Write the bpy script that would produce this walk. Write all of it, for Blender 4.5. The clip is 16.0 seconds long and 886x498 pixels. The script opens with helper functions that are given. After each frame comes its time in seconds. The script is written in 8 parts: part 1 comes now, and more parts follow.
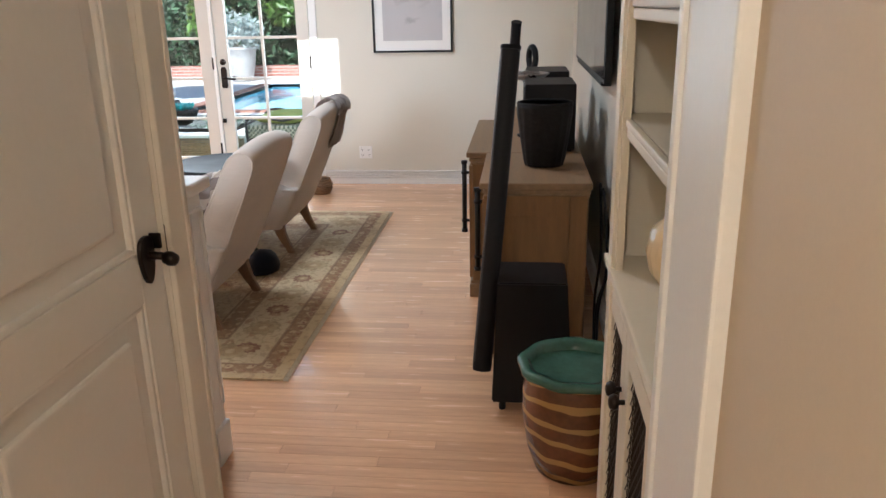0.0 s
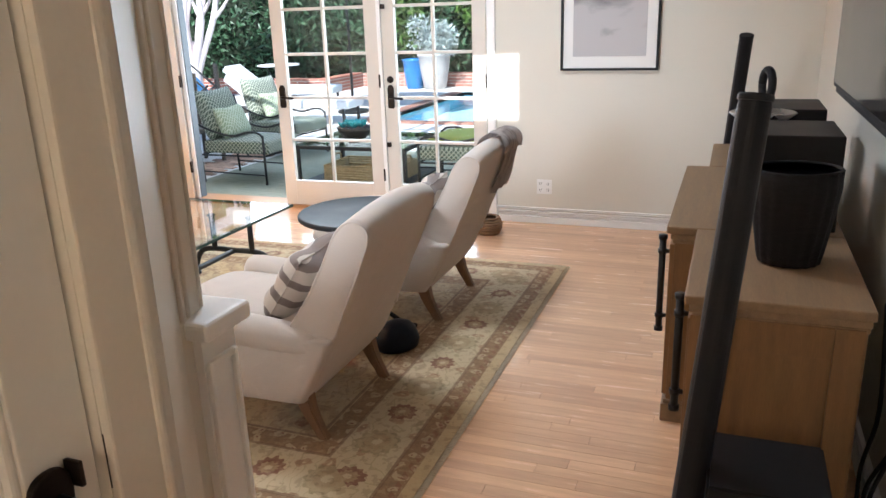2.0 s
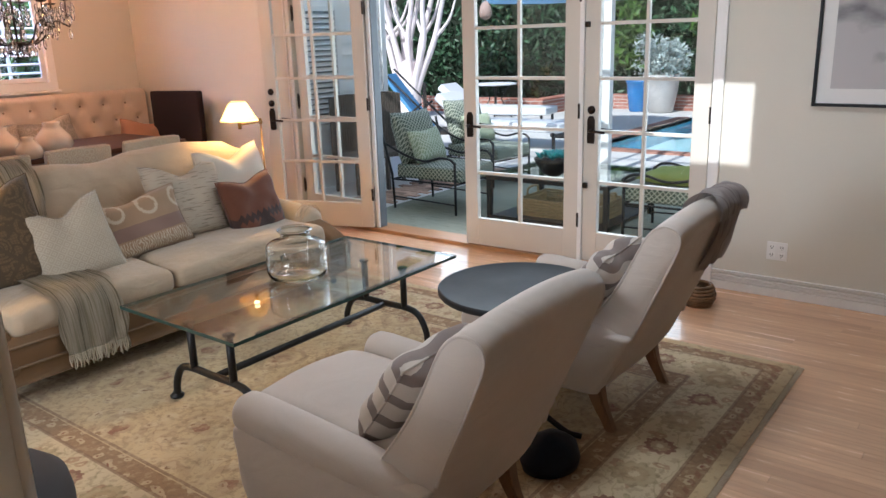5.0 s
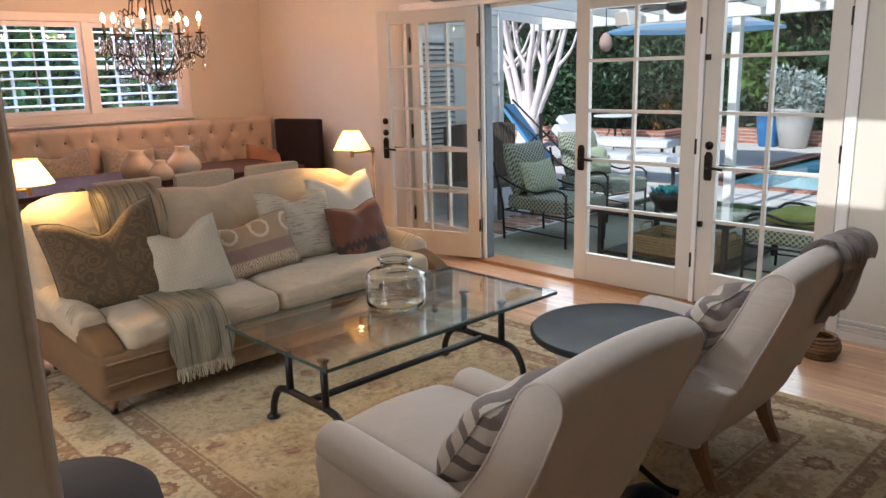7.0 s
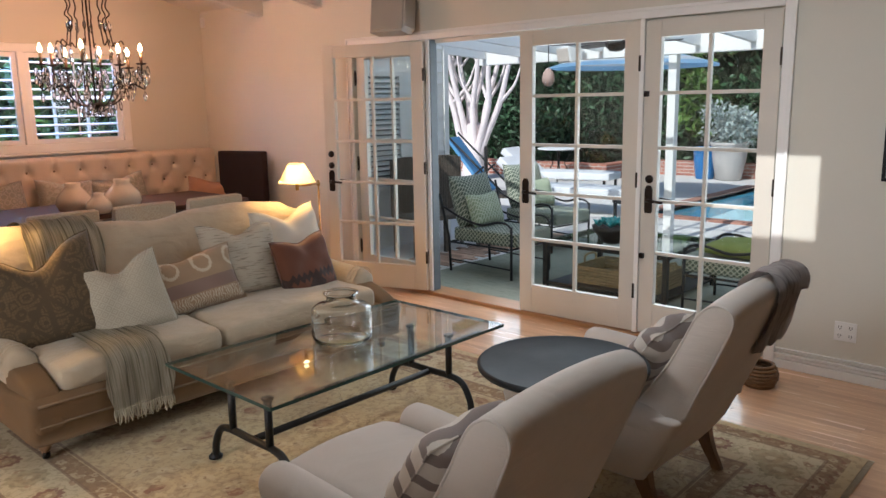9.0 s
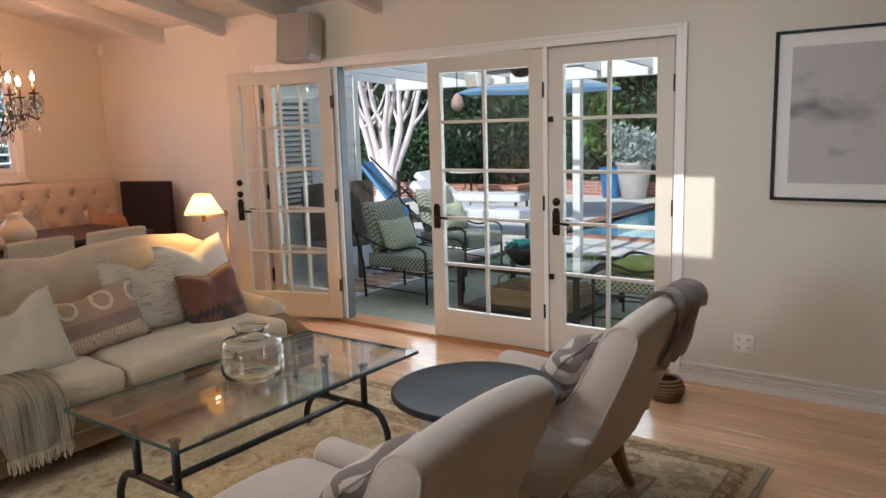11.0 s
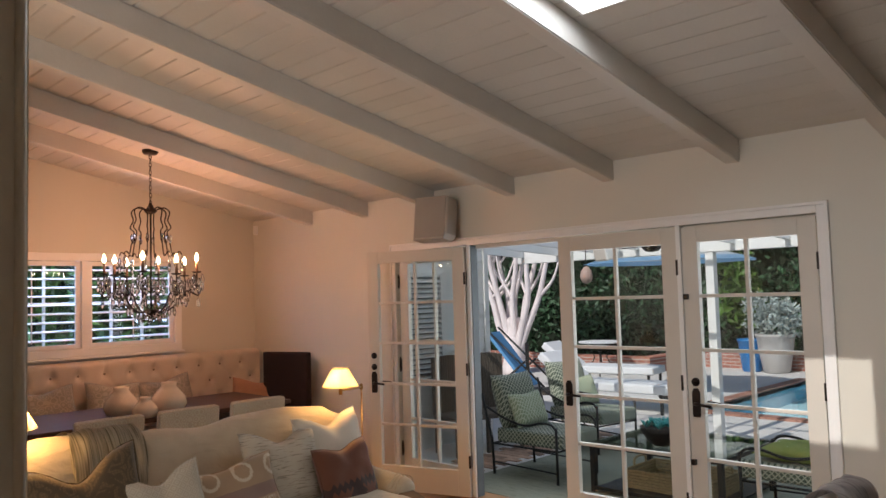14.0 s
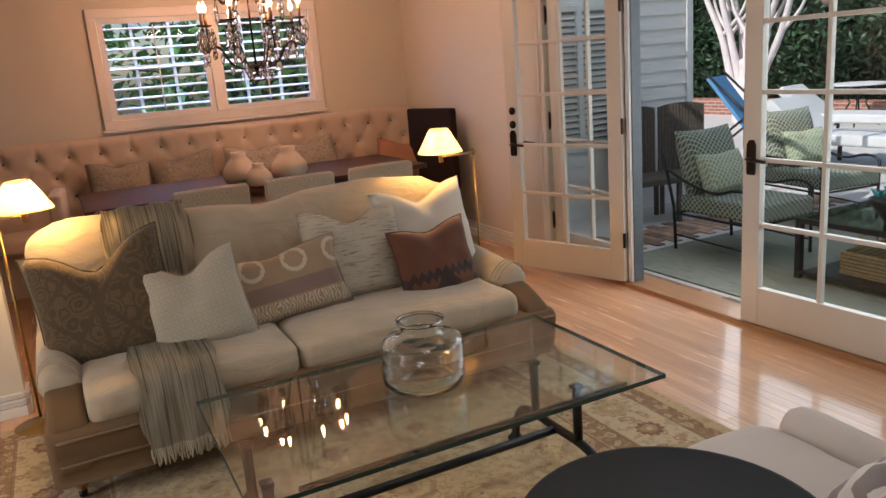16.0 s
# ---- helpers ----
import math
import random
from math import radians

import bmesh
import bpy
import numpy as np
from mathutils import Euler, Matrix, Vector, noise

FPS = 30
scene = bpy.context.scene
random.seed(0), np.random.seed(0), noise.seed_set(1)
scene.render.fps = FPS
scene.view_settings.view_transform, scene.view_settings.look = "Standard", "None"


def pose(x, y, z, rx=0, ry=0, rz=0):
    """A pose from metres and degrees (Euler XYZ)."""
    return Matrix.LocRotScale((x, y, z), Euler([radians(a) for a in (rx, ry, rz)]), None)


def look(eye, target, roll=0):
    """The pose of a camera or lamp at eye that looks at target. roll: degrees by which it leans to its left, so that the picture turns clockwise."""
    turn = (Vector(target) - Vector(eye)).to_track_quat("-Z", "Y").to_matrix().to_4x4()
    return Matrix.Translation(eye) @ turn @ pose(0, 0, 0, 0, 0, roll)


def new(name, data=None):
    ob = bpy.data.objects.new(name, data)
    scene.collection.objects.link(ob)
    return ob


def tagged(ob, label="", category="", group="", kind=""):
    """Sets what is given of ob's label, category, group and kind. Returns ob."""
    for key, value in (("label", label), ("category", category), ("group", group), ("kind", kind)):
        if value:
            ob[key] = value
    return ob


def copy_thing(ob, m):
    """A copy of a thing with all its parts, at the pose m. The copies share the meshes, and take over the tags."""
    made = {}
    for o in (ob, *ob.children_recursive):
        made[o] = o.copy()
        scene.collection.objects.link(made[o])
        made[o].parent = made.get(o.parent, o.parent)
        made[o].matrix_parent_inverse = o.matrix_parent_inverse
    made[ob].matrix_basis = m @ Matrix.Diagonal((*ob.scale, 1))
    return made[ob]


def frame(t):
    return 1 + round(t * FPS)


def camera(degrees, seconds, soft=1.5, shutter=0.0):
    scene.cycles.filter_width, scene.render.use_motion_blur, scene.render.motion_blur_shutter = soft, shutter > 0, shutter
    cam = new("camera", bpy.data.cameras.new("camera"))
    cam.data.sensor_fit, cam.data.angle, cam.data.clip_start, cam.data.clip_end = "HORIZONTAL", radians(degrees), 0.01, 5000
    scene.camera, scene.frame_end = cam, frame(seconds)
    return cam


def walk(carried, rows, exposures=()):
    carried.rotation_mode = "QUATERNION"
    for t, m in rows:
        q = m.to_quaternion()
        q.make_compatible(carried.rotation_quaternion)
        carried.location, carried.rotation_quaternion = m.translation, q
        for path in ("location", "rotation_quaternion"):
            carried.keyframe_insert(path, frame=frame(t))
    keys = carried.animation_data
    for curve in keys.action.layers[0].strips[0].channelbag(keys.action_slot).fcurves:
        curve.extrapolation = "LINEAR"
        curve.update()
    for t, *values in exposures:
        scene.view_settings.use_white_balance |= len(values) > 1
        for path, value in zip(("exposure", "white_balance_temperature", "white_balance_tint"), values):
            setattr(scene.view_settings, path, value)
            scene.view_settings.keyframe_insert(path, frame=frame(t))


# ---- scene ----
cam = camera(60.4, 16.0)
PATH = [
    (0, (0.185, 2.332, 1.493), (-0.016, 4.227, 0.885), -1.1),
    (0.5, (0.246, 2.627, 1.534), (-0.057, 4.507, 0.925), 0.0),
    (1, (0.162, 2.901, 1.521), (-0.272, 4.762, 0.931), -0.1),
    (1.5, (0.096, 3.167, 1.544), (-0.438, 5.003, 0.957), -1.6),
    (2, (0.096, 3.399, 1.541), (-0.588, 5.183, 0.95), -1.9),
    (2.5, (0.033, 3.581, 1.544), (-0.702, 5.349, 0.968), -1.8),
    (3, (-0.037, 3.767, 1.548), (-0.828, 5.516, 0.986), -2.1),
    (3.5, (-0.021, 3.946, 1.537), (-0.953, 5.627, 0.984), -1.8),
    (4, (-0.049, 4.063, 1.543), (-1.07, 5.69, 0.985), -1.9),
    (4.5, (-0.107, 4.156, 1.531), (-1.182, 5.752, 0.985), -2.6),
    (5, (-0.103, 4.27, 1.546), (-1.281, 5.796, 1.013), -1.8),
    (5.2, (-0.091, 4.317, 1.546), (-1.329, 5.8, 1.027), -1.5),
    (7.3, (-0.078, 4.36, 1.561), (-1.494, 5.698, 1.111), -1.5),
    (7.5, (-0.08, 4.359, 1.564), (-1.496, 5.701, 1.121), -1.5),
    (8, (-0.078, 4.358, 1.566), (-1.483, 5.718, 1.147), -1.4),
    (8.5, (-0.078, 4.356, 1.569), (-1.454, 5.753, 1.171), -1.3),
    (9, (-0.08, 4.364, 1.568), (-1.405, 5.815, 1.192), -1.0),
    (9.5, (-0.066, 4.377, 1.572), (-1.302, 5.907, 1.209), -0.9),
    (9.7, (-0.061, 4.379, 1.571), (-1.269, 5.932, 1.213), -1.0),
    (11.8, (-0.061, 4.387, 1.609), (-1.219, 5.997, 1.344), -1.2),
    (12, (-0.049, 4.371, 1.614), (-1.227, 5.973, 1.397), -1.1),
    (12.5, (-0.067, 4.355, 1.648), (-1.319, 5.914, 1.623), -1.0),
    (13, (-0.064, 4.341, 1.661), (-1.372, 5.852, 1.748), -0.9),
    (13.5, (-0.066, 4.342, 1.665), (-1.42, 5.808, 1.797), -1.1),
    (14, (-0.063, 4.324, 1.659), (-1.476, 5.735, 1.781), -1.7),
    (14.5, (-0.095, 4.416, 1.627), (-1.621, 5.709, 1.634), -2.5),
    (15, (-0.239, 4.689, 1.571), (-1.835, 5.878, 1.367), -2.8),
    (15.5, (-0.478, 5.096, 1.563), (-2.118, 6.17, 1.166), -3.8),
    (16, (-0.557, 5.665, 1.551), (-2.3, 6.518, 1.068), -4.6),
]
walk(cam, [(t, look(eye, target, roll)) for t, eye, target, roll in PATH],
     [(0, 0.76, 5700, 9), (0.5, 0.84, 5700, 9), (1, 0.92, 5700, 9), (1.5, 0.93, 5700, 9), (2.5, 0.72, 5750, 9), (4, 0.24, 5700, 9), (5, 0.06, 5700, 9), (7.5, -0.20, 5950, 9), (9, -0.30, 5950, 9),
      (12, -0.24, 6200, 9), (12.5, -0.52, 6250, 9), (13.5, -0.70, 6400, 10), (14.5, -0.74, 6400, 13), (15, -0.74, 6450, 13), (15.5, -0.66, 6400, 13), (16, -0.45, 6350, 12)])

# ---- light ----
SLOPE, NORTH, WEST, EAST = 0.205, 8.875, -7.65, 0.60
world = bpy.data.worlds.new("world")
scene.world = world
world.use_nodes = True
wn = world.node_tree.nodes
sky = wn.new("ShaderNodeTexSky")
sky.sky_type, sky.sun_disc = "NISHITA", False
sky.sun_elevation, sky.sun_rotation = radians(44), radians(186)
world.node_tree.links.new(sky.outputs[0], wn["Background"].inputs[0])
wn["Background"].inputs[1].default_value = 0.15

sun = new("sun", bpy.data.lights.new("sun", "SUN"))
sun.data.energy, sun.data.angle, sun.data.color = 5.0, radians(0.5), (1.0, 0.95, 0.88)
sun.matrix_world = look((0, 0, 8), (0.0, 1.0, 8 - 0.965))


def area_lamp(name, at, target, w, h, watts, colour):
    lamp = new(name, bpy.data.lights.new(name, "AREA"))
    lamp.data.shape, lamp.data.size, lamp.data.size_y = "RECTANGLE", w, h
    lamp.data.energy, lamp.data.color = watts, colour
    lamp.matrix_world = look(at, target)
    return lamp


def bulb(name, at, watts, colour, radius=0.03):
    lamp = new(name, bpy.data.lights.new(name, "POINT"))
    lamp.data.energy, lamp.data.color, lamp.data.shadow_soft_size = watts, colour, radius
    lamp.location = at
    return lamp


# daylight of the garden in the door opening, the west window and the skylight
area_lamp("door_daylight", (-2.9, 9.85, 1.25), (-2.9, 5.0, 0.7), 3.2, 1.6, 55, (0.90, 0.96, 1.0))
area_lamp("window_daylight", (-8.3, 7.03, 2.5), (-7.0, 7.03, 1.5), 2.2, 1.0, 190, (0.36, 0.60, 1.0))
area_lamp("skylight_daylight", (-1.70, 6.60, 3.14), (-1.70, 6.60, 0.0), 0.42, 0.9, 34, (0.92, 0.97, 1.0))
# fill lamp added over the rafters to brighten the patio beyond the sky's light
area_lamp("patio_fill", (-3.1, 11.2, 2.62), (-3.1, 11.2, 0.0), 7.4, 3.4, 66, (0.88, 0.95, 1.0))
# ceiling light of the hall, behind the camera
bulb("hall_light", (-0.1, 1.2, 2.25), 24, (1.0, 0.84, 0.66), 0.08)
# unseen fill lamp added to brighten the floor and the east side
area_lamp("south_fill", (-2.2, 1.15, 1.7), (0.3, 6.0, -1.0), 2.0, 1.3, 160, (0.97, 0.98, 1.0))
# lamps: the two floor lamps and the chandelier's candles
WARM = (1.0, 0.42, 0.22)
for x, y, z, w in ((-4.315, 7.535, 1.105, 21), (-4.315, 5.487, 1.105, 30)):
    bulb("floor_lamp_light", (x, y, z), w, (1.0, 0.54, 0.16), 0.02)
for k in range(4):
    a = math.pi / 4 + k * math.pi / 2
    bulb("chandelier_light", (-6.21 + 0.345 * math.cos(a), 7.05 + 0.345 * math.sin(a), 2.05), 16, WARM, 0.012)

# ---- materials ----
def mat(name, colour, rough=0.5, metal=0.0, vary=0.12, scale=6.0, bump=0.1, grain=60.0, stretch=(1, 1, 1), spec=0.5, island=0.0, each=0.0, coat=0.0, sheen=0.0):
    """A surface with stains at a large scale, grain and relief at a small one; each / island: how far pieces differ."""
    m = bpy.data.materials.new(name)
    m.use_nodes = True
    n, l = m.node_tree.nodes, m.node_tree.links
    b = n["Principled BSDF"]
    co = n.new("ShaderNodeTexCoord")
    mp = n.new("ShaderNodeMapping")
    mp.inputs["Scale"].default_value = stretch
    l.new(co.outputs["Object"], mp.inputs[0])
    big, small = n.new("ShaderNodeTexNoise"), n.new("ShaderNodeTexNoise")
    big.inputs["Scale"].default_value, small.inputs["Scale"].default_value = scale, grain
    big.inputs["Detail"].default_value, small.inputs["Detail"].default_value = 4, 3
    l.new(mp.outputs[0], big.inputs["Vector"])
    l.new(mp.outputs[0], small.inputs["Vector"])
    add = n.new("ShaderNodeMath")
    add.operation = "MULTIPLY_ADD"
    l.new(small.outputs["Fac"], add.inputs[0])
    add.inputs[1].default_value = 0.5
    l.new(big.outputs["Fac"], add.inputs[2])
    ramp = n.new("ShaderNodeMapRange")
    ramp.inputs["From Min"].default_value, ramp.inputs["From Max"].default_value = 0.45, 1.05
    ramp.inputs["To Min"].default_value, ramp.inputs["To Max"].default_value = 1 - vary, 1 + vary
    l.new(add.outputs[0], ramp.inputs["Value"])
    last = ramp.outputs[0]
    for amount, node, socket in ((each, "ShaderNodeObjectInfo", "Random"), (island, "ShaderNodeNewGeometry", "Random Per Island")):
        if amount:
            r = n.new(node)
            k = n.new("ShaderNodeMapRange")
            k.inputs["To Min"].default_value, k.inputs["To Max"].default_value = 1 - amount, 1 + amount
            l.new(r.outputs[socket], k.inputs["Value"])
            mul = n.new("ShaderNodeMath")
            mul.operation = "MULTIPLY"
            l.new(last, mul.inputs[0])
            l.new(k.outputs[0], mul.inputs[1])
            last = mul.outputs[0]
    vm = n.new("ShaderNodeVectorMath")
    vm.operation = "SCALE"
    vm.inputs[0].default_value = colour
    l.new(last, vm.inputs["Scale"])
    l.new(vm.outputs[0], b.inputs["Base Color"])
    rr = n.new("ShaderNodeMapRange")
    rr.inputs["To Min"].default_value, rr.inputs["To Max"].default_value = max(0.02, rough - 0.08), min(1, rough + 0.08)
    l.new(big.outputs["Fac"], rr.inputs["Value"])
    l.new(rr.outputs[0], b.inputs["Roughness"])
    b.inputs["Metallic"].default_value = metal
    b.inputs["Specular IOR Level"].default_value = spec
    b.inputs["Coat Weight"].default_value = coat
    b.inputs["Sheen Weight"].default_value = sheen
    if bump:
        bp = n.new("ShaderNodeBump")
        bp.inputs["Strength"].default_value, bp.inputs["Distance"].default_value = bump, 0.004
        l.new(add.outputs[0], bp.inputs["Height"])
        l.new(bp.outputs[0], b.inputs["Normal"])
    return m


def glass(name, colour=(1, 1, 1), rough=0.0, ior=1.45, thin=False):
    m = bpy.data.materials.new(name)
    m.use_nodes = True
    n, l = m.node_tree.nodes, m.node_tree.links
    if thin:
        t, g, mix, f = n.new("ShaderNodeBsdfTransparent"), n.new("ShaderNodeBsdfGlossy"), n.new("ShaderNodeMixShader"), n.new("ShaderNodeLayerWeight")
        t.inputs[0].default_value = (*colour, 1)
        g.inputs["Roughness"].default_value = 0.01
        f.inputs[0].default_value = 0.5
        p, q = n.new("ShaderNodeMath"), n.new("ShaderNodeMath")
        p.operation, q.operation = "POWER", "MULTIPLY_ADD"
        p.inputs[1].default_value = 4.0
        f0 = ((ior - 1) / (ior + 1)) ** 2
        q.inputs[1].default_value, q.inputs[2].default_value = 0.75, f0
        l.new(f.outputs["Facing"], p.inputs[0])
        l.new(p.outputs[0], q.inputs[0])
        l.new(q.outputs[0], mix.inputs[0])
        l.new(t.outputs[0], mix.inputs[1])
        l.new(g.outputs[0], mix.inputs[2])
        l.new(mix.outputs[0], n["Material Output"].inputs[0])
    else:
        b = n["Principled BSDF"]
        b.inputs["Base Color"].default_value = (*colour, 1)
        b.inputs["Transmission Weight"].default_value, b.inputs["Roughness"].default_value, b.inputs["IOR"].default_value = 1, rough, ior
    return m


def glow(name, colour, strength):
    m = bpy.data.materials.new(name)
    m.use_nodes = True
    b = m.node_tree.nodes["Principled BSDF"]
    b.inputs["Base Color"].default_value = (*colour, 1)
    b.inputs["Emission Color"].default_value = (*colour, 1)
    b.inputs["Emission Strength"].default_value = strength
    return m


M_WALL = mat("wall_paint", (0.67, 0.64, 0.56), 0.6, vary=0.025, scale=1.2, bump=0.12, grain=180)
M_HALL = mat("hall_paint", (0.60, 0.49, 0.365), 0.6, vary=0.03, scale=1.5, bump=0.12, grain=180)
M_TRIM = mat("white_trim_paint", (0.82, 0.81, 0.79), 0.35, vary=0.03, scale=3, bump=0.05, grain=90)
M_DOOR = mat("cream_door_paint", (0.64, 0.60, 0.53), 0.35, vary=0.04, scale=3, bump=0.05, grain=90)
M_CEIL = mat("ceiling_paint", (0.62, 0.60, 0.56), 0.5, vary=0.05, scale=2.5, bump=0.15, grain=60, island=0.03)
M_FLOOR = mat("oak_floor", (0.66, 0.40, 0.235), 0.25, vary=0.15, scale=2.4, bump=0.03, grain=20, stretch=(1, 14, 14), each=0.12, coat=0.45)
M_FLOOR_FAR = mat("oak_floor_far", (0.66, 0.40, 0.235), 0.25, vary=0.15, scale=2.4, bump=0.03, grain=20, stretch=(1, 14, 14), island=0.12, coat=0.45)
M_SUB = mat("floor_joint", (0.56, 0.345, 0.21), 0.8, vary=0.1)
M_LINEN = mat("cream_linen", (0.42, 0.34, 0.24), 0.9, vary=0.10, scale=9, bump=0.6, grain=320, sheen=0.2)
M_GREY = mat("grey_beige_linen", (0.54, 0.475, 0.415), 0.9, vary=0.05, scale=5, bump=0.35, grain=340, sheen=0.25)
M_IRON = mat("black_iron", (0.022, 0.021, 0.021), 0.45, 0.6, vary=0.3, scale=14, bump=0.2, grain=90)
M_BLACK = mat("black_lacquer", (0.010, 0.010, 0.011), 0.4, vary=0.2, scale=8, bump=0.05, spec=0.15)
M_BRONZE = mat("oil_rubbed_bronze", (0.03, 0.022, 0.018), 0.38, 0.8, vary=0.3, scale=20, bump=0.1)
M_BRASS = mat("aged_brass", (0.30, 0.19, 0.07), 0.38, 1.0, vary=0.15, scale=20, bump=0.05)
M_OAK = mat("limed_oak", (0.225, 0.14, 0.073), 0.55, vary=0.22, scale=3, bump=0.2, grain=30, stretch=(10, 1, 10))
M_OAKV = mat("limed_oak_upright", (0.20, 0.105, 0.04), 0.55, vary=0.22, scale=3, bump=0.2, grain=30, stretch=(10, 10, 1))
M_DARKWOOD = mat("dark_walnut", (0.085, 0.042, 0.028), 0.35, vary=0.25, scale=3, bump=0.08, grain=30, stretch=(10, 1, 10))
M_LEG = mat("leg_wood", (0.22, 0.12, 0.06), 0.45, vary=0.22, scale=6, bump=0.1, grain=40, stretch=(8, 8, 1))
M_PANE = glass("window_glass", (0.97, 0.985, 0.98), thin=True)
M_GLASS = glass("clear_glass", (0.975, 0.99, 0.975), thin=False)
M_TABLEGLASS = glass("table_glass", (0.94, 0.975, 0.955), thin=True, ior=1.6)

def crease(m, scale, depth):
    """Adds soft broad wrinkles to a cloth."""
    n, l = m.node_tree.nodes, m.node_tree.links
    b = n["Principled BSDF"]
    co, mp, nz, bp = n.new("ShaderNodeTexCoord"), n.new("ShaderNodeMapping"), n.new("ShaderNodeTexNoise"), n.new("ShaderNodeBump")
    mp.inputs["Scale"].default_value = (1.0, 0.55, 1.3)
    l.new(co.outputs["Object"], mp.inputs[0])
    l.new(mp.outputs[0], nz.inputs["Vector"])
    nz.inputs["Scale"].default_value, nz.inputs["Detail"].default_value, nz.inputs["Distortion"].default_value = scale, 3, 1.6
    bp.inputs["Strength"].default_value, bp.inputs["Distance"].default_value = 0.8, depth
    l.new(nz.outputs["Fac"], bp.inputs["Height"])
    l.new(b.inputs["Normal"].links[0].from_socket, bp.inputs["Normal"])
    l.new(bp.outputs[0], b.inputs["Normal"])


crease(M_LINEN, 7.0, 0.014)
crease(M_GREY, 4.0, 0.010)

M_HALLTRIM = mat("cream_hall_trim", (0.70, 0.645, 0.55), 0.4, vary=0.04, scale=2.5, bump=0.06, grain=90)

# ---- building helpers ----
def thing(name, label, category, m=None, group="", kind=""):
    ob = new(name)
    ob.matrix_world = m or Matrix()
    return tagged(ob, label, category, group, kind)


def part(name, bm, material, parent=None, label="", smooth=False, m=None):
    me = bpy.data.meshes.new(name)
    if smooth:
        for f in bm.faces:
            f.smooth = True
    bm.to_mesh(me)
    bm.free()
    me.materials.append(material)
    ob = new(name, me)
    ob.parent = parent
    if m:
        ob.matrix_basis = m
    if label:
        ob["label"] = label
    return ob


def solid(name, bm, material, label, category, kind="", group="", smooth=False, m=None):
    """A top-level thing of one mesh."""
    return tagged(part(name, bm, material, None, "", smooth, m), label, category, group, kind)


def box(bm, x0, x1, y0, y1, z0, z1, bevel=0.0, seg=2, m=None):
    vs = [bm.verts.new((x, y, z)) for x in (x0, x1) for y in (y0, y1) for z in (z0, z1)]
    fs = [bm.faces.new([vs[i] for i in q]) for q in ((0, 1, 3, 2), (4, 6, 7, 5), (0, 4, 5, 1), (2, 3, 7, 6), (0, 2, 6, 4), (1, 5, 7, 3))]
    if bevel:
        es = list({e for f in fs for e in f.edges})
        r = bmesh.ops.bevel(bm, geom=es, offset=bevel, segments=seg, profile=0.6, affect="EDGES")
        vs = list({v for v in vs if v.is_valid} | set(r["verts"]))
    if m:
        bmesh.ops.transform(bm, matrix=m, verts=[v for v in vs if v.is_valid])
    return bm


def boxes(*rows, bevel=0.0, seg=2):
    bm = bmesh.new()
    for r in rows:
        box(bm, *r, bevel=bevel, seg=seg)
    return bm


def lathe(profile, seg=32, wobble=None, closed=True):
    """A turned shape from (radius, z) pairs."""
    bm = bmesh.new()
    rings = []
    for r, z in profile:
        ring = []
        for i in range(seg):
            a = 2 * math.pi * i / seg
            k = wobble(a, z) if wobble else 1
            ring.append(bm.verts.new((r * k * math.cos(a), r * k * math.sin(a), z)))
        rings.append(ring)
    for a, b in zip(rings, rings[1:]):
        for i in range(seg):
            bm.faces.new((a[i], a[(i + 1) % seg], b[(i + 1) % seg], b[i]))
    bm.faces.new(rings[0][::-1])
    if closed:
        bm.faces.new(rings[-1])
    return bm


def tube(points, radius, seg=8, bm=None, taper=None):
    """A rod along points; taper gives a factor on the radius for each point."""
    bm = bm or bmesh.new()
    pts = [Vector(p) for p in points]
    rings, side = [], None
    for i, p in enumerate(pts):
        d = (pts[min(i + 1, len(pts) - 1)] - pts[max(i - 1, 0)]).normalized()
        if side is None:
            side = d.orthogonal().normalized()
        side = (side - d * side.dot(d)).normalized()
        up = d.cross(side)
        r = radius * (taper[i] if taper else 1)
        rings.append([bm.verts.new(p + r * (math.cos(2 * math.pi * k / seg) * side + math.sin(2 * math.pi * k / seg) * up)) for k in range(seg)])
    for a, b in zip(rings, rings[1:]):
        for k in range(seg):
            bm.faces.new((a[k], a[(k + 1) % seg], b[(k + 1) % seg], b[k]))
    bm.faces.new(rings[0][::-1])
    bm.faces.new(rings[-1])
    return bm


def arc(points, steps=8):
    """A smooth line through points (Catmull-Rom)."""
    p = [Vector(q) for q in points]
    p = [2 * p[0] - p[1], *p, 2 * p[-1] - p[-2]]
    out = []
    for i in range(1, len(p) - 2):
        for s in range(steps):
            t = s / steps
            a, b, c, d = p[i - 1:i + 3]
            out.append(0.5 * (2 * b + (c - a) * t + (2 * a - 5 * b + 4 * c - d) * t * t + (3 * b - a - 3 * c + d) * t ** 3))
    return out + [p[-2]]


def extrude(outline, depth, bevel=0.0, seg=2):
    """A flat outline in x and z, drawn out along y from 0 to depth, with rounded rims."""
    bm = bmesh.new()
    f = bm.faces.new([bm.verts.new((x, 0, z)) for x, z in outline])
    r = bmesh.ops.extrude_face_region(bm, geom=[f])
    bmesh.ops.translate(bm, vec=(0, depth, 0), verts=[v for v in r["geom"] if isinstance(v, bmesh.types.BMVert)])
    bmesh.ops.recalc_face_normals(bm, faces=bm.faces)
    if bevel:
        rim = [e for e in bm.edges if abs(e.verts[0].co.y - e.verts[1].co.y) < 1e-6]
        bmesh.ops.bevel(bm, geom=rim, offset=bevel, segments=seg, profile=0.6, affect="EDGES")
    return bm


def flip_out(bm):
    bmesh.ops.recalc_face_normals(bm, faces=bm.faces)
    return bm


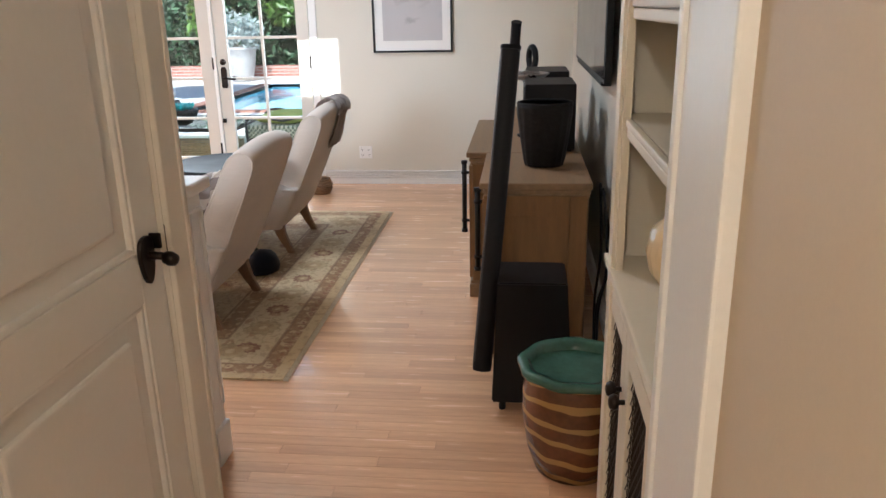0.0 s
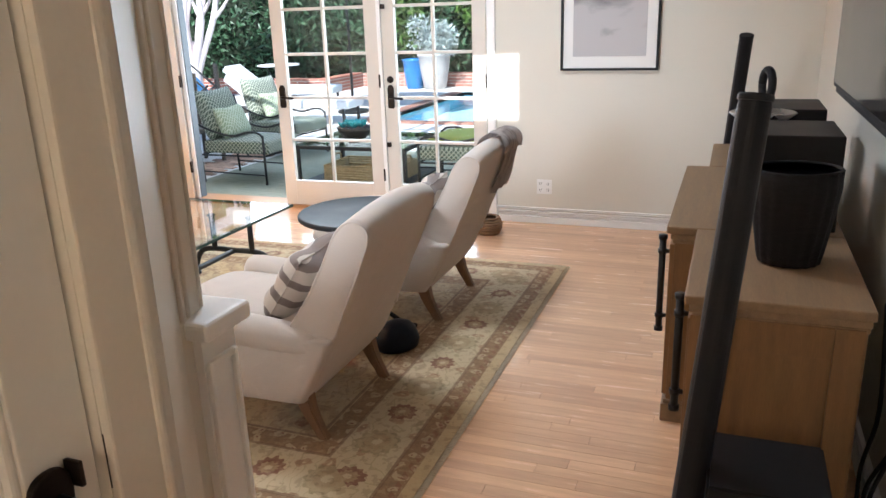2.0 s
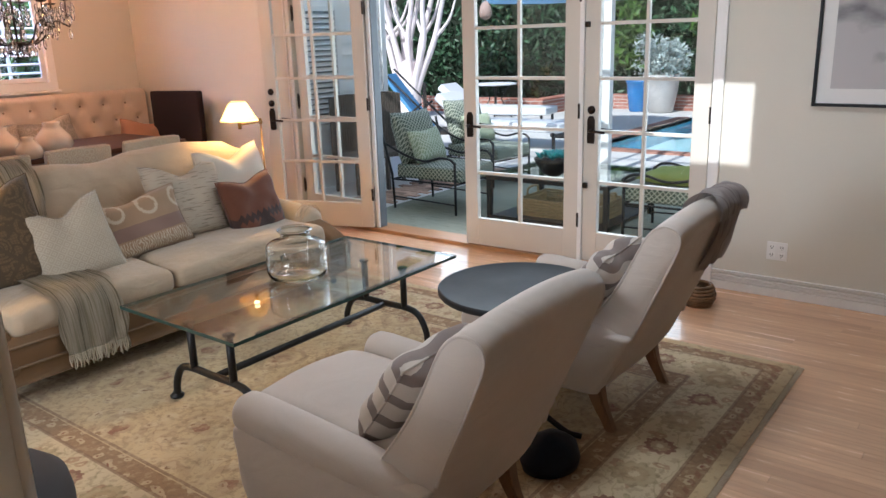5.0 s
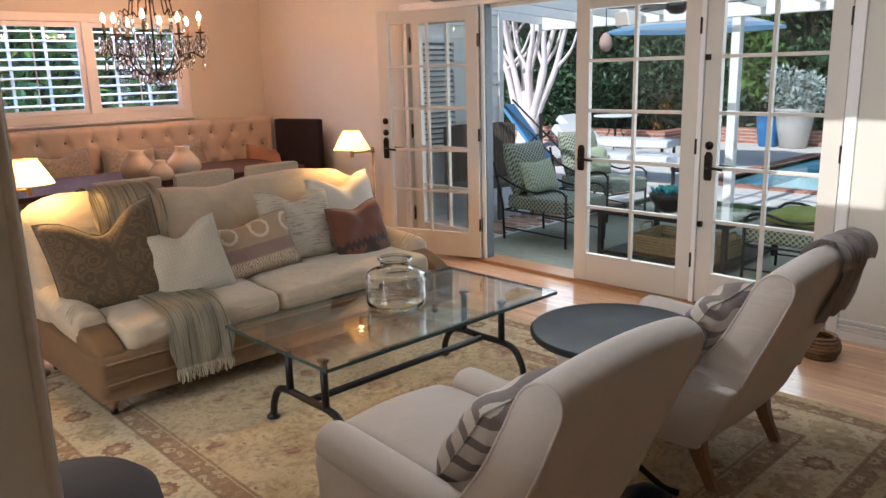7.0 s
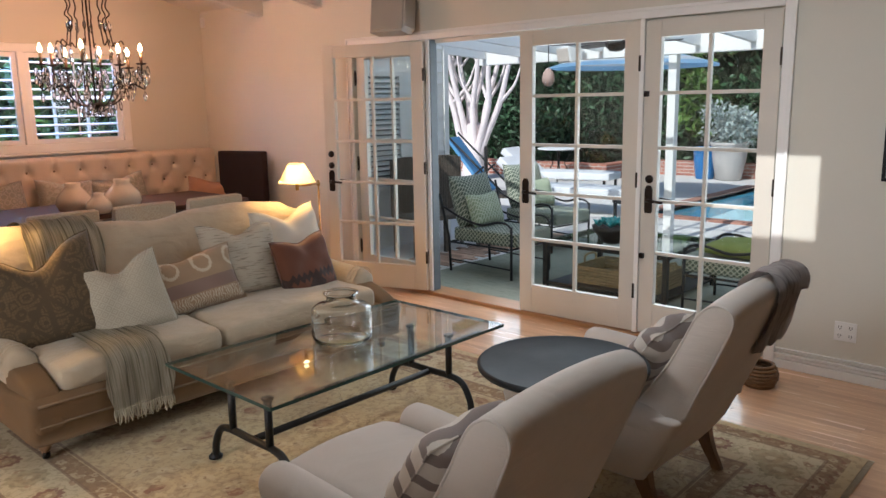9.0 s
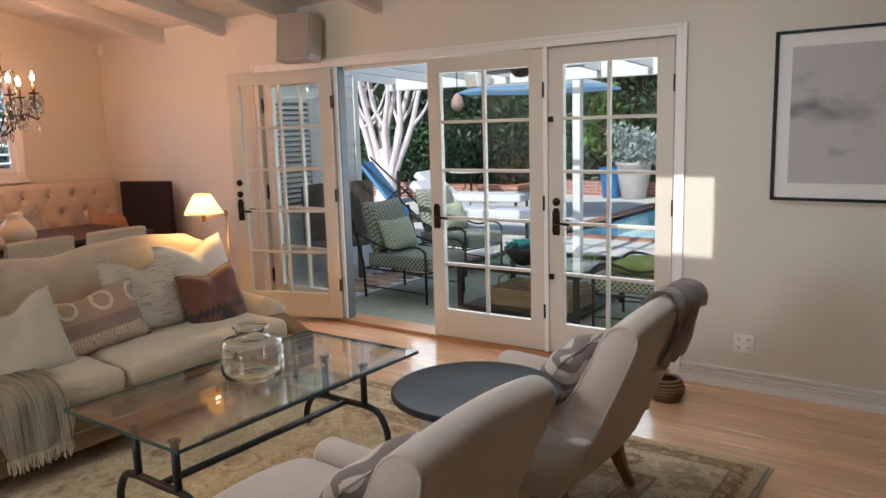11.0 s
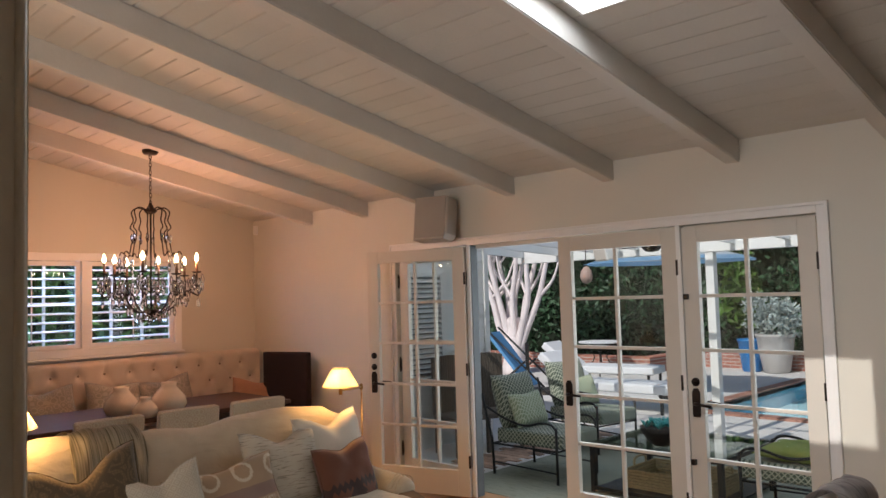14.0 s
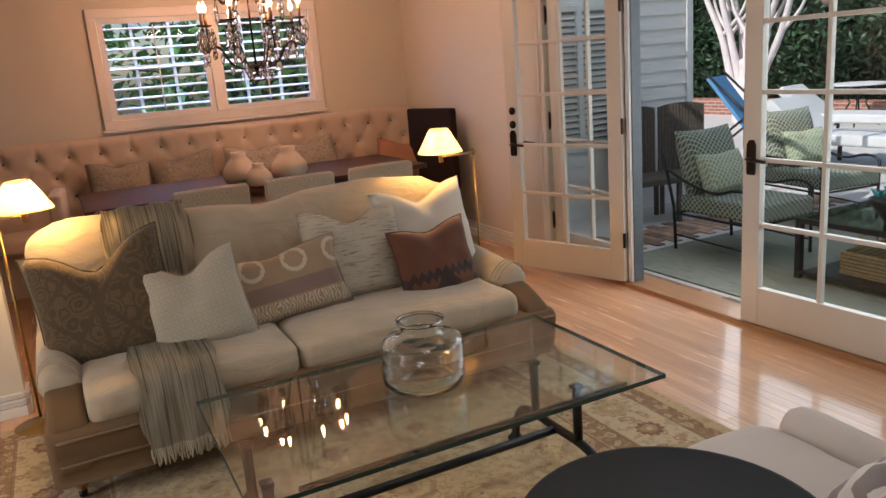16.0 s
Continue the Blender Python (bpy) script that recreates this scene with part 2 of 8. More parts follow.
def roof_z(y):
    return 2.56 + SLOPE * (NORTH - y)


# ---- structure ----
SOUTH = 0.8          # the far end of the room behind the camera
# north wall with the opening of the four glazed doors
OPEN_W, OPEN_E, OPEN_T = -5.23, -1.608, 2.065
solid("wall_north", boxes((WEST, OPEN_W, NORTH, NORTH + 0.16, 0, 2.75), (OPEN_E, 0.75, NORTH, NORTH + 0.16, 0, 2.75), (OPEN_W, OPEN_E, NORTH, NORTH + 0.16, OPEN_T, 2.75)),
      M_WALL, "off-white painted plaster wall with a wide door opening", "wall", "structure")


def slab(points, x0, x1):
    """An upright slab between x0 and x1 with an outline in y and z."""
    bm = bmesh.new()
    a = [bm.verts.new((x0, y, z)) for y, z in points]
    b = [bm.verts.new((x1, y, z)) for y, z in points]
    bm.faces.new(a)
    bm.faces.new(b[::-1])
    for i in range(len(points)):
        j = (i + 1) % len(points)
        bm.faces.new((a[i], b[i], b[j], a[j]))
    return flip_out(bm)


# west wall with the shuttered window
WIN = (6.13, 7.96, 1.26, 2.10)
bm = slab([(SOUTH, 0), (WIN[0], 0), (WIN[0], 4.2), (SOUTH, 4.2)], WEST - 0.16, WEST)
for piece in ([(WIN[1], 0), (NORTH + 0.16, 0), (NORTH + 0.16, 4.2), (WIN[1], 4.2)], [(WIN[0], 0), (WIN[1], 0), (WIN[1], WIN[2]), (WIN[0], WIN[2])],
              [(WIN[0], WIN[3]), (WIN[1], WIN[3]), (WIN[1], 4.2), (WIN[0], 4.2)]):
    tmp = slab(piece, WEST - 0.16, WEST)
    me = bpy.data.meshes.new("tmp")
    tmp.to_mesh(me)
    tmp.free()
    bm.from_mesh(me)
    bpy.data.meshes.remove(me)
solid("wall_west", bm, M_WALL, "off-white painted plaster wall above the dining bench", "wall", "structure")
solid("wall_east", boxes((EAST, EAST + 0.15, 4.42, NORTH, 0, 3.9)), M_WALL, "off-white painted wall behind the console", "wall", "structure")
solid("wall_south", boxes((WEST, 1.2, SOUTH - 0.15, SOUTH, 0, 4.4)), M_WALL, "plain off-white wall closing the room", "wall", "structure")
# wall between living room and dining room, ending beside the sofa
solid("wall_divider", boxes((-4.80, -4.66, SOUTH, 5.31, 0, 3.8)), M_WALL, "off-white wall end between sitting and dining areas", "wall", "structure")
# hall: west side with the panelled door, east side with the built-in shelves
HW, HE = -0.73, 0.42
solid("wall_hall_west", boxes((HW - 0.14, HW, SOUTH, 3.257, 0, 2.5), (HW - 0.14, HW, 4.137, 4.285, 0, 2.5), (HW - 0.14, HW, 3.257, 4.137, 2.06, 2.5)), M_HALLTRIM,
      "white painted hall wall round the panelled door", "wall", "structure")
bm = bmesh.new()
plan = ((HW, 4.286), (-0.845, 4.46), (-0.87, 4.56), (-1.25, 4.56), (-1.25, 4.286))
lo, hi = [[bm.verts.new((x, y, z)) for x, y in plan] for z in (0, 2.5)]
bm.faces.new(lo)
bm.faces.new(hi)
for i in range(5):
    bm.faces.new((lo[i], lo[(i + 1) % 5], hi[(i + 1) % 5], hi[i]))
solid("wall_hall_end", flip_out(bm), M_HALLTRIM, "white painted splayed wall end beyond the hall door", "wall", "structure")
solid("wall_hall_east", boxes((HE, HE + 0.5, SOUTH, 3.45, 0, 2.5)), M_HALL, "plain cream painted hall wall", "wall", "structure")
solid("wall_hall_above", boxes((HW - 0.14, 1.1, SOUTH, 4.46, 2.5, 3.9)), M_WALL, "plain wall above the hall", "wall", "structure")
solid("floor", boxes((WEST, 1.2, SOUTH, NORTH + 0.02, -0.12, -0.013)), M_SUB, "dark subfloor under the oak boards", "floor", "structure")

# sloping boarded ceiling with a skylight, and its beams
SKY = (-1.98, -1.36, 6.26, 7.17)
bm = bmesh.new()
rows = [SOUTH - 0.15 + 0.142 * i for i in range(60)]


def ceiling_board(x0, x1, y0, y1):
    z0, z1, t, g = roof_z(y0), roof_z(y1), 0.05, 0.009
    vs = [bm.verts.new(p) for p in ((x0, y0, z0 + g), (x1, y0, z0 + g), (x1, y0 + g, z0), (x0, y0 + g, z0), (x0, y1 - g, z1), (x1, y1 - g, z1), (x1, y1, z1 + g), (x0, y1, z1 + g),
                                    (x0, y0, z0 + t), (x1, y0, z0 + t), (x1, y1, z1 + t), (x0, y1, z1 + t))]
    for q in ((0, 1, 2, 3), (3, 2, 5, 4), (4, 5, 6, 7), (8, 11, 10, 9), (0, 8, 9, 1), (7, 6, 10, 11), (0, 3, 4, 7, 11, 8), (1, 9, 10, 6, 5, 2)):
        bm.faces.new([vs[i] for i in q])


for y0 in rows:
    y1 = y0 + 0.1415
    if y0 > NORTH + 0.16:
        break
    if y1 > SKY[2] and y0 < SKY[3]:
        for x0, x1 in ((WEST - 0.1, SKY[0]), (SKY[1], 1.2)):
            ceiling_board(x0, x1, y0, y1)
        if y0 < SKY[2]:
            ceiling_board(SKY[0], SKY[1], y0, SKY[2])
        if y1 > SKY[3]:
            ceiling_board(SKY[0], SKY[1], SKY[3], y1)
    else:
        ceiling_board(WEST - 0.1, 1.2, y0, y1)
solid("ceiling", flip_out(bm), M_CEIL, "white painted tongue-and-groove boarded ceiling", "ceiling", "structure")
bm = bmesh.new()
for x0, x1, y0, y1 in ((WEST - 0.2, SKY[0], SOUTH - 0.3, NORTH + 0.5), (SKY[1], 1.3, SOUTH - 0.3, NORTH + 0.5), (SKY[0], SKY[1], SOUTH - 0.3, SKY[2]), (SKY[0], SKY[1], SKY[3], NORTH + 0.5)):
    vs = [bm.verts.new((x, y, roof_z(y) + dz)) for dz in (0.055, 0.09) for x, y in ((x0, y0), (x1, y0), (x1, y1), (x0, y1))]
    for q in ((3, 2, 1, 0), (4, 5, 6, 7), (0, 1, 5, 4), (1, 2, 6, 5), (2, 3, 7, 6), (3, 0, 4, 7)):
        bm.faces.new([vs[i] for i in q])
solid("roof", flip_out(bm), M_SUB, "thin roof deck over the boarded ceiling", "roof", "structure")
for i, x in enumerate((-0.255, -1.146, -2.035, -2.925, -3.815, -4.71, -5.605, -6.50)):
    bm = bmesh.new()
    y0, y1 = SOUTH, NORTH
    vs = [bm.verts.new((xx, y, roof_z(y) + dz)) for dz in (-0.14, 0.003) for xx, y in ((x - 0.095, y0), (x, y0), (x, y1), (x - 0.095, y1))]
    for q in ((3, 2, 1, 0), (4, 5, 6, 7), (0, 1, 5, 4), (1, 2, 6, 5), (2, 3, 7, 6), (3, 0, 4, 7)):
        bm.faces.new([vs[k] for k in q])
    bmesh.ops.bevel(bm, geom=[e for e in bm.edges if abs(e.verts[0].co.y - e.verts[1].co.y) > 1], offset=0.006, segments=2, affect="EDGES")
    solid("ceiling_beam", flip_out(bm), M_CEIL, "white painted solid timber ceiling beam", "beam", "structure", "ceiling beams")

# ---- doors, window, trim and built-ins ----
def lever(parent, x, side, material=M_BRONZE):
    """A long back plate with a lever on each face; side: the way the lever points."""
    for s in (1, -1):
        o = [(-0.021, -0.085), (0.021, -0.085), (0.026, -0.07), (0.026, 0.07), (0.013, 0.095), (-0.013, 0.095), (-0.026, 0.07), (-0.026, -0.07)]
        plate = part("back_plate", extrude([(x + a, 0.895 + b) for a, b in o], s * 0.012, 0.003), material, parent, "dark bronze back plate", m=pose(0, s * 0.022, 0))
        part("lever", tube([(x, s * 0.02, 0.895), (x, s * 0.065, 0.895), (x + side * 0.03, s * 0.07, 0.895), (x + side * 0.115, s * 0.066, 0.888)], 0.009, 8), material, plate, "dark bronze lever", True, m=pose(0, -s * 0.022, 0))


def glazed_leaf(name, m, label, width=0.86, height=2.015, bolts=(1.03,), handle=True):
    """A ten-light glazed door leaf, hinged at x = 0."""
    leaf = thing(name, label, "door", m, kind="structure")
    st, top, low, t = 0.105, 0.10, 0.205, 0.022
    for x0 in (0.0, width - st):
        part("stile", boxes((x0, x0 + st, -t, t, 0, height), bevel=0.004), M_DOOR, leaf)
    part("top_rail", boxes((st, width - st, -t + 0.001, t - 0.001, height - top, height), bevel=0.003), M_DOOR, leaf)
    part("bottom_rail", boxes((st, width - st, -t + 0.001, t - 0.001, 0, low), bevel=0.003), M_DOOR, leaf)
    xm, zs = width / 2, [low + (height - top - low) * i / 5 for i in range(6)]
    part("muntin", boxes((xm - 0.011, xm + 0.011, -0.016, 0.016, low, height - top), bevel=0.004), M_DOOR, leaf)
    for z in zs[1:-1]:
        part("muntin", boxes((st, width - st, -0.0155, 0.0155, z - 0.011, z + 0.011), bevel=0.004), M_DOOR, leaf)
    for i in range(5):
        for x0, x1 in ((st, xm - 0.011), (xm + 0.011, width - st)):
            p = part("pane", boxes((x0, x1, -0.0015, 0.0015, zs[i] + 0.011 * (i > 0), zs[i + 1] - 0.011 * (i < 4))), M_PANE, leaf, "clear glass pane")
            p.visible_shadow = False
    for z in (0.28, 1.02, 1.76):
        h = boxes((-0.014, 0.004, -t - 0.014, -t + 0.004, z - 0.05, z + 0.05), bevel=0.004)
        tube([(-0.005, -t - 0.008, z - 0.065), (-0.005, -t - 0.008, z + 0.065)], 0.007, 8, h)
        part("hinge", h, M_BRONZE, leaf, "dark bronze hinge")
        part("hinge", boxes((-0.012, 0.004, t - 0.004, t + 0.012, z - 0.05, z + 0.05), bevel=0.004), M_BRONZE, leaf, "dark bronze hinge")
    x = width - 0.055
    for z in bolts:
        for s in (1, -1):
            part("deadbolt", lathe([(0.027, 0), (0.027, 0.008), (0.02, 0.014), (0.006, 0.016), (0.006, 0.026)], 20), M_BRONZE, leaf, "round dark bronze deadbolt", True, m=pose(x, s * 0.022, z, -90 * s, 0, 0))
    if handle:
        lever(leaf, x, -1)
    return leaf


glazed_leaf("door_1", pose(-1.620, 8.905, 0.035, 0, 0, 180), "white ten-light glazed door, closed", 0.83)
glazed_leaf("door_2", pose(-2.487, 8.90, 0.035, 0, 0, 182.5), "white ten-light glazed door, slightly ajar", 0.912, bolts=())
glazed_leaf("door_3", pose(-4.355, 8.855, 0.035, 0, 0, 199.6), "white ten-light glazed door, folded open into the room", 0.92, bolts=(1.03, 1.125))
glazed_leaf("door_4", pose(-5.215, 8.925, 0.035), "white ten-light glazed side door, closed", bolts=(), handle=False)
for i, (x, w) in enumerate(((-2.468, 0.032), (-4.335, 0.034))):
    solid("mullion", boxes((x - w / 2, x + w / 2, 8.87, 8.96, 0.03, OPEN_T), bevel=0.003), M_TRIM, "white painted door post", "door frame", "structure")
solid("trim_weather_strip", boxes((-4.3175, -4.311, 8.886, 8.962, 0.032, OPEN_T - 0.002), bevel=0.002), mat("weather_strip", (0.10, 0.12, 0.13), 0.5, vary=0.2, scale=8), "dark grey weather strip on the door post", "trim", "structure")
solid("trim_door_stop", boxes((-4.30, OPEN_E - 0.002, 8.934, 8.956, 2.036, OPEN_T - 0.001), bevel=0.002), M_DOOR, "cream painted stop over the doors", "trim", "structure")
for z in (0.562, 1.605):
    solid("door_latch", boxes((-2.442, -2.412, 8.855, 8.882, z - 0.018, z + 0.018), bevel=0.005), M_BRONZE, "small square dark bronze surface latch", "latch")
solid("threshold", boxes((OPEN_W, OPEN_E, 8.845, 9.06, -0.012, 0.028), bevel=0.008), mat("oak_sill", (0.42, 0.22, 0.10), 0.35, vary=0.2, scale=4, stretch=(1, 12, 12), coat=0.2), "worn oak door sill", "threshold", "structure")


def moulding(name, rows, label, material=M_TRIM):
    solid(name, boxes(*rows, bevel=0.004), material, label, "trim", "structure")


moulding("trim_door_casing", [(OPEN_E, OPEN_E + 0.045, NORTH - 0.012, NORTH + 0.002, 0, OPEN_T + 0.045), (OPEN_E + 0.045, OPEN_E + 0.065, NORTH - 0.02, NORTH + 0.002, 0, OPEN_T + 0.065)], "white painted door casing")
moulding("trim_door_casing_west", [(OPEN_W - 0.045, OPEN_W, NORTH - 0.012, NORTH + 0.002, 0, OPEN_T + 0.045), (OPEN_W - 0.065, OPEN_W - 0.045, NORTH - 0.02, NORTH + 0.002, 0, OPEN_T + 0.065)], "white painted door casing")
moulding("trim_door_head", [(OPEN_W, OPEN_E, NORTH - 0.012, NORTH + 0.002, OPEN_T, OPEN_T + 0.045), (OPEN_W - 0.045, OPEN_E + 0.045, NORTH - 0.02, NORTH + 0.002, OPEN_T + 0.045, OPEN_T + 0.065)], "white painted door head casing")


def baseboard(axis, at, side, a, b):
    rows = []
    for d, z0, z1 in ((0.020, 0, 0.052), (0.013, 0.056, 0.073), (0.019, 0.077, 0.091), (0.010, 0.095, 0.105), (0.017, 0.108, 0.12)):
        lo, hi = sorted((at - side * 0.002, at + side * d))
        rows.append((a, b, lo, hi, z0, z1) if axis == "y" else (lo, hi, a, b, z0, z1))
    solid("baseboard", boxes(*rows, bevel=0.003), M_TRIM, "white stepped painted baseboard", "baseboard", "structure")


baseboard("y", NORTH, -1, OPEN_E + 0.066, EAST - 0.02)
baseboard("y", NORTH, -1, WEST, OPEN_W - 0.066)
baseboard("x", EAST, -1, 4.44, NORTH)
baseboard("x", WEST, 1, SOUTH, NORTH)
baseboard("x", -4.66, 1, SOUTH, 5.31)
baseboard("y", 5.31, 1, -4.80, -4.66)

# shuttered west window
window = thing("window_1", "white framed window with plantation shutters", "window", kind="structure")
Y0, Y1, Z0, Z1 = 6.055, 8.005, 1.183, 2.165
fx0, fx1 = WEST - 0.02, WEST + 0.028
for r in ((Y0, Y1, Z1 - 0.075, Z1), (Y0, Y1, Z0, Z0 + 0.075), (Y0, Y0 + 0.075, Z0 + 0.075, Z1 - 0.075), (Y1 - 0.075, Y1, Z0 + 0.075, Z1 - 0.075), (7.005, 7.065, Z0 + 0.075, Z1 - 0.075)):
    part("window_frame", boxes((fx0, fx1, *r), bevel=0.006), M_TRIM, window)
part("window_sill", boxes((fx0, fx1 + 0.02, Y0 - 0.02, Y1 + 0.02, Z0 - 0.022, Z0 - 0.002), bevel=0.006), M_TRIM, window)
part("pane", boxes((WEST - 0.11, WEST - 0.106, 6.13, 7.96, 1.26, 2.10)), M_PANE, window).visible_shadow = False
for y in (6.40, 6.71, 7.02, 7.33, 7.64):
    part("sash_bar", boxes((WEST - 0.125, WEST - 0.095, y - 0.012, y + 0.012, 1.26, 2.10), bevel=0.004), M_TRIM, window)
part("sash_bar", boxes((WEST - 0.127, WEST - 0.093, 6.13, 7.96, 1.665, 1.70), bevel=0.004), M_TRIM, window)
M_SHUTTER = mat("shutter_paint", (0.80, 0.80, 0.79), 0.4, vary=0.02, bump=0.03)
louvre = boxes((-0.036, 0.036, 0, 0.775, -0.005, 0.005), bevel=0.004)
first = None
for y0, y1 in ((Y0 + 0.078, 7.003), (7.067, Y1 - 0.078)):
    shutter = part("shutter", boxes((WEST - 0.03, WEST - 0.004, y0, y0 + 0.045, Z0 + 0.078, Z1 - 0.078), (WEST - 0.03, WEST - 0.004, y1 - 0.045, y1, Z0 + 0.078, Z1 - 0.078),
                                    (WEST - 0.03, WEST - 0.004, y0 + 0.045, y1 - 0.045, Z0 + 0.078, Z0 + 0.12), (WEST - 0.03, WEST - 0.004, y0 + 0.045, y1 - 0.045, Z1 - 0.12, Z1 - 0.078)), M_SHUTTER, window, "white louvred shutter panel")
    for i in range(9):
        m = pose(WEST - 0.02, y0 + 0.046, Z0 + 0.163 + 0.082 * i, 0, 9, 0)
        if first is None:
            first = part("louvre", louvre, M_SHUTTER, shutter, m=m)
        else:
            again = new("louvre", first.data)
            again.parent, again.matrix_basis = shutter, m
    part("tilt_rod", boxes((WEST + 0.014, WEST + 0.024, (y0 + y1) / 2 - 0.006, (y0 + y1) / 2 + 0.006, Z0 + 0.14, Z1 - 0.14), bevel=0.003), M_SHUTTER, shutter)

# panelled door in the west wall of the hall
door = thing("door_5", "cream painted panelled hall door with a bronze lever", "door", kind="structure")
dx = HW - 0.012
M_DOOR = mat("door_paint", (0.74, 0.71, 0.65), 0.4, vary=0.03, scale=3, bump=0.05)
for r in ((3.262, 3.377, 0.008, 2.05), (4.012, 4.129, 0.008, 2.05)):
    part("stile", boxes((dx - 0.04, dx, *r), bevel=0.003), M_DOOR, door)
for z0, z1 in ((0.008, 0.22), (0.80, 0.93), (1.93, 2.05)):
    part("rail", boxes((dx - 0.039, dx - 0.001, 3.377, 4.012, z0, z1), bevel=0.002), M_DOOR, door)
for z0, z1 in ((0.22, 0.80), (0.93, 1.93)):
    bm = boxes((dx - 0.032, dx - 0.018, 3.377, 4.012, z0, z1))
    box(bm, dx - 0.03, dx - 0.006, 3.447, 3.942, z0 + 0.07, z1 - 0.07, bevel=0.011, seg=3)
    for a in ((3.377, 3.393, z0, z1), (3.996, 4.012, z0, z1), (3.377, 4.012, z0, z0 + 0.016), (3.377, 4.012, z1 - 0.016, z1)):
        box(bm, dx - 0.03, dx - 0.004, *a, bevel=0.006)
    part("panel", bm, M_DOOR, door)
o = [(math.cos(a) * 0.036, math.sin(a) * 0.062 + 0.01 * math.cos(2 * a)) for a in [2 * math.pi * i / 20 for i in range(20)]]
plate = part("back_plate", extrude([(4.042 + a, 0.915 + b) for a, b in o], 0.012, 0.004), M_BRONZE, door, "oval dark bronze back plate", m=pose(dx + 0.012, 0, 0, 0, 0, 90))
bm = tube([(dx, 4.05, 0.915), (dx + 0.03, 4.05, 0.915), (dx + 0.05, 4.052, 0.912)], 0.010, 10, None, (1.3, 1, 1))
tube([(dx + 0.046, 4.052, 0.912), (dx + 0.052, 4.05, 0.911), (dx + 0.066, 4.045, 0.909), (dx + 0.08, 4.04, 0.907), (dx + 0.086, 4.038, 0.906)], 0.019, 14, bm, (0.5, 0.85, 1.0, 0.8, 0.3))
part("knob", bm, M_BRONZE, door, "egg-shaped dark bronze knob", True)
part("thumb_turn", boxes((dx, dx + 0.03, 4.075, 4.083, 0.925, 0.965), bevel=0.003), M_BRONZE, door)
part("strike_plate", boxes((HW - 0.008, HW + 0.002, 4.138, 4.143, 0.88, 0.97)), M_BRONZE, door)
for y0, y1 in ((4.139, 4.25), (3.147, 3.255)):
    bm = boxes((HW - 0.004, HW + 0.016, y0, y1, 0, 2.16), bevel=0.005)
    box(bm, HW - 0.004, HW + 0.022, y1 - 0.022 if y0 > 4 else y0, y1 if y0 > 4 else y0 + 0.022, 0, 2.16, bevel=0.008)
    solid("trim_hall_casing", bm, M_HALLTRIM, "white moulded casing of the hall door", "trim", "structure")
bm = bmesh.new()
for x, y in ((-0.846, 4.468), (-0.853, 4.495), (-0.868, 4.552)):
    tube([(x, y, 1.0), (x, y, 2.5)], 0.006, 8, bm)
solid("trim_wall_end", bm, M_HALLTRIM, "white panel beads on the wall's end", "trim", "structure", smooth=True)
# low wall with a white cap beyond the hall
low = thing("half_wall", "white panelled low wall with a moulded cap", "half wall", kind="structure")
part("core", boxes((-2.3, -0.835, 4.50, 4.605, 0, 0.955)), M_TRIM, low)
part("cap", boxes((-2.3, -0.80, 4.475, 4.625, 0.955, 0.995), bevel=0.012, seg=3), M_TRIM, low)
part("panel_moulding", boxes((-0.837, -0.824, 4.505, 4.517, 0.2, 0.9), (-0.837, -0.824, 4.585, 4.597, 0.2, 0.9), (-0.837, -0.8245, 4.517, 4.585, 0.885, 0.9), (-0.837, -0.82, 4.50, 4.608, 0, 0.13), bevel=0.004), M_TRIM, low)

# built-in shelves in the east wall of the hall
shelf_unit = thing("built_in_bookcase", "cream painted built-in bookcase with mesh cabinet doors", "bookcase")
M_SHELF = mat("bookcase_paint", (0.76, 0.70, 0.58), 0.4, vary=0.03, scale=3, bump=0.05)
FX, BX, BY0, BY1 = 0.418, 0.74, 3.46, 4.275
part("back", boxes((BX, BX + 0.02, BY0, BY1, 0, 2.45)), M_SHELF, shelf_unit)
for y0, y1 in ((BY0, BY0 + 0.03), (BY1 - 0.03, BY1)):
    part("side_panel", boxes((FX + 0.018, BX, y0, y1, 0, 2.45), bevel=0.002), M_SHELF, shelf_unit)
for y0, y1 in ((BY0, BY0 + 0.06), (BY1 - 0.145, BY1)):
    part("stile", boxes((FX, FX + 0.02, y0, y1, 0.0, 2.45), (FX - 0.008, FX + 0.004, y0 + 0.014, y0 + 0.028, 0.0, 2.45), bevel=0.003), M_SHELF, shelf_unit)
for z in (1.236, 1.50, 1.80, 2.1):
    shelf = part("shelf", boxes((FX + 0.022, BX, BY0 + 0.031, BY1 - 0.031, z - 0.026, z), bevel=0.005), M_SHELF, shelf_unit)
    part("nosing", boxes((FX + 0.006, FX + 0.0222, BY0 + 0.06, BY1 - 0.146, z - 0.016, z + 0.001), bevel=0.005), M_SHELF, shelf)
    part("nosing", boxes((FX + 0.010, FX + 0.0222, BY0 + 0.06, BY1 - 0.146, z - 0.042, z - 0.018), bevel=0.005), M_SHELF, shelf)
part("counter", boxes((FX - 0.012, BX, BY0 + 0.002, BY1 - 0.002, 0.845, 0.868), (FX - 0.004, FX + 0.02, BY0 + 0.03, BY1 - 0.03, 0.824, 0.844), bevel=0.006), M_SHELF, shelf_unit)
part("plinth", boxes((FX + 0.03, BX, BY0 + 0.03, BY1 - 0.03, 0, 0.10)), M_SHELF, shelf_unit)
M_MESH = mat("dark_wire", (0.035, 0.026, 0.02), 0.5, 0.7, vary=0.2)
ym = (BY0 + BY1) / 2
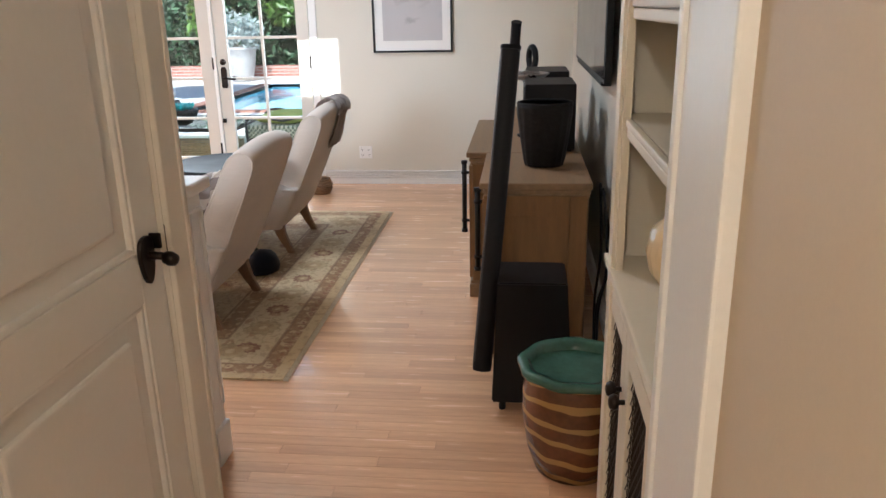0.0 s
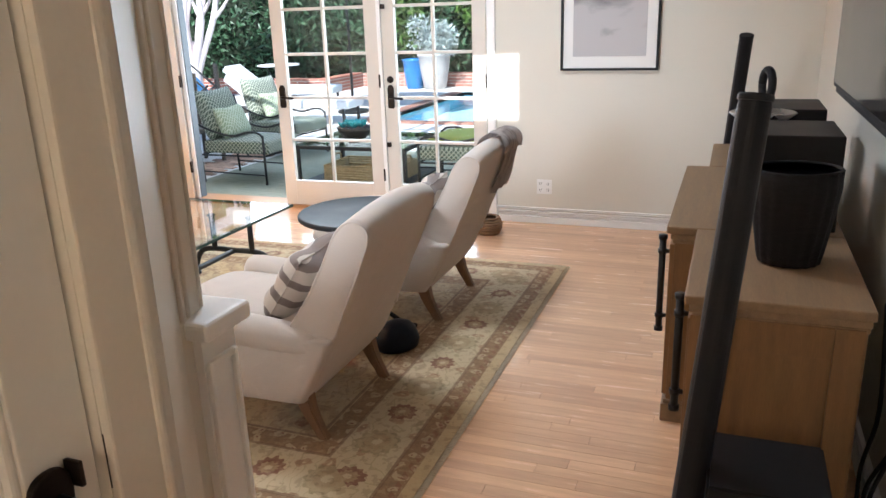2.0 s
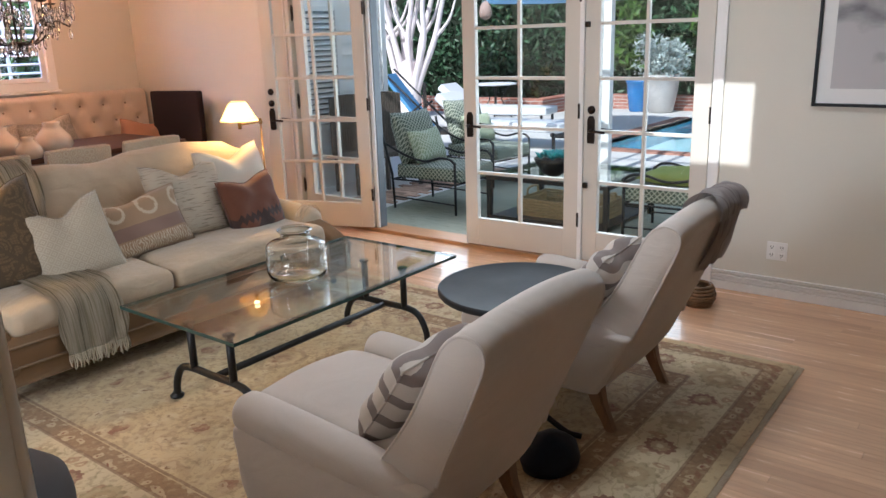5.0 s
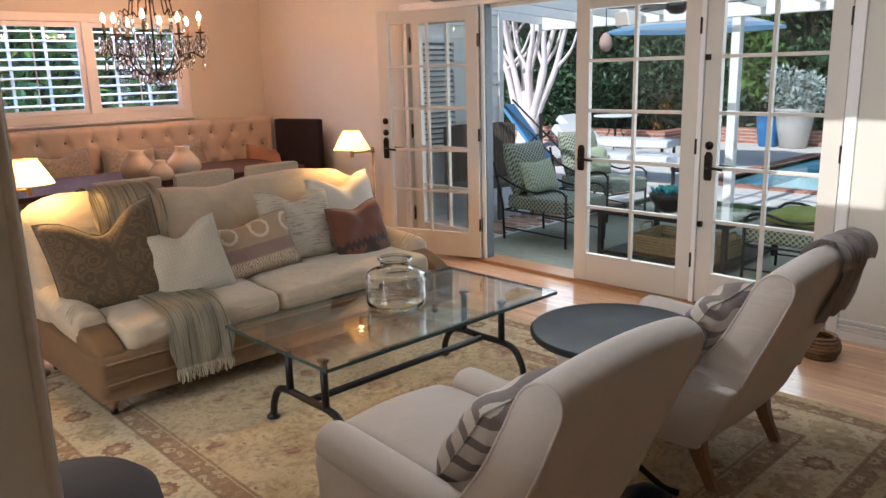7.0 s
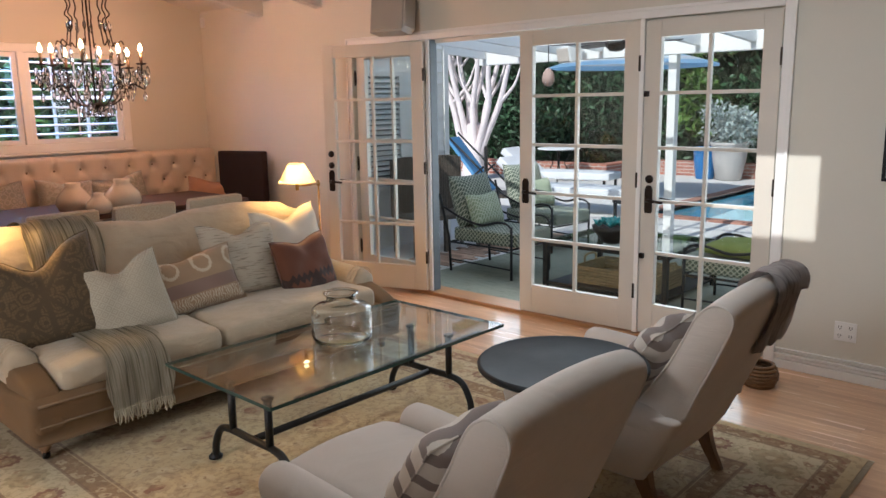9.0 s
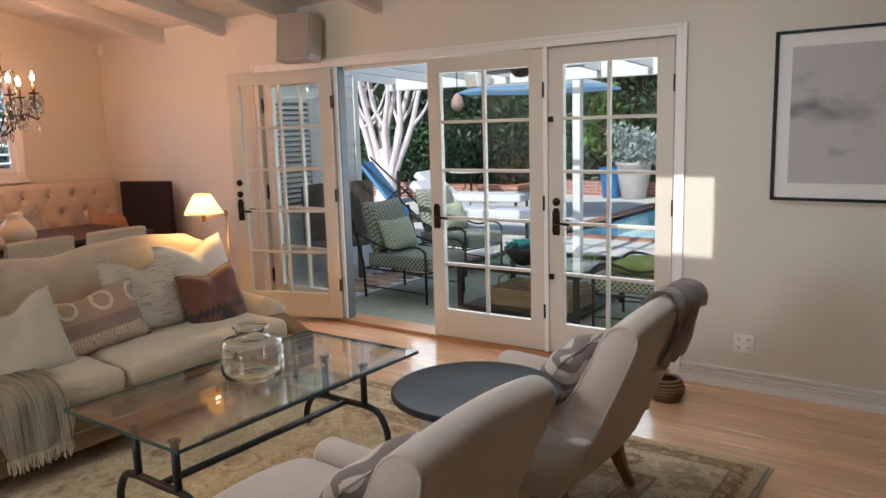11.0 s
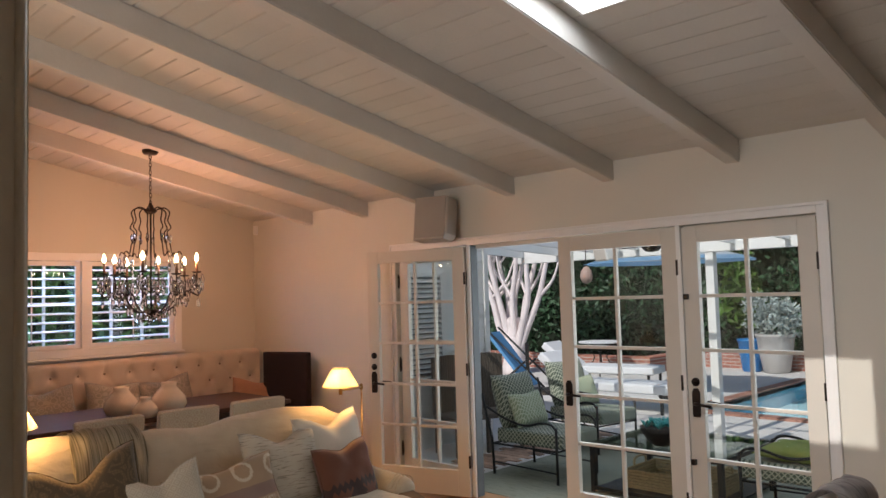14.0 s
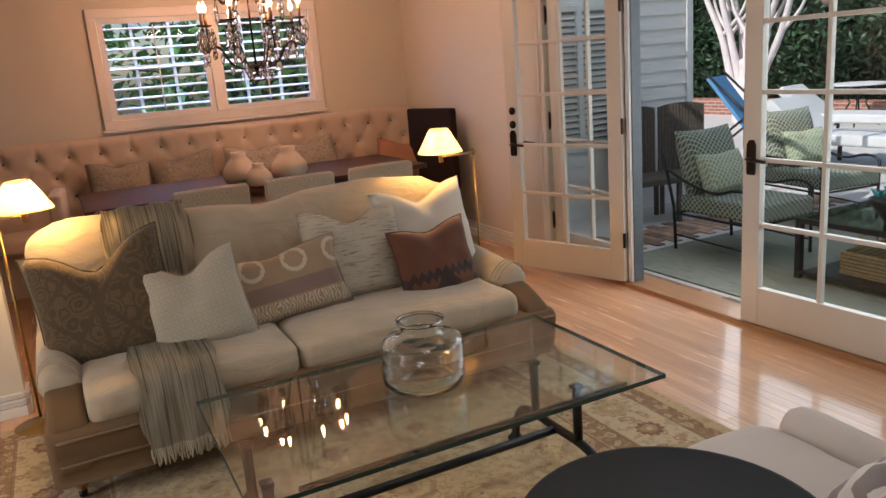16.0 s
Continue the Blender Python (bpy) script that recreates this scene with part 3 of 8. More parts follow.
for y0, y1, k in ((BY0 + 0.062, ym - 0.002, 1), (ym + 0.002, BY1 - 0.057, 0)):
    d = part("cabinet_door", boxes((FX - 0.002, FX + 0.016, y0, y0 + 0.055, 0.11, 0.815), (FX - 0.002, FX + 0.016, y1 - 0.055, y1, 0.11, 0.815), (FX - 0.002, FX + 0.016, y0 + 0.055, y1 - 0.055, 0.11, 0.17), (FX - 0.002, FX + 0.016, y0 + 0.055, y1 - 0.055, 0.757, 0.815), bevel=0.004), M_SHELF, shelf_unit, "cream framed cabinet door")
    bm = bmesh.new()
    a, b, zz0, zz1 = y0 + 0.05, y1 - 0.05, 0.165, 0.762
    n = 0.028
    for i in range(-30, 60):
        for s in (1, -1):
            pts = []
            c = a + i * n
            # a diagonal wire, cut at the frame
            ya, za = c, zz0
            yb, zb = c + (zz1 - zz0) * 0.8, zz1
            if s < 0:
                ya, yb = yb, ya
            lo, hi = 0.0, 1.0
            for lim, sign in ((a, 1), (b, -1)):
                f0, f1 = sign * (ya - lim), sign * (yb - lim)
                if f0 < 0 and f1 < 0:
                    lo, hi = 1, 0
                elif f0 < 0:
                    lo = max(lo, f0 / (f0 - f1))
                elif f1 < 0:
                    hi = min(hi, f0 / (f0 - f1))
            if hi - lo > 0.02:
                tube([(FX + 0.008 + 0.002 * s, ya + (yb - ya) * q, za + (zb - za) * q) for q in (lo, hi)], 0.0016, 3, bm)
    part("wire_mesh", bm, M_MESH, d, "dark diamond wire mesh")
    part("backing", boxes((FX + 0.022, FX + 0.026, y0 + 0.01, y1 - 0.01, 0.12, 0.812)), mat("dark_cloth", (0.03, 0.027, 0.024), 0.9, vary=0.2), d, "dark cloth behind the mesh")
    part("knob", lathe([(0.006, 0), (0.006, 0.012), (0.016, 0.016), (0.019, 0.024), (0.014, 0.033), (0.004, 0.036)], 16), M_BRONZE, d, "dark bronze knob", True, m=pose(FX - 0.002, (y1 - 0.028) if k else (y0 + 0.028), 0.665, 0, -90, 0))
# casing between the hall wall and the shelves
solid("trim_shelf_casing", boxes((HE - 0.014, HE + 0.03, 3.30, 3.455, 0, 2.45), (HE - 0.022, HE + 0.02, 3.425, 3.456, 0, 2.45), (HE - 0.022, HE + 0.02, 3.15, 3.30, 0, 2.45), bevel=0.006), M_TRIM, "white moulded casing beside the shelves", "trim", "structure")
solid("wall_shelf_end", boxes((FX + 0.02, EAST + 0.15, 4.276, 4.42, 0, 3.9), (0.762, EAST + 0.3, 3.45, 4.276, 0, 3.9), (0.41, 0.74, 3.45, 4.276, 2.451, 3.9)), M_WALL, "off-white wall beside the built-in shelves", "wall", "structure")

# small wall fittings
outlet = thing("wall_outlet", "white double wall outlet on the pale wall", "outlet")
part("cover_plate", boxes((-1.232, -1.118, 8.868, 8.876, 0.225, 0.335), bevel=0.003), M_TRIM, outlet)
for x in (-1.203, -1.147):
    for z in (0.256, 0.304):
        part("socket", boxes((x - 0.017, x + 0.017, 8.8655, 8.869, z - 0.016, z + 0.016), bevel=0.002), M_TRIM, outlet)
        part("slot", boxes((x - 0.008, x - 0.005, 8.8645, 8.8665, z - 0.004, z + 0.009), (x + 0.005, x + 0.008, 8.8645, 8.8665, z - 0.004, z + 0.009), (x - 0.002, x + 0.002, 8.8645, 8.8665, z - 0.012, z - 0.007)), M_BLACK, outlet)
sensor = thing("alarm_sensor", "small white alarm sensor high in the corner", "sensor")
part("housing", boxes((-7.60, -7.545, 8.84, 8.874, 2.40, 2.50), bevel=0.008), M_TRIM, sensor)
part("lens_window", boxes((-7.592, -7.553, 8.834, 8.842, 2.42, 2.455), bevel=0.003), M_SHUTTER, sensor)
ws = thing("wall_speaker", "white curved loudspeaker on a wall bracket", "loudspeaker", pose(-4.52, 8.68, 2.30, -8, 0, 14))
bm = extrude([(-0.16, -0.19), (0.13, -0.19), (0.16, -0.15), (0.16, 0.15), (0.13, 0.17), (-0.16, 0.17)], 0.17, 0.02)
part("cabinet", bm, mat("speaker_shell", (0.42, 0.39, 0.35), 0.6, vary=0.04), ws, m=pose(0, -0.06, 0))
part("grille", boxes((-0.145, 0.145, -0.068, -0.055, -0.175, 0.155), bevel=0.006), mat("speaker_grille", (0.34, 0.32, 0.29), 0.7, vary=0.05, bump=0.5, grain=500), ws, "pale metal grille")
part("bracket", tube([(0, 0.09, 0), (0, 0.16, 0), (-0.03, 0.215, 0)], 0.018, 8), M_TRIM, ws)
# framed drawing
art = thing("framed_picture", "black framed grey misty landscape with white mount", "picture", pose(-0.727, 8.873, 1.128))
W2, H2 = 0.334, 0.90
for r in ((-W2, W2, 0, 0.016), (-W2, W2, H2 - 0.016, H2), (-W2, -W2 + 0.016, 0.016, H2 - 0.016), (W2 - 0.016, W2, 0.016, H2 - 0.016)):
    part("frame", boxes((r[0], r[1], -0.032, 0, r[2], r[3]), bevel=0.002), M_BLACK, art)
part("mount", boxes((-W2 + 0.016, W2 - 0.016, -0.014, -0.002, 0.016, H2 - 0.016)), mat("mount_board", (0.82, 0.81, 0.79), 0.8, vary=0.01, bump=0.05), art, "white mount board")
m = bpy.data.materials.new("misty_print")
m.use_nodes = True
n, l = m.node_tree.nodes, m.node_tree.links
co, nz, wv, mx, rp = n.new("ShaderNodeTexCoord"), n.new("ShaderNodeTexNoise"), n.new("ShaderNodeSeparateXYZ"), n.new("ShaderNodeMath"), n.new("ShaderNodeValToRGB")
l.new(co.outputs["Object"], nz.inputs["Vector"])
nz.inputs["Scale"].default_value, nz.inputs["Detail"].default_value, nz.inputs["Distortion"].default_value = 3.4, 5, 0.4
mp = n.new("ShaderNodeMapping")
mp.inputs["Scale"].default_value = (1.0, 1.0, 1.7)
l.new(co.outputs["Object"], mp.inputs[0])
l.new(mp.outputs[0], nz.inputs["Vector"])
l.new(co.outputs["Object"], wv.inputs[0])
band = n.new("ShaderNodeMath")
band.operation = "MULTIPLY_ADD"
l.new(wv.outputs["Z"], band.inputs[0])
band.inputs[1].default_value, band.inputs[2].default_value = -0.9, 0.42
ab = n.new("ShaderNodeMath")
ab.operation = "ABSOLUTE"
l.new(band.outputs[0], ab.inputs[0])
mx.operation = "MULTIPLY_ADD"
l.new(ab.outputs[0], mx.inputs[0])
mx.inputs[1].default_value = 1.0
l.new(nz.outputs["Fac"], mx.inputs[2])
l.new(mx.outputs[0], rp.inputs[0])
e = rp.color_ramp.elements
e[0].position, e[0].color = 0.34, (0.17, 0.17, 0.18, 1)
e[1].position, e[1].color = 0.62, (0.50, 0.49, 0.50, 1)
l.new(rp.outputs[0], n["Principled BSDF"].inputs["Base Color"])
n["Principled BSDF"].inputs["Roughness"].default_value = 0.7
part("print", boxes((-W2 + 0.085, W2 - 0.085, -0.0165, -0.0142, 0.095, H2 - 0.085)), m, art, "grey misty landscape print")
# skylight kerb and pane
sk = thing("window_2", "white framed skylight in the boarded ceiling", "skylight", kind="structure")
for x0, x1, y0, y1 in ((SKY[0] + 0.001, SKY[0] + 0.012, SKY[2] + 0.001, SKY[3] - 0.001), (SKY[1] - 0.012, SKY[1] - 0.001, SKY[2] + 0.001, SKY[3] - 0.001), (SKY[0] + 0.012, SKY[1] - 0.012, SKY[2] + 0.001, SKY[2] + 0.012), (SKY[0] + 0.012, SKY[1] - 0.012, SKY[3] - 0.012, SKY[3] - 0.001)):
    bm = bmesh.new()
    box(bm, x0, x1, y0, y1, 0, 0.2)
    for v in bm.verts:
        v.co.z += roof_z(v.co.y) - 0.01
    part("window_frame", bm, M_TRIM, sk)
bm = bmesh.new()
box(bm, SKY[0], SKY[1], SKY[2], SKY[3], 0, 0.004)
for v in bm.verts:
    v.co.z += roof_z(v.co.y) + 0.17
part("pane", bm, M_PANE, sk).visible_shadow = False

# ---- soft shapes ----
def loft(rings, cap=True):
    """A skin over rings of points, each ring closed."""
    bm = bmesh.new()
    rs = [[bm.verts.new(p) for p in ring] for ring in rings]
    n = len(rs[0])
    for a, b in zip(rs, rs[1:]):
        for i in range(n):
            bm.faces.new((a[i], a[(i + 1) % n], b[(i + 1) % n], b[i]))
    if cap:
        bm.faces.new(rs[0][::-1])
        bm.faces.new(rs[-1])
    return flip_out(bm)


def sweep(profile, y0, y1, r=0.03, steps=14, lift=None):
    """A closed outline in x and z drawn along y with ends rounded by r; lift(u, x, z) moves the points."""
    cx = sum(p[0] for p in profile) / len(profile)
    cz = sum(p[1] for p in profile) / len(profile)
    ys, w = [], y1 - y0
    for k in (0, 0.15, 0.4, 0.75, 1.0):
        ys.append((y0 + r * k, r * (1 - math.sqrt(max(0, 1 - (1 - k) ** 2)))))
    for k in range(1, steps):
        ys.append((y0 + r + (w - 2 * r) * k / steps, 0.0))
    for k in (1.0, 0.75, 0.4, 0.15, 0):
        ys.append((y1 - r * k, r * (1 - math.sqrt(max(0, 1 - (1 - k) ** 2)))))
    rings = []
    for y, inset in ys:
        ring = []
        for x, z in profile:
            d = math.hypot(x - cx, z - cz)
            f = max(0.0, 1 - inset / max(d, 1e-4))
            q = (cx + (x - cx) * f, y, cz + (z - cz) * f)
            if lift:
                q = lift((y - y0) / w, *q)
            ring.append(q)
        rings.append(ring)
    return loft(rings)


def smooth_outline(pts, steps=5):
    p = [Vector((x, 0, z)) for x, z in pts]
    n, out = len(p), []
    for i in range(n):
        a, b, c, d = p[i - 1], p[i], p[(i + 1) % n], p[(i + 2) % n]
        for s in range(steps):
            t = s / steps
            q = 0.5 * (2 * b + (c - a) * t + (2 * a - 5 * b + 4 * c - d) * t * t + (3 * b - a - 3 * c + d) * t ** 3)
            out.append((q.x, q.z))
    return out


def cushion_mesh(w, h, t, chop=0.0, n=16, lump=0.0, seed=0):
    """A plump cushion standing in x (width) and z (height), with pinched corners and a dent in its top edge."""
    bm = bmesh.new()
    sides = []
    for s in (1, -1):
        g = []
        for j in range(n + 1):
            row = []
            for i in range(n + 1):
                u, v = 2 * i / n - 1, 2 * j / n - 1
                pin = 1 - 0.07 * (1 - u * u) * abs(v) ** 3
                pin2 = 1 - 0.07 * (1 - v * v) * abs(u) ** 3
                x, z = u * w / 2 * pin2, v * h / 2 * pin
                z -= chop * h * math.exp(-(u / 0.42) ** 2) * max(0, (v + 0.25) / 1.25) ** 1.5
                f = max(0.0, (1 - u ** 4) * (1 - v ** 4)) ** 0.55
                y = s * t / 2 * f * (1 - 0.35 * (chop > 0) * math.exp(-(u / 0.3) ** 2) * max(0, v))
                y += lump * s * f * noise.noise(Vector((u * 2.2 + seed, v * 2.2, s * 3.0)))
                row.append(bm.verts.new((x, y, z)))
            g.append(row)
        sides.append(g)
        for j in range(n):
            for i in range(n):
                q = (g[j][i], g[j][i + 1], g[j + 1][i + 1], g[j + 1][i])
                bm.faces.new(q if s < 0 else q[::-1])
    bmesh.ops.remove_doubles(bm, verts=bm.verts, dist=0.0004)
    return bm


def nodes_of(m):
    return m.node_tree.nodes, m.node_tree.links


def pattern(name, base, other, kind, scale, rough=0.9, third=None):
    """Cloth with a woven figure in a second colour."""
    m = mat(name, base, rough, vary=0.08, scale=8, bump=0.4, grain=300, sheen=0.15)
    n, l = nodes_of(m)
    b = n["Principled BSDF"]
    old = b.inputs["Base Color"].links[0].from_socket
    co = n.new("ShaderNodeTexCoord")
    sep = n.new("ShaderNodeSeparateXYZ")
    l.new(co.outputs["Object"], sep.inputs[0])

    def math_node(op, a, c=None, d=None):
        k = n.new("ShaderNodeMath")
        k.operation = op
        for i, v in enumerate((a, c, d)):
            if v is None:
                continue
            if isinstance(v, (int, float)):
                k.inputs[i].default_value = v
            else:
                l.new(v, k.inputs[i])
        return k.outputs[0]

    X, Z = sep.outputs["X"], sep.outputs["Z"]
    nz = n.new("ShaderNodeTexNoise")
    nz.inputs["Scale"].default_value = scale * 1.5
    l.new(co.outputs["Object"], nz.inputs["Vector"])
    if kind == "diamond":
        a = math_node("PINGPONG", math_node("MULTIPLY", math_node("ADD", X, Z), scale), 1)
        c = math_node("PINGPONG", math_node("MULTIPLY", math_node("SUBTRACT", X, Z), scale), 1)
        f = math_node("GREATER_THAN", math_node("PINGPONG", math_node("MULTIPLY", math_node("MAXIMUM", a, c), 3), 1), 0.55)
    elif kind == "lattice":
        a = math_node("PINGPONG", math_node("MULTIPLY", math_node("ADD", math_node("ADD", X, Z), sep.outputs["Y"]), scale), 1)
        c = math_node("PINGPONG", math_node("MULTIPLY", math_node("ADD", math_node("SUBTRACT", X, Z), math_node("MULTIPLY", sep.outputs["Y"], -1.0)), scale), 1)
        f = math_node("GREATER_THAN", math_node("MAXIMUM", a, c), 0.72)
    elif kind == "stripe_z":
        f = math_node("GREATER_THAN", math_node("PINGPONG", math_node("MULTIPLY", Z, scale), 1), 0.62)
    elif kind == "dash":
        s = n.new("ShaderNodeMapping")
        s.inputs["Scale"].default_value = (scale * 0.35, 1, scale * 6)
        l.new(co.outputs["Object"], s.inputs[0])
        q = n.new("ShaderNodeTexNoise")
        q.inputs["Scale"].default_value, q.inputs["Detail"].default_value = 1.0, 2
        l.new(s.outputs[0], q.inputs["Vector"])
        f = math_node("GREATER_THAN", q.outputs["Fac"], 0.60)
    elif kind == "rosette":
        v = n.new("ShaderNodeTexVoronoi")
        v.inputs["Scale"].default_value, v.inputs["Randomness"].default_value = scale, 0.35
        l.new(co.outputs["Object"], v.inputs["Vector"])
        d = math_node("MULTIPLY_ADD", nz.outputs["Fac"], 0.12, v.outputs["Distance"])
        f = math_node("GREATER_THAN", math_node("PINGPONG", math_node("MULTIPLY", d, 7.5), 1), 0.6)
    elif kind == "tapestry":
        dots = math_node("GREATER_THAN", math_node("MULTIPLY", math_node("PINGPONG", math_node("MULTIPLY", X, 150), 1), math_node("PINGPONG", math_node("MULTIPLY", Z, 150), 1)), 0.16)
        lines = math_node("MINIMUM", math_node("ABSOLUTE", X), math_node("MINIMUM", math_node("ABSOLUTE", math_node("ADD", X, math_node("MULTIPLY", Z, 0.8))), math_node("ABSOLUTE", math_node("SUBTRACT", X, math_node("MULTIPLY", Z, 0.8)))))
        frame_line = math_node("LESS_THAN", math_node("ABSOLUTE", math_node("SUBTRACT", math_node("ADD", math_node("ABSOLUTE", X), math_node("ABSOLUTE", Z)), 0.235)), 0.013)
        v = n.new("ShaderNodeTexVoronoi")
        v.inputs["Scale"].default_value, v.inputs["Randomness"].default_value = 12.5, 0.55
        l.new(co.outputs["Object"], v.inputs["Vector"])
        curl = math_node("PINGPONG", math_node("MULTIPLY", math_node("MULTIPLY_ADD", nz.outputs["Fac"], 0.35, v.outputs["Distance"]), 9), 1)
        open_field = math_node("MULTIPLY", math_node("GREATER_THAN", curl, 0.40), math_node("GREATER_THAN", lines, 0.013))
        f = math_node("MULTIPLY", math_node("MULTIPLY", open_field, math_node("SUBTRACT", 1.0, frame_line)), math_node("MULTIPLY_ADD", dots, 0.55, 0.35))
    elif kind == "kilim":
        teeth = math_node("MULTIPLY_ADD", math_node("PINGPONG", math_node("MULTIPLY", X, 45), 1), 0.03, Z)
        band = math_node("LESS_THAN", math_node("ABSOLUTE", math_node("ADD", teeth, 0.055)), 0.022)
        dd = math_node("ADD", math_node("PINGPONG", math_node("MULTIPLY", X, 8.5), 1), math_node("MULTIPLY", math_node("ABSOLUTE", math_node("ADD", Z, 0.13)), 9))
        low = math_node("LESS_THAN", dd, 0.62)
        f = math_node("MAXIMUM", band, low)
    elif kind == "suzani":
        band = math_node("LESS_THAN", math_node("ABSOLUTE", math_node("MULTIPLY_ADD", nz.outputs["Fac"], 0.012, math_node("ADD", Z, 0.025))), 0.036)
        px = math_node("PINGPONG", math_node("MULTIPLY", X, 5.0), 1)
        r = math_node("SQRT", math_node("ADD", math_node("POWER", math_node("MULTIPLY", math_node("SUBTRACT", px, 0.5), 0.2), 2), math_node("POWER", math_node("SUBTRACT", Z, 0.095), 2)))
        ring = math_node("LESS_THAN", math_node("ABSOLUTE", math_node("SUBTRACT", r, math_node("MULTIPLY_ADD", math_node("PINGPONG", math_node("MULTIPLY", X, 160), 1), 0.006, 0.048))), 0.009)
        v = n.new("ShaderNodeTexWave")
        v.inputs["Scale"].default_value, v.inputs["Distortion"].default_value = 20, 14
        l.new(co.outputs["Object"], v.inputs["Vector"])
        leaf = math_node("MULTIPLY", math_node("GREATER_THAN", v.outputs["Fac"], 0.6), math_node("MULTIPLY", math_node("LESS_THAN", Z, -0.075), math_node("GREATER_THAN", Z, -0.15)))
        f = math_node("MAXIMUM", ring, leaf)
        mixb = n.new("ShaderNodeMix")
        mixb.data_type = "RGBA"
        l.new(band, mixb.inputs["Factor"])
        l.new(old, mixb.inputs["A"])
        mixb.inputs["B"].default_value = (*third, 1)
        old = mixb.outputs["Result"]
    mix = n.new("ShaderNodeMix")
    mix.data_type = "RGBA"
    soft = math_node("MULTIPLY", f, 0.9)
    l.new(soft, mix.inputs["Factor"])
    l.new(old, mix.inputs["A"])
    mix.inputs["B"].default_value = (*other, 1)
    l.new(mix.outputs["Result"], b.inputs["Base Color"])
    return m


def rim(w, h, chop, r, n=40):
    """The piped seam round a cushion."""
    pts = []
    for k in range(n):
        s = 4 * k / n
        side, q = int(s), 2 * (s - int(s)) - 1
        u, v = ((q, -1), (1, q), (-q, 1), (-1, -q))[side]
        pin = 1 - 0.07 * (1 - u * u) * abs(v) ** 3
        pin2 = 1 - 0.07 * (1 - v * v) * abs(u) ** 3
        z = v * h / 2 * pin - chop * h * math.exp(-(u / 0.42) ** 2) * max(0, (v + 0.25) / 1.25) ** 1.5
        pts.append((u * w / 2 * pin2, 0, z))
    return tube(pts + [pts[0]], r, 6)


def cushion(label, w, h, t, material, m, chop=0.0, seed=0, group="", trim=None):
    c = thing("throw_pillow", label, "pillow", m, group)
    part("cover", cushion_mesh(w, h, t, chop, 16, 0.02, seed), material, c, smooth=True)
    part("seam", rim(w, h, chop, 0.004), trim or material, c, smooth=True)
    return c


# ---- rug ----
RX0, RX1, RY0, RY1 = -4.46, -0.80, 5.13, 7.885
m = mat("rug_wool", (0.47, 0.35, 0.19), 0.95, vary=0.16, scale=4, bump=0.5, grain=160, sheen=0.1)
n, l = nodes_of(m)
b = n["Principled BSDF"]
old = b.inputs["Base Color"].links[0].from_socket


def mnode(op, a, c=None, d=None):
    k = n.new("ShaderNodeMath")
    k.operation = op
    for i, v in enumerate((a, c, d)):
        if v is None:
            continue
        if isinstance(v, (int, float)):
            k.inputs[i].default_value = v
        else:
            l.new(v, k.inputs[i])
    return k.outputs[0]


def blend(fac, a, colour):
    k = n.new("ShaderNodeMix")
    k.data_type = "RGBA"
    l.new(fac, k.inputs["Factor"])
    l.new(a, k.inputs["A"])
    k.inputs["B"].default_value = (*colour, 1)
    return k.outputs["Result"]


co, sep = n.new("ShaderNodeTexCoord"), n.new("ShaderNodeSeparateXYZ")
l.new(co.outputs["Object"], sep.inputs[0])
hx, hy = (RX1 - RX0) / 2, (RY1 - RY0) / 2
dx_ = mnode("SUBTRACT", hx, mnode("ABSOLUTE", sep.outputs["X"]))
dy_ = mnode("SUBTRACT", hy, mnode("ABSOLUTE", sep.outputs["Y"]))
edge = mnode("MINIMUM", dx_, dy_)
nz = n.new("ShaderNodeTexNoise")
nz.inputs["Scale"].default_value, nz.inputs["Detail"].default_value = 9, 5
l.new(co.outputs["Object"], nz.inputs["Vector"])
warp = n.new("ShaderNodeVectorMath")
warp.operation = "MULTIPLY_ADD"
l.new(nz.outputs["Color"], warp.inputs[0])
warp.inputs[1].default_value = (0.14, 0.14, 0.0)
l.new(co.outputs["Object"], warp.inputs[2])


def rosettes(scale, lo, hi, rand=0.6, ring=5.0):
    v = n.new("ShaderNodeTexVoronoi")
    v.voronoi_dimensions = "2D"
    v.inputs["Scale"].default_value, v.inputs["Randomness"].default_value = scale, rand
    l.new(warp.outputs[0], v.inputs["Vector"])
    w = mnode("PINGPONG", mnode("MULTIPLY", v.outputs["Distance"], ring), 1)
    return mnode("MULTIPLY", mnode("GREATER_THAN", w, lo), mnode("LESS_THAN", v.outputs["Distance"], hi)), v.outputs["Distance"]


def band(a, c):
    return mnode("MULTIPLY", mnode("GREATER_THAN", edge, a), mnode("LESS_THAN", edge, c))


wear = n.new("ShaderNodeMapRange")
wear.inputs["From Min"].default_value, wear.inputs["From Max"].default_value = 0.35, 0.62
l.new(nz.outputs["Fac"], wear.inputs["Value"])
BROWN, RUST, CREAM, OLIVE = (0.21, 0.112, 0.05), (0.20, 0.062, 0.03), (0.54, 0.43, 0.265), (0.29, 0.24, 0.12)
MAIN = band(0.135, 0.385)
GUARD = mnode("ADD", band(0.05, 0.13), band(0.39, 0.48))
colour = blend(mnode("MULTIPLY", MAIN, 0.75), old, (0.50, 0.41, 0.26))
colour = blend(mnode("MULTIPLY", GUARD, 0.8), colour, BROWN)


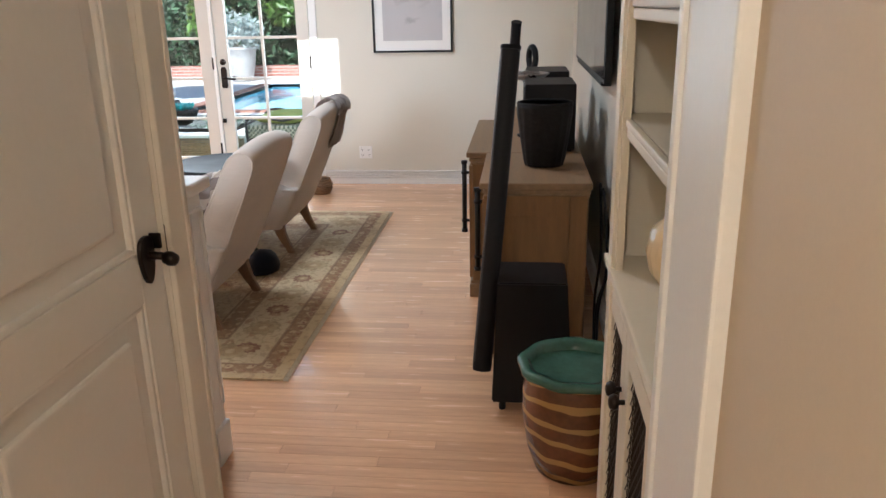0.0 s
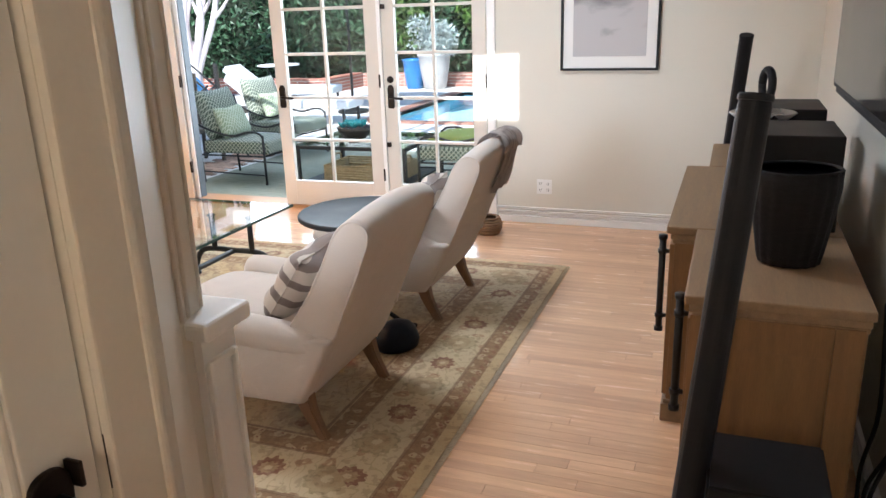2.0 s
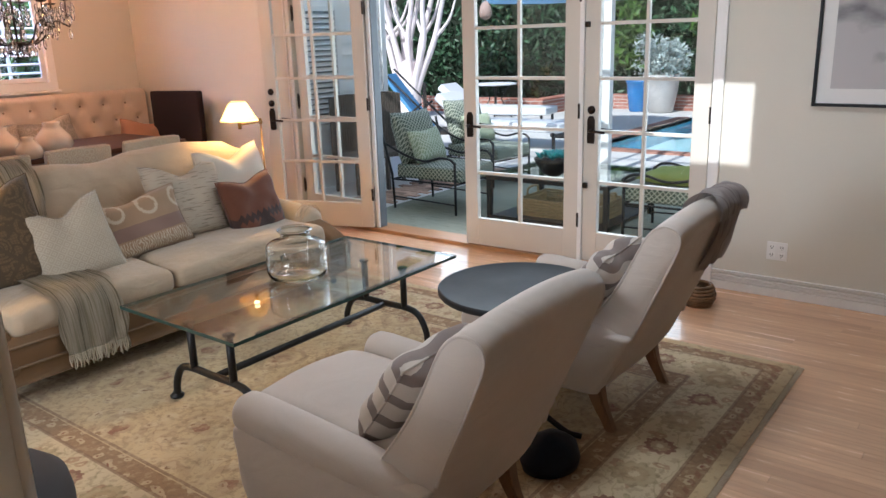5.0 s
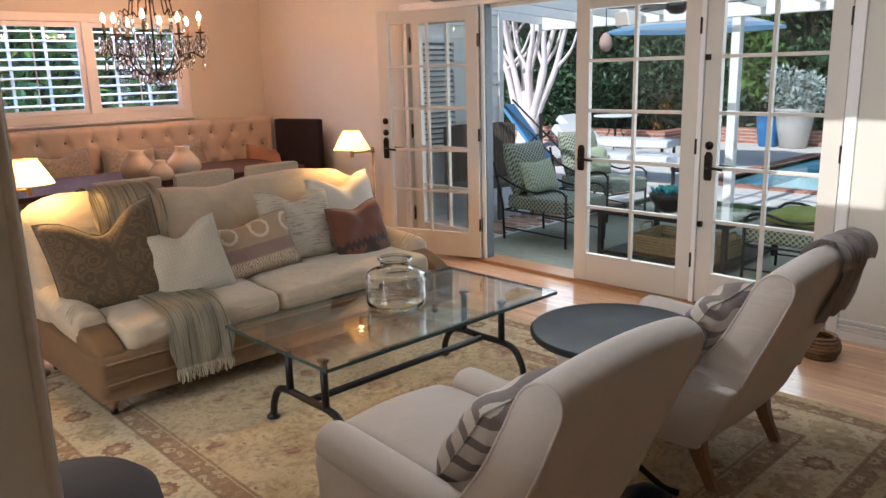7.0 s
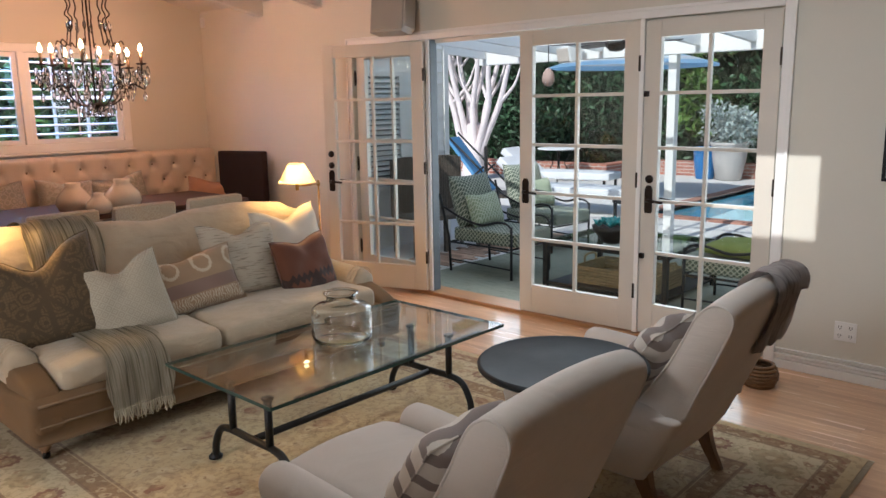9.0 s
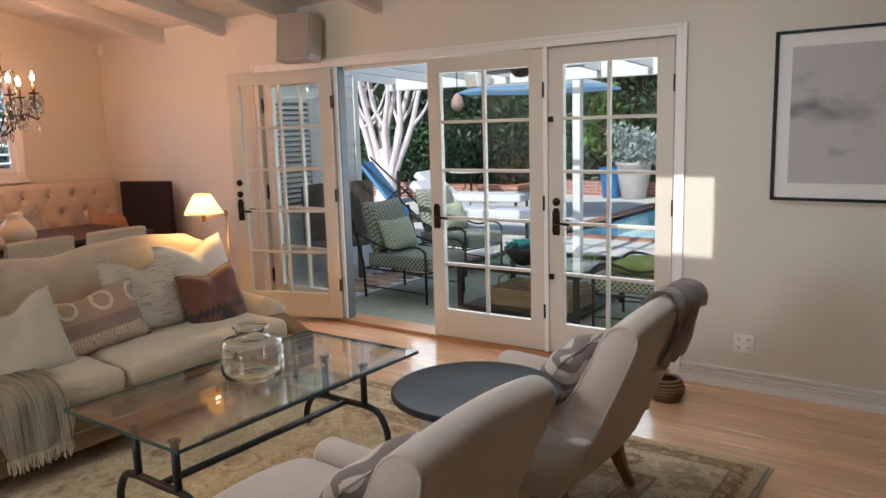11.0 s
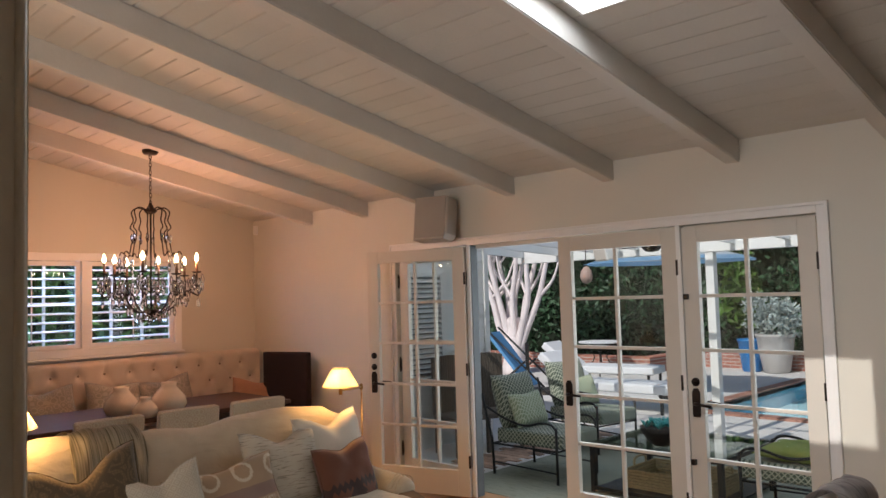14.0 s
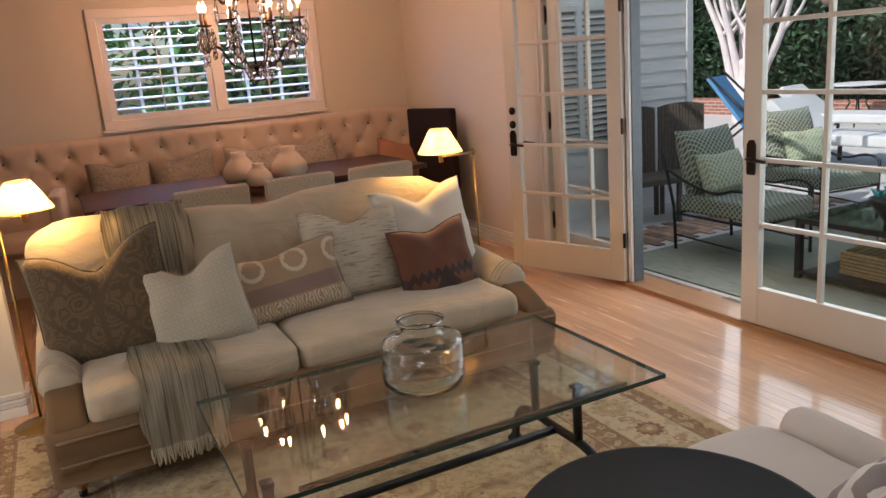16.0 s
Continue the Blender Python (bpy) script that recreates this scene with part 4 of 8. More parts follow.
def scatter(mask, colour, scale, ring, rand, tone, core_tone, reach, strength):
    """Ringed flowers with dark hearts, thinned by wear."""
    f, d = rosettes(scale, 0.45, reach, rand, ring)
    w = mnode("MULTIPLY", mnode("MULTIPLY", f, mask), strength)
    colour = blend(w, colour, tone)
    heart = mnode("MULTIPLY", mnode("LESS_THAN", d, reach * 0.22), mask)
    return blend(mnode("MULTIPLY", heart, 0.8), colour, core_tone)


worn = mnode("MULTIPLY_ADD", wear.outputs[0], 0.75, 0.25)
wv = n.new("ShaderNodeTexWave")
wv.inputs["Scale"].default_value, wv.inputs["Distortion"].default_value, wv.inputs["Detail"].default_value, wv.inputs["Detail Scale"].default_value = 2.6, 13, 3, 1.4
l.new(co.outputs["Object"], wv.inputs["Vector"])
vine = mnode("LESS_THAN", mnode("ABSOLUTE", mnode("SUBTRACT", wv.outputs["Fac"], 0.5)), 0.075)
colour = blend(mnode("MULTIPLY", mnode("MULTIPLY", vine, MAIN), 0.55), colour, OLIVE)
colour = scatter(MAIN, colour, 6.6, 9.0, 0.9, (0.27, 0.13, 0.065), CREAM, 0.22, 0.6)
# a row of lobed flowers along the main border, rust and olive by turns
upright = mnode("LESS_THAN", dx_, dy_)
along = mnode("ADD", mnode("MULTIPLY", upright, sep.outputs["Y"]), mnode("MULTIPLY", mnode("SUBTRACT", 1.0, upright), sep.outputs["X"]))
step = mnode("DIVIDE", mnode("ADD", along, 20.0), 0.235)
su = mnode("MULTIPLY", mnode("SUBTRACT", mnode("FRACT", step), 0.5), 0.235)
parity = mnode("GREATER_THAN", mnode("MODULO", mnode("FLOOR", step), 2.0), 0.5)
sv = mnode("ADD", mnode("SUBTRACT", edge, 0.26), mnode("MULTIPLY", mnode("SUBTRACT", nz.outputs["Fac"], 0.5), 0.05))
rad = mnode("SQRT", mnode("ADD", mnode("POWER", mnode("ABSOLUTE", su), 2.0), mnode("POWER", mnode("ABSOLUTE", sv), 2.0)))
lobes = mnode("MULTIPLY_ADD", mnode("COSINE", mnode("MULTIPLY", mnode("ARCTAN2", sv, su), 11.0)), 0.10, 1.0)
size = mnode("MULTIPLY", lobes, mnode("MULTIPLY_ADD", parity, 0.025, 0.058))
petals = mnode("MULTIPLY", mnode("LESS_THAN", rad, size), MAIN)
veins = mnode("GREATER_THAN", mnode("PINGPONG", mnode("MULTIPLY", rad, 48), 1), 0.45)
colour = blend(mnode("MULTIPLY", mnode("MULTIPLY", petals, parity), 0.85), colour, (0.30, 0.235, 0.125))
colour = blend(mnode("MULTIPLY", mnode("MULTIPLY", petals, mnode("MULTIPLY", parity, veins)), 0.6), colour, (0.42, 0.33, 0.19))
colour = blend(mnode("MULTIPLY", mnode("MULTIPLY", petals, mnode("SUBTRACT", 1.0, parity)), 0.85), colour, (0.17, 0.055, 0.03))
colour = blend(mnode("MULTIPLY", mnode("MULTIPLY", mnode("LESS_THAN", rad, mnode("MULTIPLY", size, 0.62)), MAIN), 0.75), colour, (0.36, 0.26, 0.14))
colour = blend(mnode("MULTIPLY", mnode("MULTIPLY", mnode("LESS_THAN", rad, mnode("MULTIPLY", size, 0.25)), MAIN), 0.8), colour, (0.52, 0.42, 0.26))
colour = scatter(GUARD, colour, 13.0, 6.0, 0.7, CREAM, RUST, 0.30, 0.6)
inner = mnode("MULTIPLY", mnode("GREATER_THAN", edge, 0.50), worn)
colour = blend(mnode("MULTIPLY", mnode("MULTIPLY", vine, inner), 0.5), colour, BROWN)
colour = scatter(inner, colour, 2.6, 10.0, 0.85, (0.27, 0.17, 0.095), RUST, 0.46, 0.55)
colour = scatter(inner, colour, 8.5, 6.0, 1.0, CREAM, BROWN, 0.30, 0.55)
teeth = mnode("GREATER_THAN", mnode("PINGPONG", mnode("MULTIPLY", mnode("ADD", sep.outputs["X"], sep.outputs["Y"]), 34), 1), 0.5)
for a, c in ((0.125, 0.14), (0.38, 0.395), (0.485, 0.50)):
    colour = blend(mnode("MULTIPLY", band(a, c), 0.7), colour, (0.17, 0.09, 0.05))
colour = blend(mnode("MULTIPLY", mnode("MULTIPLY", band(0.06, 0.085), teeth), 0.5), colour, RUST)
speck = n.new("ShaderNodeTexNoise")
speck.inputs["Scale"].default_value, speck.inputs["Detail"].default_value = 38, 4
l.new(co.outputs["Object"], speck.inputs["Vector"])
colour = blend(mnode("MULTIPLY", mnode("GREATER_THAN", speck.outputs["Fac"], 0.57), 0.28), colour, (0.13, 0.075, 0.035))
colour = blend(mnode("MULTIPLY", mnode("LESS_THAN", speck.outputs["Fac"], 0.42), 0.22), colour, (0.50, 0.40, 0.24))
l.new(colour, b.inputs["Base Color"])
M_RUG = m
rug = thing("area_rug", "worn beige and rust oriental wool rug with floral border", "rug", pose((RX0 + RX1) / 2, (RY0 + RY1) / 2, 0))
bm = bmesh.new()
gx, gy = 74, 54
grid = [[bm.verts.new((-hx + 2 * hx * i / gx, -hy + 2 * hy * j / gy, 0.010 + 0.0015 * noise.noise(Vector((i * 0.3, j * 0.3, 0))))) for i in range(gx + 1)] for j in range(gy + 1)]
for j in range(gy):
    for i in range(gx):
        bm.faces.new((grid[j][i], grid[j][i + 1], grid[j + 1][i + 1], grid[j + 1][i]))
r = bmesh.ops.extrude_face_region(bm, geom=list(bm.faces))
for v in r["geom"]:
    if isinstance(v, bmesh.types.BMVert):
        v.co.z = 0.002
part("woven_field", flip_out(bm), M_RUG, rug)
rnd = random.Random(4)
bm = bmesh.new()
for side in (1, -1):
    y = -hy
    while y < hy:
        x0 = side * hx
        box(bm, min(x0, x0 + side * rnd.uniform(0.02, 0.04)), max(x0, x0 + side * 0.022), y, y + 0.006, 0.001, 0.006)
        y += rnd.uniform(0.008, 0.013)
tagged(part("fringe", bm, mat("fringe_wool", (0.50, 0.42, 0.30), 0.95, vary=0.2), rug, "pale short wool fringe"), kind="stuff")

# ---- sofa ----
M_RAW = mat("raw_brown_linen", (0.15, 0.086, 0.038), 0.9, vary=0.10, scale=6, bump=0.4, grain=260)
M_PIPING = mat("stitched_seam", (0.20, 0.13, 0.075), 0.9, vary=0.1)
sofa = thing("sofa", "cream linen camelback sofa with raw brown linen base", "sofa", pose(0, 0.03, 0))
SY0, SY1 = 5.40, 7.67


def crest(y):
    k = ((5.40, 0.90), (5.62, 0.965), (5.90, 0.955), (6.23, 0.925), (6.54, 0.895), (6.80, 0.935), (7.10, 0.945), (7.40, 0.92), (7.55, 0.86), (7.67, 0.72))
    for (a, za), (c, zc) in zip(k, k[1:]):
        if a <= y <= c:
            t = (y - a) / (c - a)
            t = t * t * (3 - 2 * t)
            return za + (zc - za) * t
    return k[0][1] if y < k[0][0] else k[-1][1]


prof = smooth_outline([(-4.50, 0.30), (-4.55, 0.65), (-4.56, 0.86), (-4.50, 0.945), (-4.40, 0.95), (-4.31, 0.87), (-4.24, 0.62), (-4.18, 0.36)], 4)
part("backrest", sweep(prof, SY0 + 0.02, SY1 - 0.03, 0.07, 30, lambda u, x, y, z: (x, y, 0.30 + (z - 0.30) * (crest(y) - 0.30) / 0.65)), M_LINEN, sofa, smooth=True)
for i, (ya, yb) in enumerate(((5.56, 6.385), (6.39, 7.47))):
    cx, w = (ya + yb) / 2, yb - ya
    bm = sweep(smooth_outline([(-4.22, 0.31), (-4.24, 0.40), (-4.18, 0.445), (-3.85, 0.455), (-3.56, 0.44), (-3.505, 0.395), (-3.52, 0.325), (-3.60, 0.30)], 4), ya, yb, 0.05, 16,
               lambda u, x, y, z: (x, y, z + 0.02 * math.sin(math.pi * u) * (z > 0.38) + 0.016 * noise.noise(Vector((x * 6, y * 4, i))) + 0.006 * noise.noise(Vector((x * 18, y * 12, i)))))
    part("seat_cushion", bm, M_LINEN, sofa, "plump cream linen seat cushion", True)
for ya, yb, s in ((SY0, SY0 + 0.175, -1), (SY1 - 0.19, SY1, 1)):
    rings = []
    yc = (ya + yb) / 2
    for x, k, dz in ((-4.40, 0.9, 0.04), (-4.2, 0.97, 0.02), (-4.0, 1.0, 0.0), (-3.86, 1.0, -0.01), (-3.78, 0.97, -0.015), (-3.745, 0.86, -0.02), (-3.73, 0.6, -0.03)):
        ring = []
        for q in range(24):
            a = 2 * math.pi * q / 24
            yy, zz = math.cos(a), math.sin(a)
            w = 0.088 * k * (1.0 if zz > 0 else 0.82)
            ring.append((x, yc + yy * w + s * 0.02 * max(0, zz), (0.425 + dz) + (zz * 0.095 * k if zz > 0 else zz * 0.14 * k)))
        rings.append(ring)
    arm = part("armrest", loft(rings), M_LINEN, sofa, "rolled cream linen armrest", True)
    for q in range(3):
        part("pleat", tube([(-3.765 - 0.035 * q, yc + 0.082 * math.cos(a) + s * 0.02 * max(0, math.sin(a)), 0.42 + 0.1 * math.sin(a)) for a in [0.2 + 0.27 * k for k in range(11)]], 0.003, 5), M_LINEN, arm, smooth=True)
bm = sweep(smooth_outline([(-4.48, 0.13), (-4.50, 0.28), (-4.40, 0.33), (-3.62, 0.335), (-3.50, 0.325), (-3.475, 0.29), (-3.485, 0.23), (-3.50, 0.135), (-3.56, 0.12), (-4.40, 0.12)], 3), SY0 + 0.005, SY1 - 0.01, 0.035, 12)
base = part("base", bm, M_RAW, sofa, "raw brown linen covered base", True)
for z in (0.305, 0.205):
    part("piping", tube([(-3.472 - 0.012 * (z < 0.25), SY0 + 0.04 + (SY1 - SY0 - 0.08) * k / 20, z) for k in range(21)], 0.006, 6), M_PIPING, base, "stitched brown seam", True)
for yc in (SY0 + 0.09, SY1 - 0.10):
    part("arm_front", sweep(smooth_outline([(-3.78, 0.14), (-3.80, 0.40), (-3.70, 0.42), (-3.545, 0.36), (-3.50, 0.30), (-3.50, 0.15)], 3), yc - 0.07, yc + 0.07, 0.03, 5), M_RAW, sofa, "raw brown linen arm front", True)
for x in (-3.60, -4.42):
    for y in (SY0 + 0.09, SY1 - 0.09):
        leg = part("leg", lathe([(0.03, 0.125), (0.034, 0.118), (0.034, 0.10), (0.02, 0.09), (0.032, 0.075), (0.026, 0.05), (0.017, 0.04), (0.017, 0.03)][::-1], 20), M_LEG, sofa, "turned wooden leg", True, m=pose(x, y, 0.012))
        part("caster", lathe([(0.006, -0.016), (0.018, -0.014), (0.022, 0), (0.018, 0.014), (0.006, 0.016)], 16), M_BRONZE, leg, "small dark caster", True, m=pose(0, 0, 0.022, 90, 0, 0))

M_P_DARK = pattern("dark_brown_tapestry", (0.068, 0.043, 0.019), (0.125, 0.080, 0.036), "tapestry", 11)
M_P_CREAM = pattern("cream_diamond_weave", (0.36, 0.31, 0.235), (0.43, 0.375, 0.285), "diamond", 42)
M_P_SUZ = pattern("tan_suzani_linen", (0.30, 0.20, 0.12), (0.50, 0.42, 0.31), "suzani", 9, third=(0.215, 0.135, 0.105))
M_P_DASH = pattern("ivory_slub_weave", (0.41, 0.355, 0.275), (0.19, 0.155, 0.115), "dash", 26)
M_P_KILIM = pattern("rust_kilim", (0.115, 0.037, 0.016), (0.028, 0.015, 0.012), "kilim", 20)
M_P_WHITE = mat("ivory_linen", (0.54, 0.48, 0.385), 0.9, vary=0.05, bump=0.35, grain=300, sheen=0.2)
# cushions: x of the pose is along the sofa; they lean on the back
for label, w, h, t, material, x, y, z, lean, turn, roll, chop in (
        ("ivory linen pillow leaning on the sofa's back", 0.60, 0.52, 0.18, M_P_WHITE, -4.13, 7.29, 0.67, 16, 12, 0, 0.14),
        ("ivory slub-weave pillow on the sofa", 0.53, 0.47, 0.17, M_P_DASH, -4.03, 6.85, 0.66, 18, 2, 2, 0.15),
        ("rust and black kilim pillow on the sofa", 0.46, 0.39, 0.15, M_P_KILIM, -3.90, 7.22, 0.575, 18, 8, -2, 0.09),
        ("tan embroidered lumbar pillow on the sofa", 0.66, 0.34, 0.15, M_P_SUZ, -3.93, 6.42, 0.60, 20, -2, -6, 0.08),
        ("dark brown patterned pillow on the sofa", 0.58, 0.55, 0.19, M_P_DARK, -4.00, 5.70, 0.66, 18, -16, -10, 0.22),
        ("cream diamond-weave pillow on the sofa", 0.44, 0.44, 0.16, M_P_CREAM, -3.87, 6.05, 0.605, 18, -8, -9, 0.16)):
    cushion(label, w, h, t, material, pose(x, y + 0.03, z, 0, 0, 90 + turn) @ pose(0, 0, 0, -lean, 0, 0) @ pose(0, 0, 0, 0, roll, 0), chop, x, "sofa pillows")


def throw(name, label, path, ya, yb, material, fringe_at=None, n=24, curl=0.006):
    """A blanket laid along path (x, z), as wide as from ya to yb."""
    t = thing(name, label, "blanket")
    pts = arc([(x, 0, z) for x, z in path], 8)
    bm = bmesh.new()
    rows = []
    for k, p in enumerate(pts):
        row = []
        for i in range(n + 1):
            u = i / n
            w = curl * math.sin(u * 17 + k * 0.12) * (0.4 + 0.6 * k / len(pts)) + 0.006 * noise.noise(Vector((u * 6, k * 0.2, 1)))
            d = (pts[min(k + 1, len(pts) - 1)] - pts[max(k - 1, 0)]).normalized()
            nor = Vector((-d.z, 0, d.x))
            if nor.z < -0.2:
                nor = -nor
            q = p + nor * (w + 0.006)
            row.append(bm.verts.new((q.x, ya + (yb - ya) * u + 0.012 * math.sin(k * 0.35 + 3 * u), q.z)))
        rows.append(row)
    for a, c in zip(rows, rows[1:]):
        for i in range(n):
            bm.faces.new((a[i], a[i + 1], c[i + 1], c[i]))
    last = [v.co.copy() for v in rows[-1]]
    r = bmesh.ops.solidify(bm, geom=list(bm.faces), thickness=0.007)
    part("cloth", flip_out(bm), material, t, smooth=True)
    if fringe_at:
        bm = bmesh.new()
        rr = random.Random(3)
        for i in range(46):
            u = i / 45 * n
            a, c = last[int(min(u, n - 1e-3))], last[min(n, int(u) + 1)]
            q = a.lerp(c, u - int(min(u, n - 1e-3)))
            L = rr.uniform(0.05, 0.075)
            tube([q, q + Vector((rr.uniform(-0.004, 0.008), rr.uniform(-0.006, 0.006), -L * 0.5)), q + Vector((rr.uniform(-0.004, 0.008), rr.uniform(-0.012, 0.012), -L))], 0.0035, 5, bm, (1, 1.3, 0.8))
        part("fringe", bm, material, t, "knotted fringe")
    return t


def woven(name, tints, stretch):
    m = mat(name, tints[0], 0.95, vary=0.15, scale=10, bump=0.6, grain=220)
    nn, ll = nodes_of(m)
    bb = nn["Principled BSDF"]
    src = bb.inputs["Base Color"].links[0].from_socket
    co = nn.new("ShaderNodeTexCoord")
    mp = nn.new("ShaderNodeMapping")
    mp.inputs["Scale"].default_value = stretch
    ll.new(co.outputs["Object"], mp.inputs[0])
    q = nn.new("ShaderNodeTexNoise")
    q.inputs["Scale"].default_value, q.inputs["Detail"].default_value = 1, 3
    ll.new(mp.outputs[0], q.inputs["Vector"])
    rp = nn.new("ShaderNodeValToRGB")
    for k, t in enumerate(tints):
        e = rp.color_ramp.elements[k] if k < 2 else rp.color_ramp.elements.new(0.5)
        e.position, e.color = 0.36 + 0.28 * k / (len(tints) - 1), (*t, 1)
    ll.new(q.outputs["Fac"], rp.inputs[0])
    mx = nn.new("ShaderNodeMix")
    mx.data_type, mx.blend_type = "RGBA", "MULTIPLY"
    mx.inputs["Factor"].default_value = 0.25
    ll.new(rp.outputs[0], mx.inputs["A"])
    ll.new(src, mx.inputs["B"])
    ll.new(mx.outputs["Result"], bb.inputs["Base Color"])
    return m


M_THROW = woven("olive_striped_weave", ((0.19, 0.16, 0.095), (0.56, 0.49, 0.38), (0.34, 0.30, 0.20)), (2, 105, 2))
throw("throw_blanket", "olive and cream striped woven blanket over the sofa's back", [(-4.57, 0.50), (-4.585, 0.86), (-4.50, 0.965), (-4.39, 0.965), (-4.295, 0.86), (-4.24, 0.62)], 5.78, 6.16, M_THROW)
throw("throw_blanket", "olive and cream striped woven blanket with fringe over the seat", [(-4.05, 0.475), (-3.80, 0.485), (-3.58, 0.475), (-3.485, 0.42), (-3.455, 0.30), (-3.445, 0.20)], 5.77, 6.08, M_THROW, True)

# ---- coffee table with a glass jar ----
ct = thing("coffee_table", "black wrought-iron coffee table with a thick glass top", "table")
part("glass_top", boxes((-3.245, -2.44, 5.95, 7.405, 0.414, 0.430), bevel=0.003), M_TABLEGLASS, ct, "thick clear glass top")
M_EDGE = mat("glass_edge", (0.03, 0.06, 0.05), 0.15, vary=0.1)
part("glass_rim", boxes((-3.248, -2.437, 5.947, 5.9497, 0.414, 0.429), (-3.248, -2.437, 7.4053, 7.408, 0.414, 0.429), (-3.248, -3.2453, 5.9497, 7.4053, 0.414, 0.429), (-2.4397, -2.437, 5.9497, 7.4053, 0.414, 0.429)), M_EDGE, ct, "dark green polished glass edge")
for y in (6.03, 7.13):
    part("end_bar", tube(arc([(-3.01, y, 0.022), (-3.0, y, 0.09), (-2.955, y, 0.165), (-2.88, y, 0.19), (-2.72, y, 0.19), (-2.56, y, 0.19), (-2.485, y, 0.165), (-2.44, y, 0.09), (-2.43, y, 0.022)], 5), 0.017, 10), M_IRON, ct, smooth=True)
    for x in (-3.015, -2.425):
        part("foot", lathe([(0.012, 0.0), (0.03, 0.002), (0.032, 0.012), (0.02, 0.022), (0.016, 0.03)], 14), M_IRON, ct, smooth=True, m=pose(x, y, 0.011))
    for x in (-2.85, -2.58):
        part("leg", tube([(x, y, 0.185), (x, y, 0.398)], 0.017, 10), M_IRON, ct, smooth=True)
        part("pad", boxes((x - 0.019, x + 0.019, y - 0.019, y + 0.019, 0.398, 0.4135), bevel=0.004), M_IRON, ct)
part("stretcher", tube([(-2.715, 6.03, 0.185), (-2.715, 7.13, 0.185)], 0.016, 10), M_IRON, ct, smooth=True)
part("edge_rail", boxes((-2.50, -2.485, 6.10, 7.28, 0.398, 0.4135), bevel=0.003), M_IRON, ct)
jar = thing("glass_jar", "large clear blown-glass jar on the coffee table", "jar", pose(-2.885, 6.69, 0.4305) @ Matrix.Diagonal((1.08, 1.08, 1.13, 1)))
ripple = [0.0009 * math.sin(k * 2.1) for k in range(9)]
outer = [(0.10, 0.0), (0.126, 0.004), (0.135, 0.018)] + [(0.1365 + ripple[k], 0.028 + 0.0135 * k) for k in range(9)] + [(0.130, 0.150), (0.114, 0.160), (0.088, 0.166), (0.074, 0.171), (0.068, 0.180), (0.067, 0.195), (0.071, 0.204), (0.078, 0.209)]
inner = [(0.074, 0.2095), (0.066, 0.203), (0.062, 0.194), (0.063, 0.181), (0.070, 0.167), (0.086, 0.161), (0.112, 0.155), (0.126, 0.146)] + [(0.131 - ripple[k], 0.136 - 0.0135 * k) for k in range(9)] + [(0.118, 0.013), (0.02, 0.011)]
part("body", lathe(outer + inner, 48, lambda a, z: 1 + 0.008 * math.sin(3 * a + z * 30)), M_GLASS, jar, smooth=True)

part("rim", tube([(0.076 * math.cos(2 * math.pi * k / 32), 0.076 * math.sin(2 * math.pi * k / 32), 0.2125) for k in range(33)], 0.0045, 8), M_GLASS, jar, "rolled glass rim", True)

# ---- round side table between the armchairs ----
rt = thing("side_table", "round black iron pedestal side table", "table", pose(-1.541, 6.597, 0.011))
part("tabletop", lathe([(0.27, 0.606), (0.303, 0.607), (0.309, 0.614), (0.309, 0.628), (0.304, 0.633), (0.297, 0.631), (0.10, 0.630)], 56), mat("zinc_black_top", (0.013, 0.014, 0.015), 0.5, 0.0, vary=0.25, scale=9, bump=0.1, spec=0.3), rt, "dark round metal top with a raised rim", True)
part("pedestal", lathe([(0.016, 0.08), (0.016, 0.56), (0.03, 0.58), (0.09, 0.604)], 16), M_IRON, rt, smooth=True)
for k in range(3):
    a = 2 * math.pi * k / 3 + 0.5
    part("leg", tube(arc([(0.0, 0, 0.15), (0.08 * math.cos(a), 0.08 * math.sin(a), 0.11), (0.18 * math.cos(a), 0.18 * math.sin(a), 0.03), (0.24 * math.cos(a), 0.24 * math.sin(a), 0.012)], 4), 0.012, 8), M_IRON, rt, smooth=True)

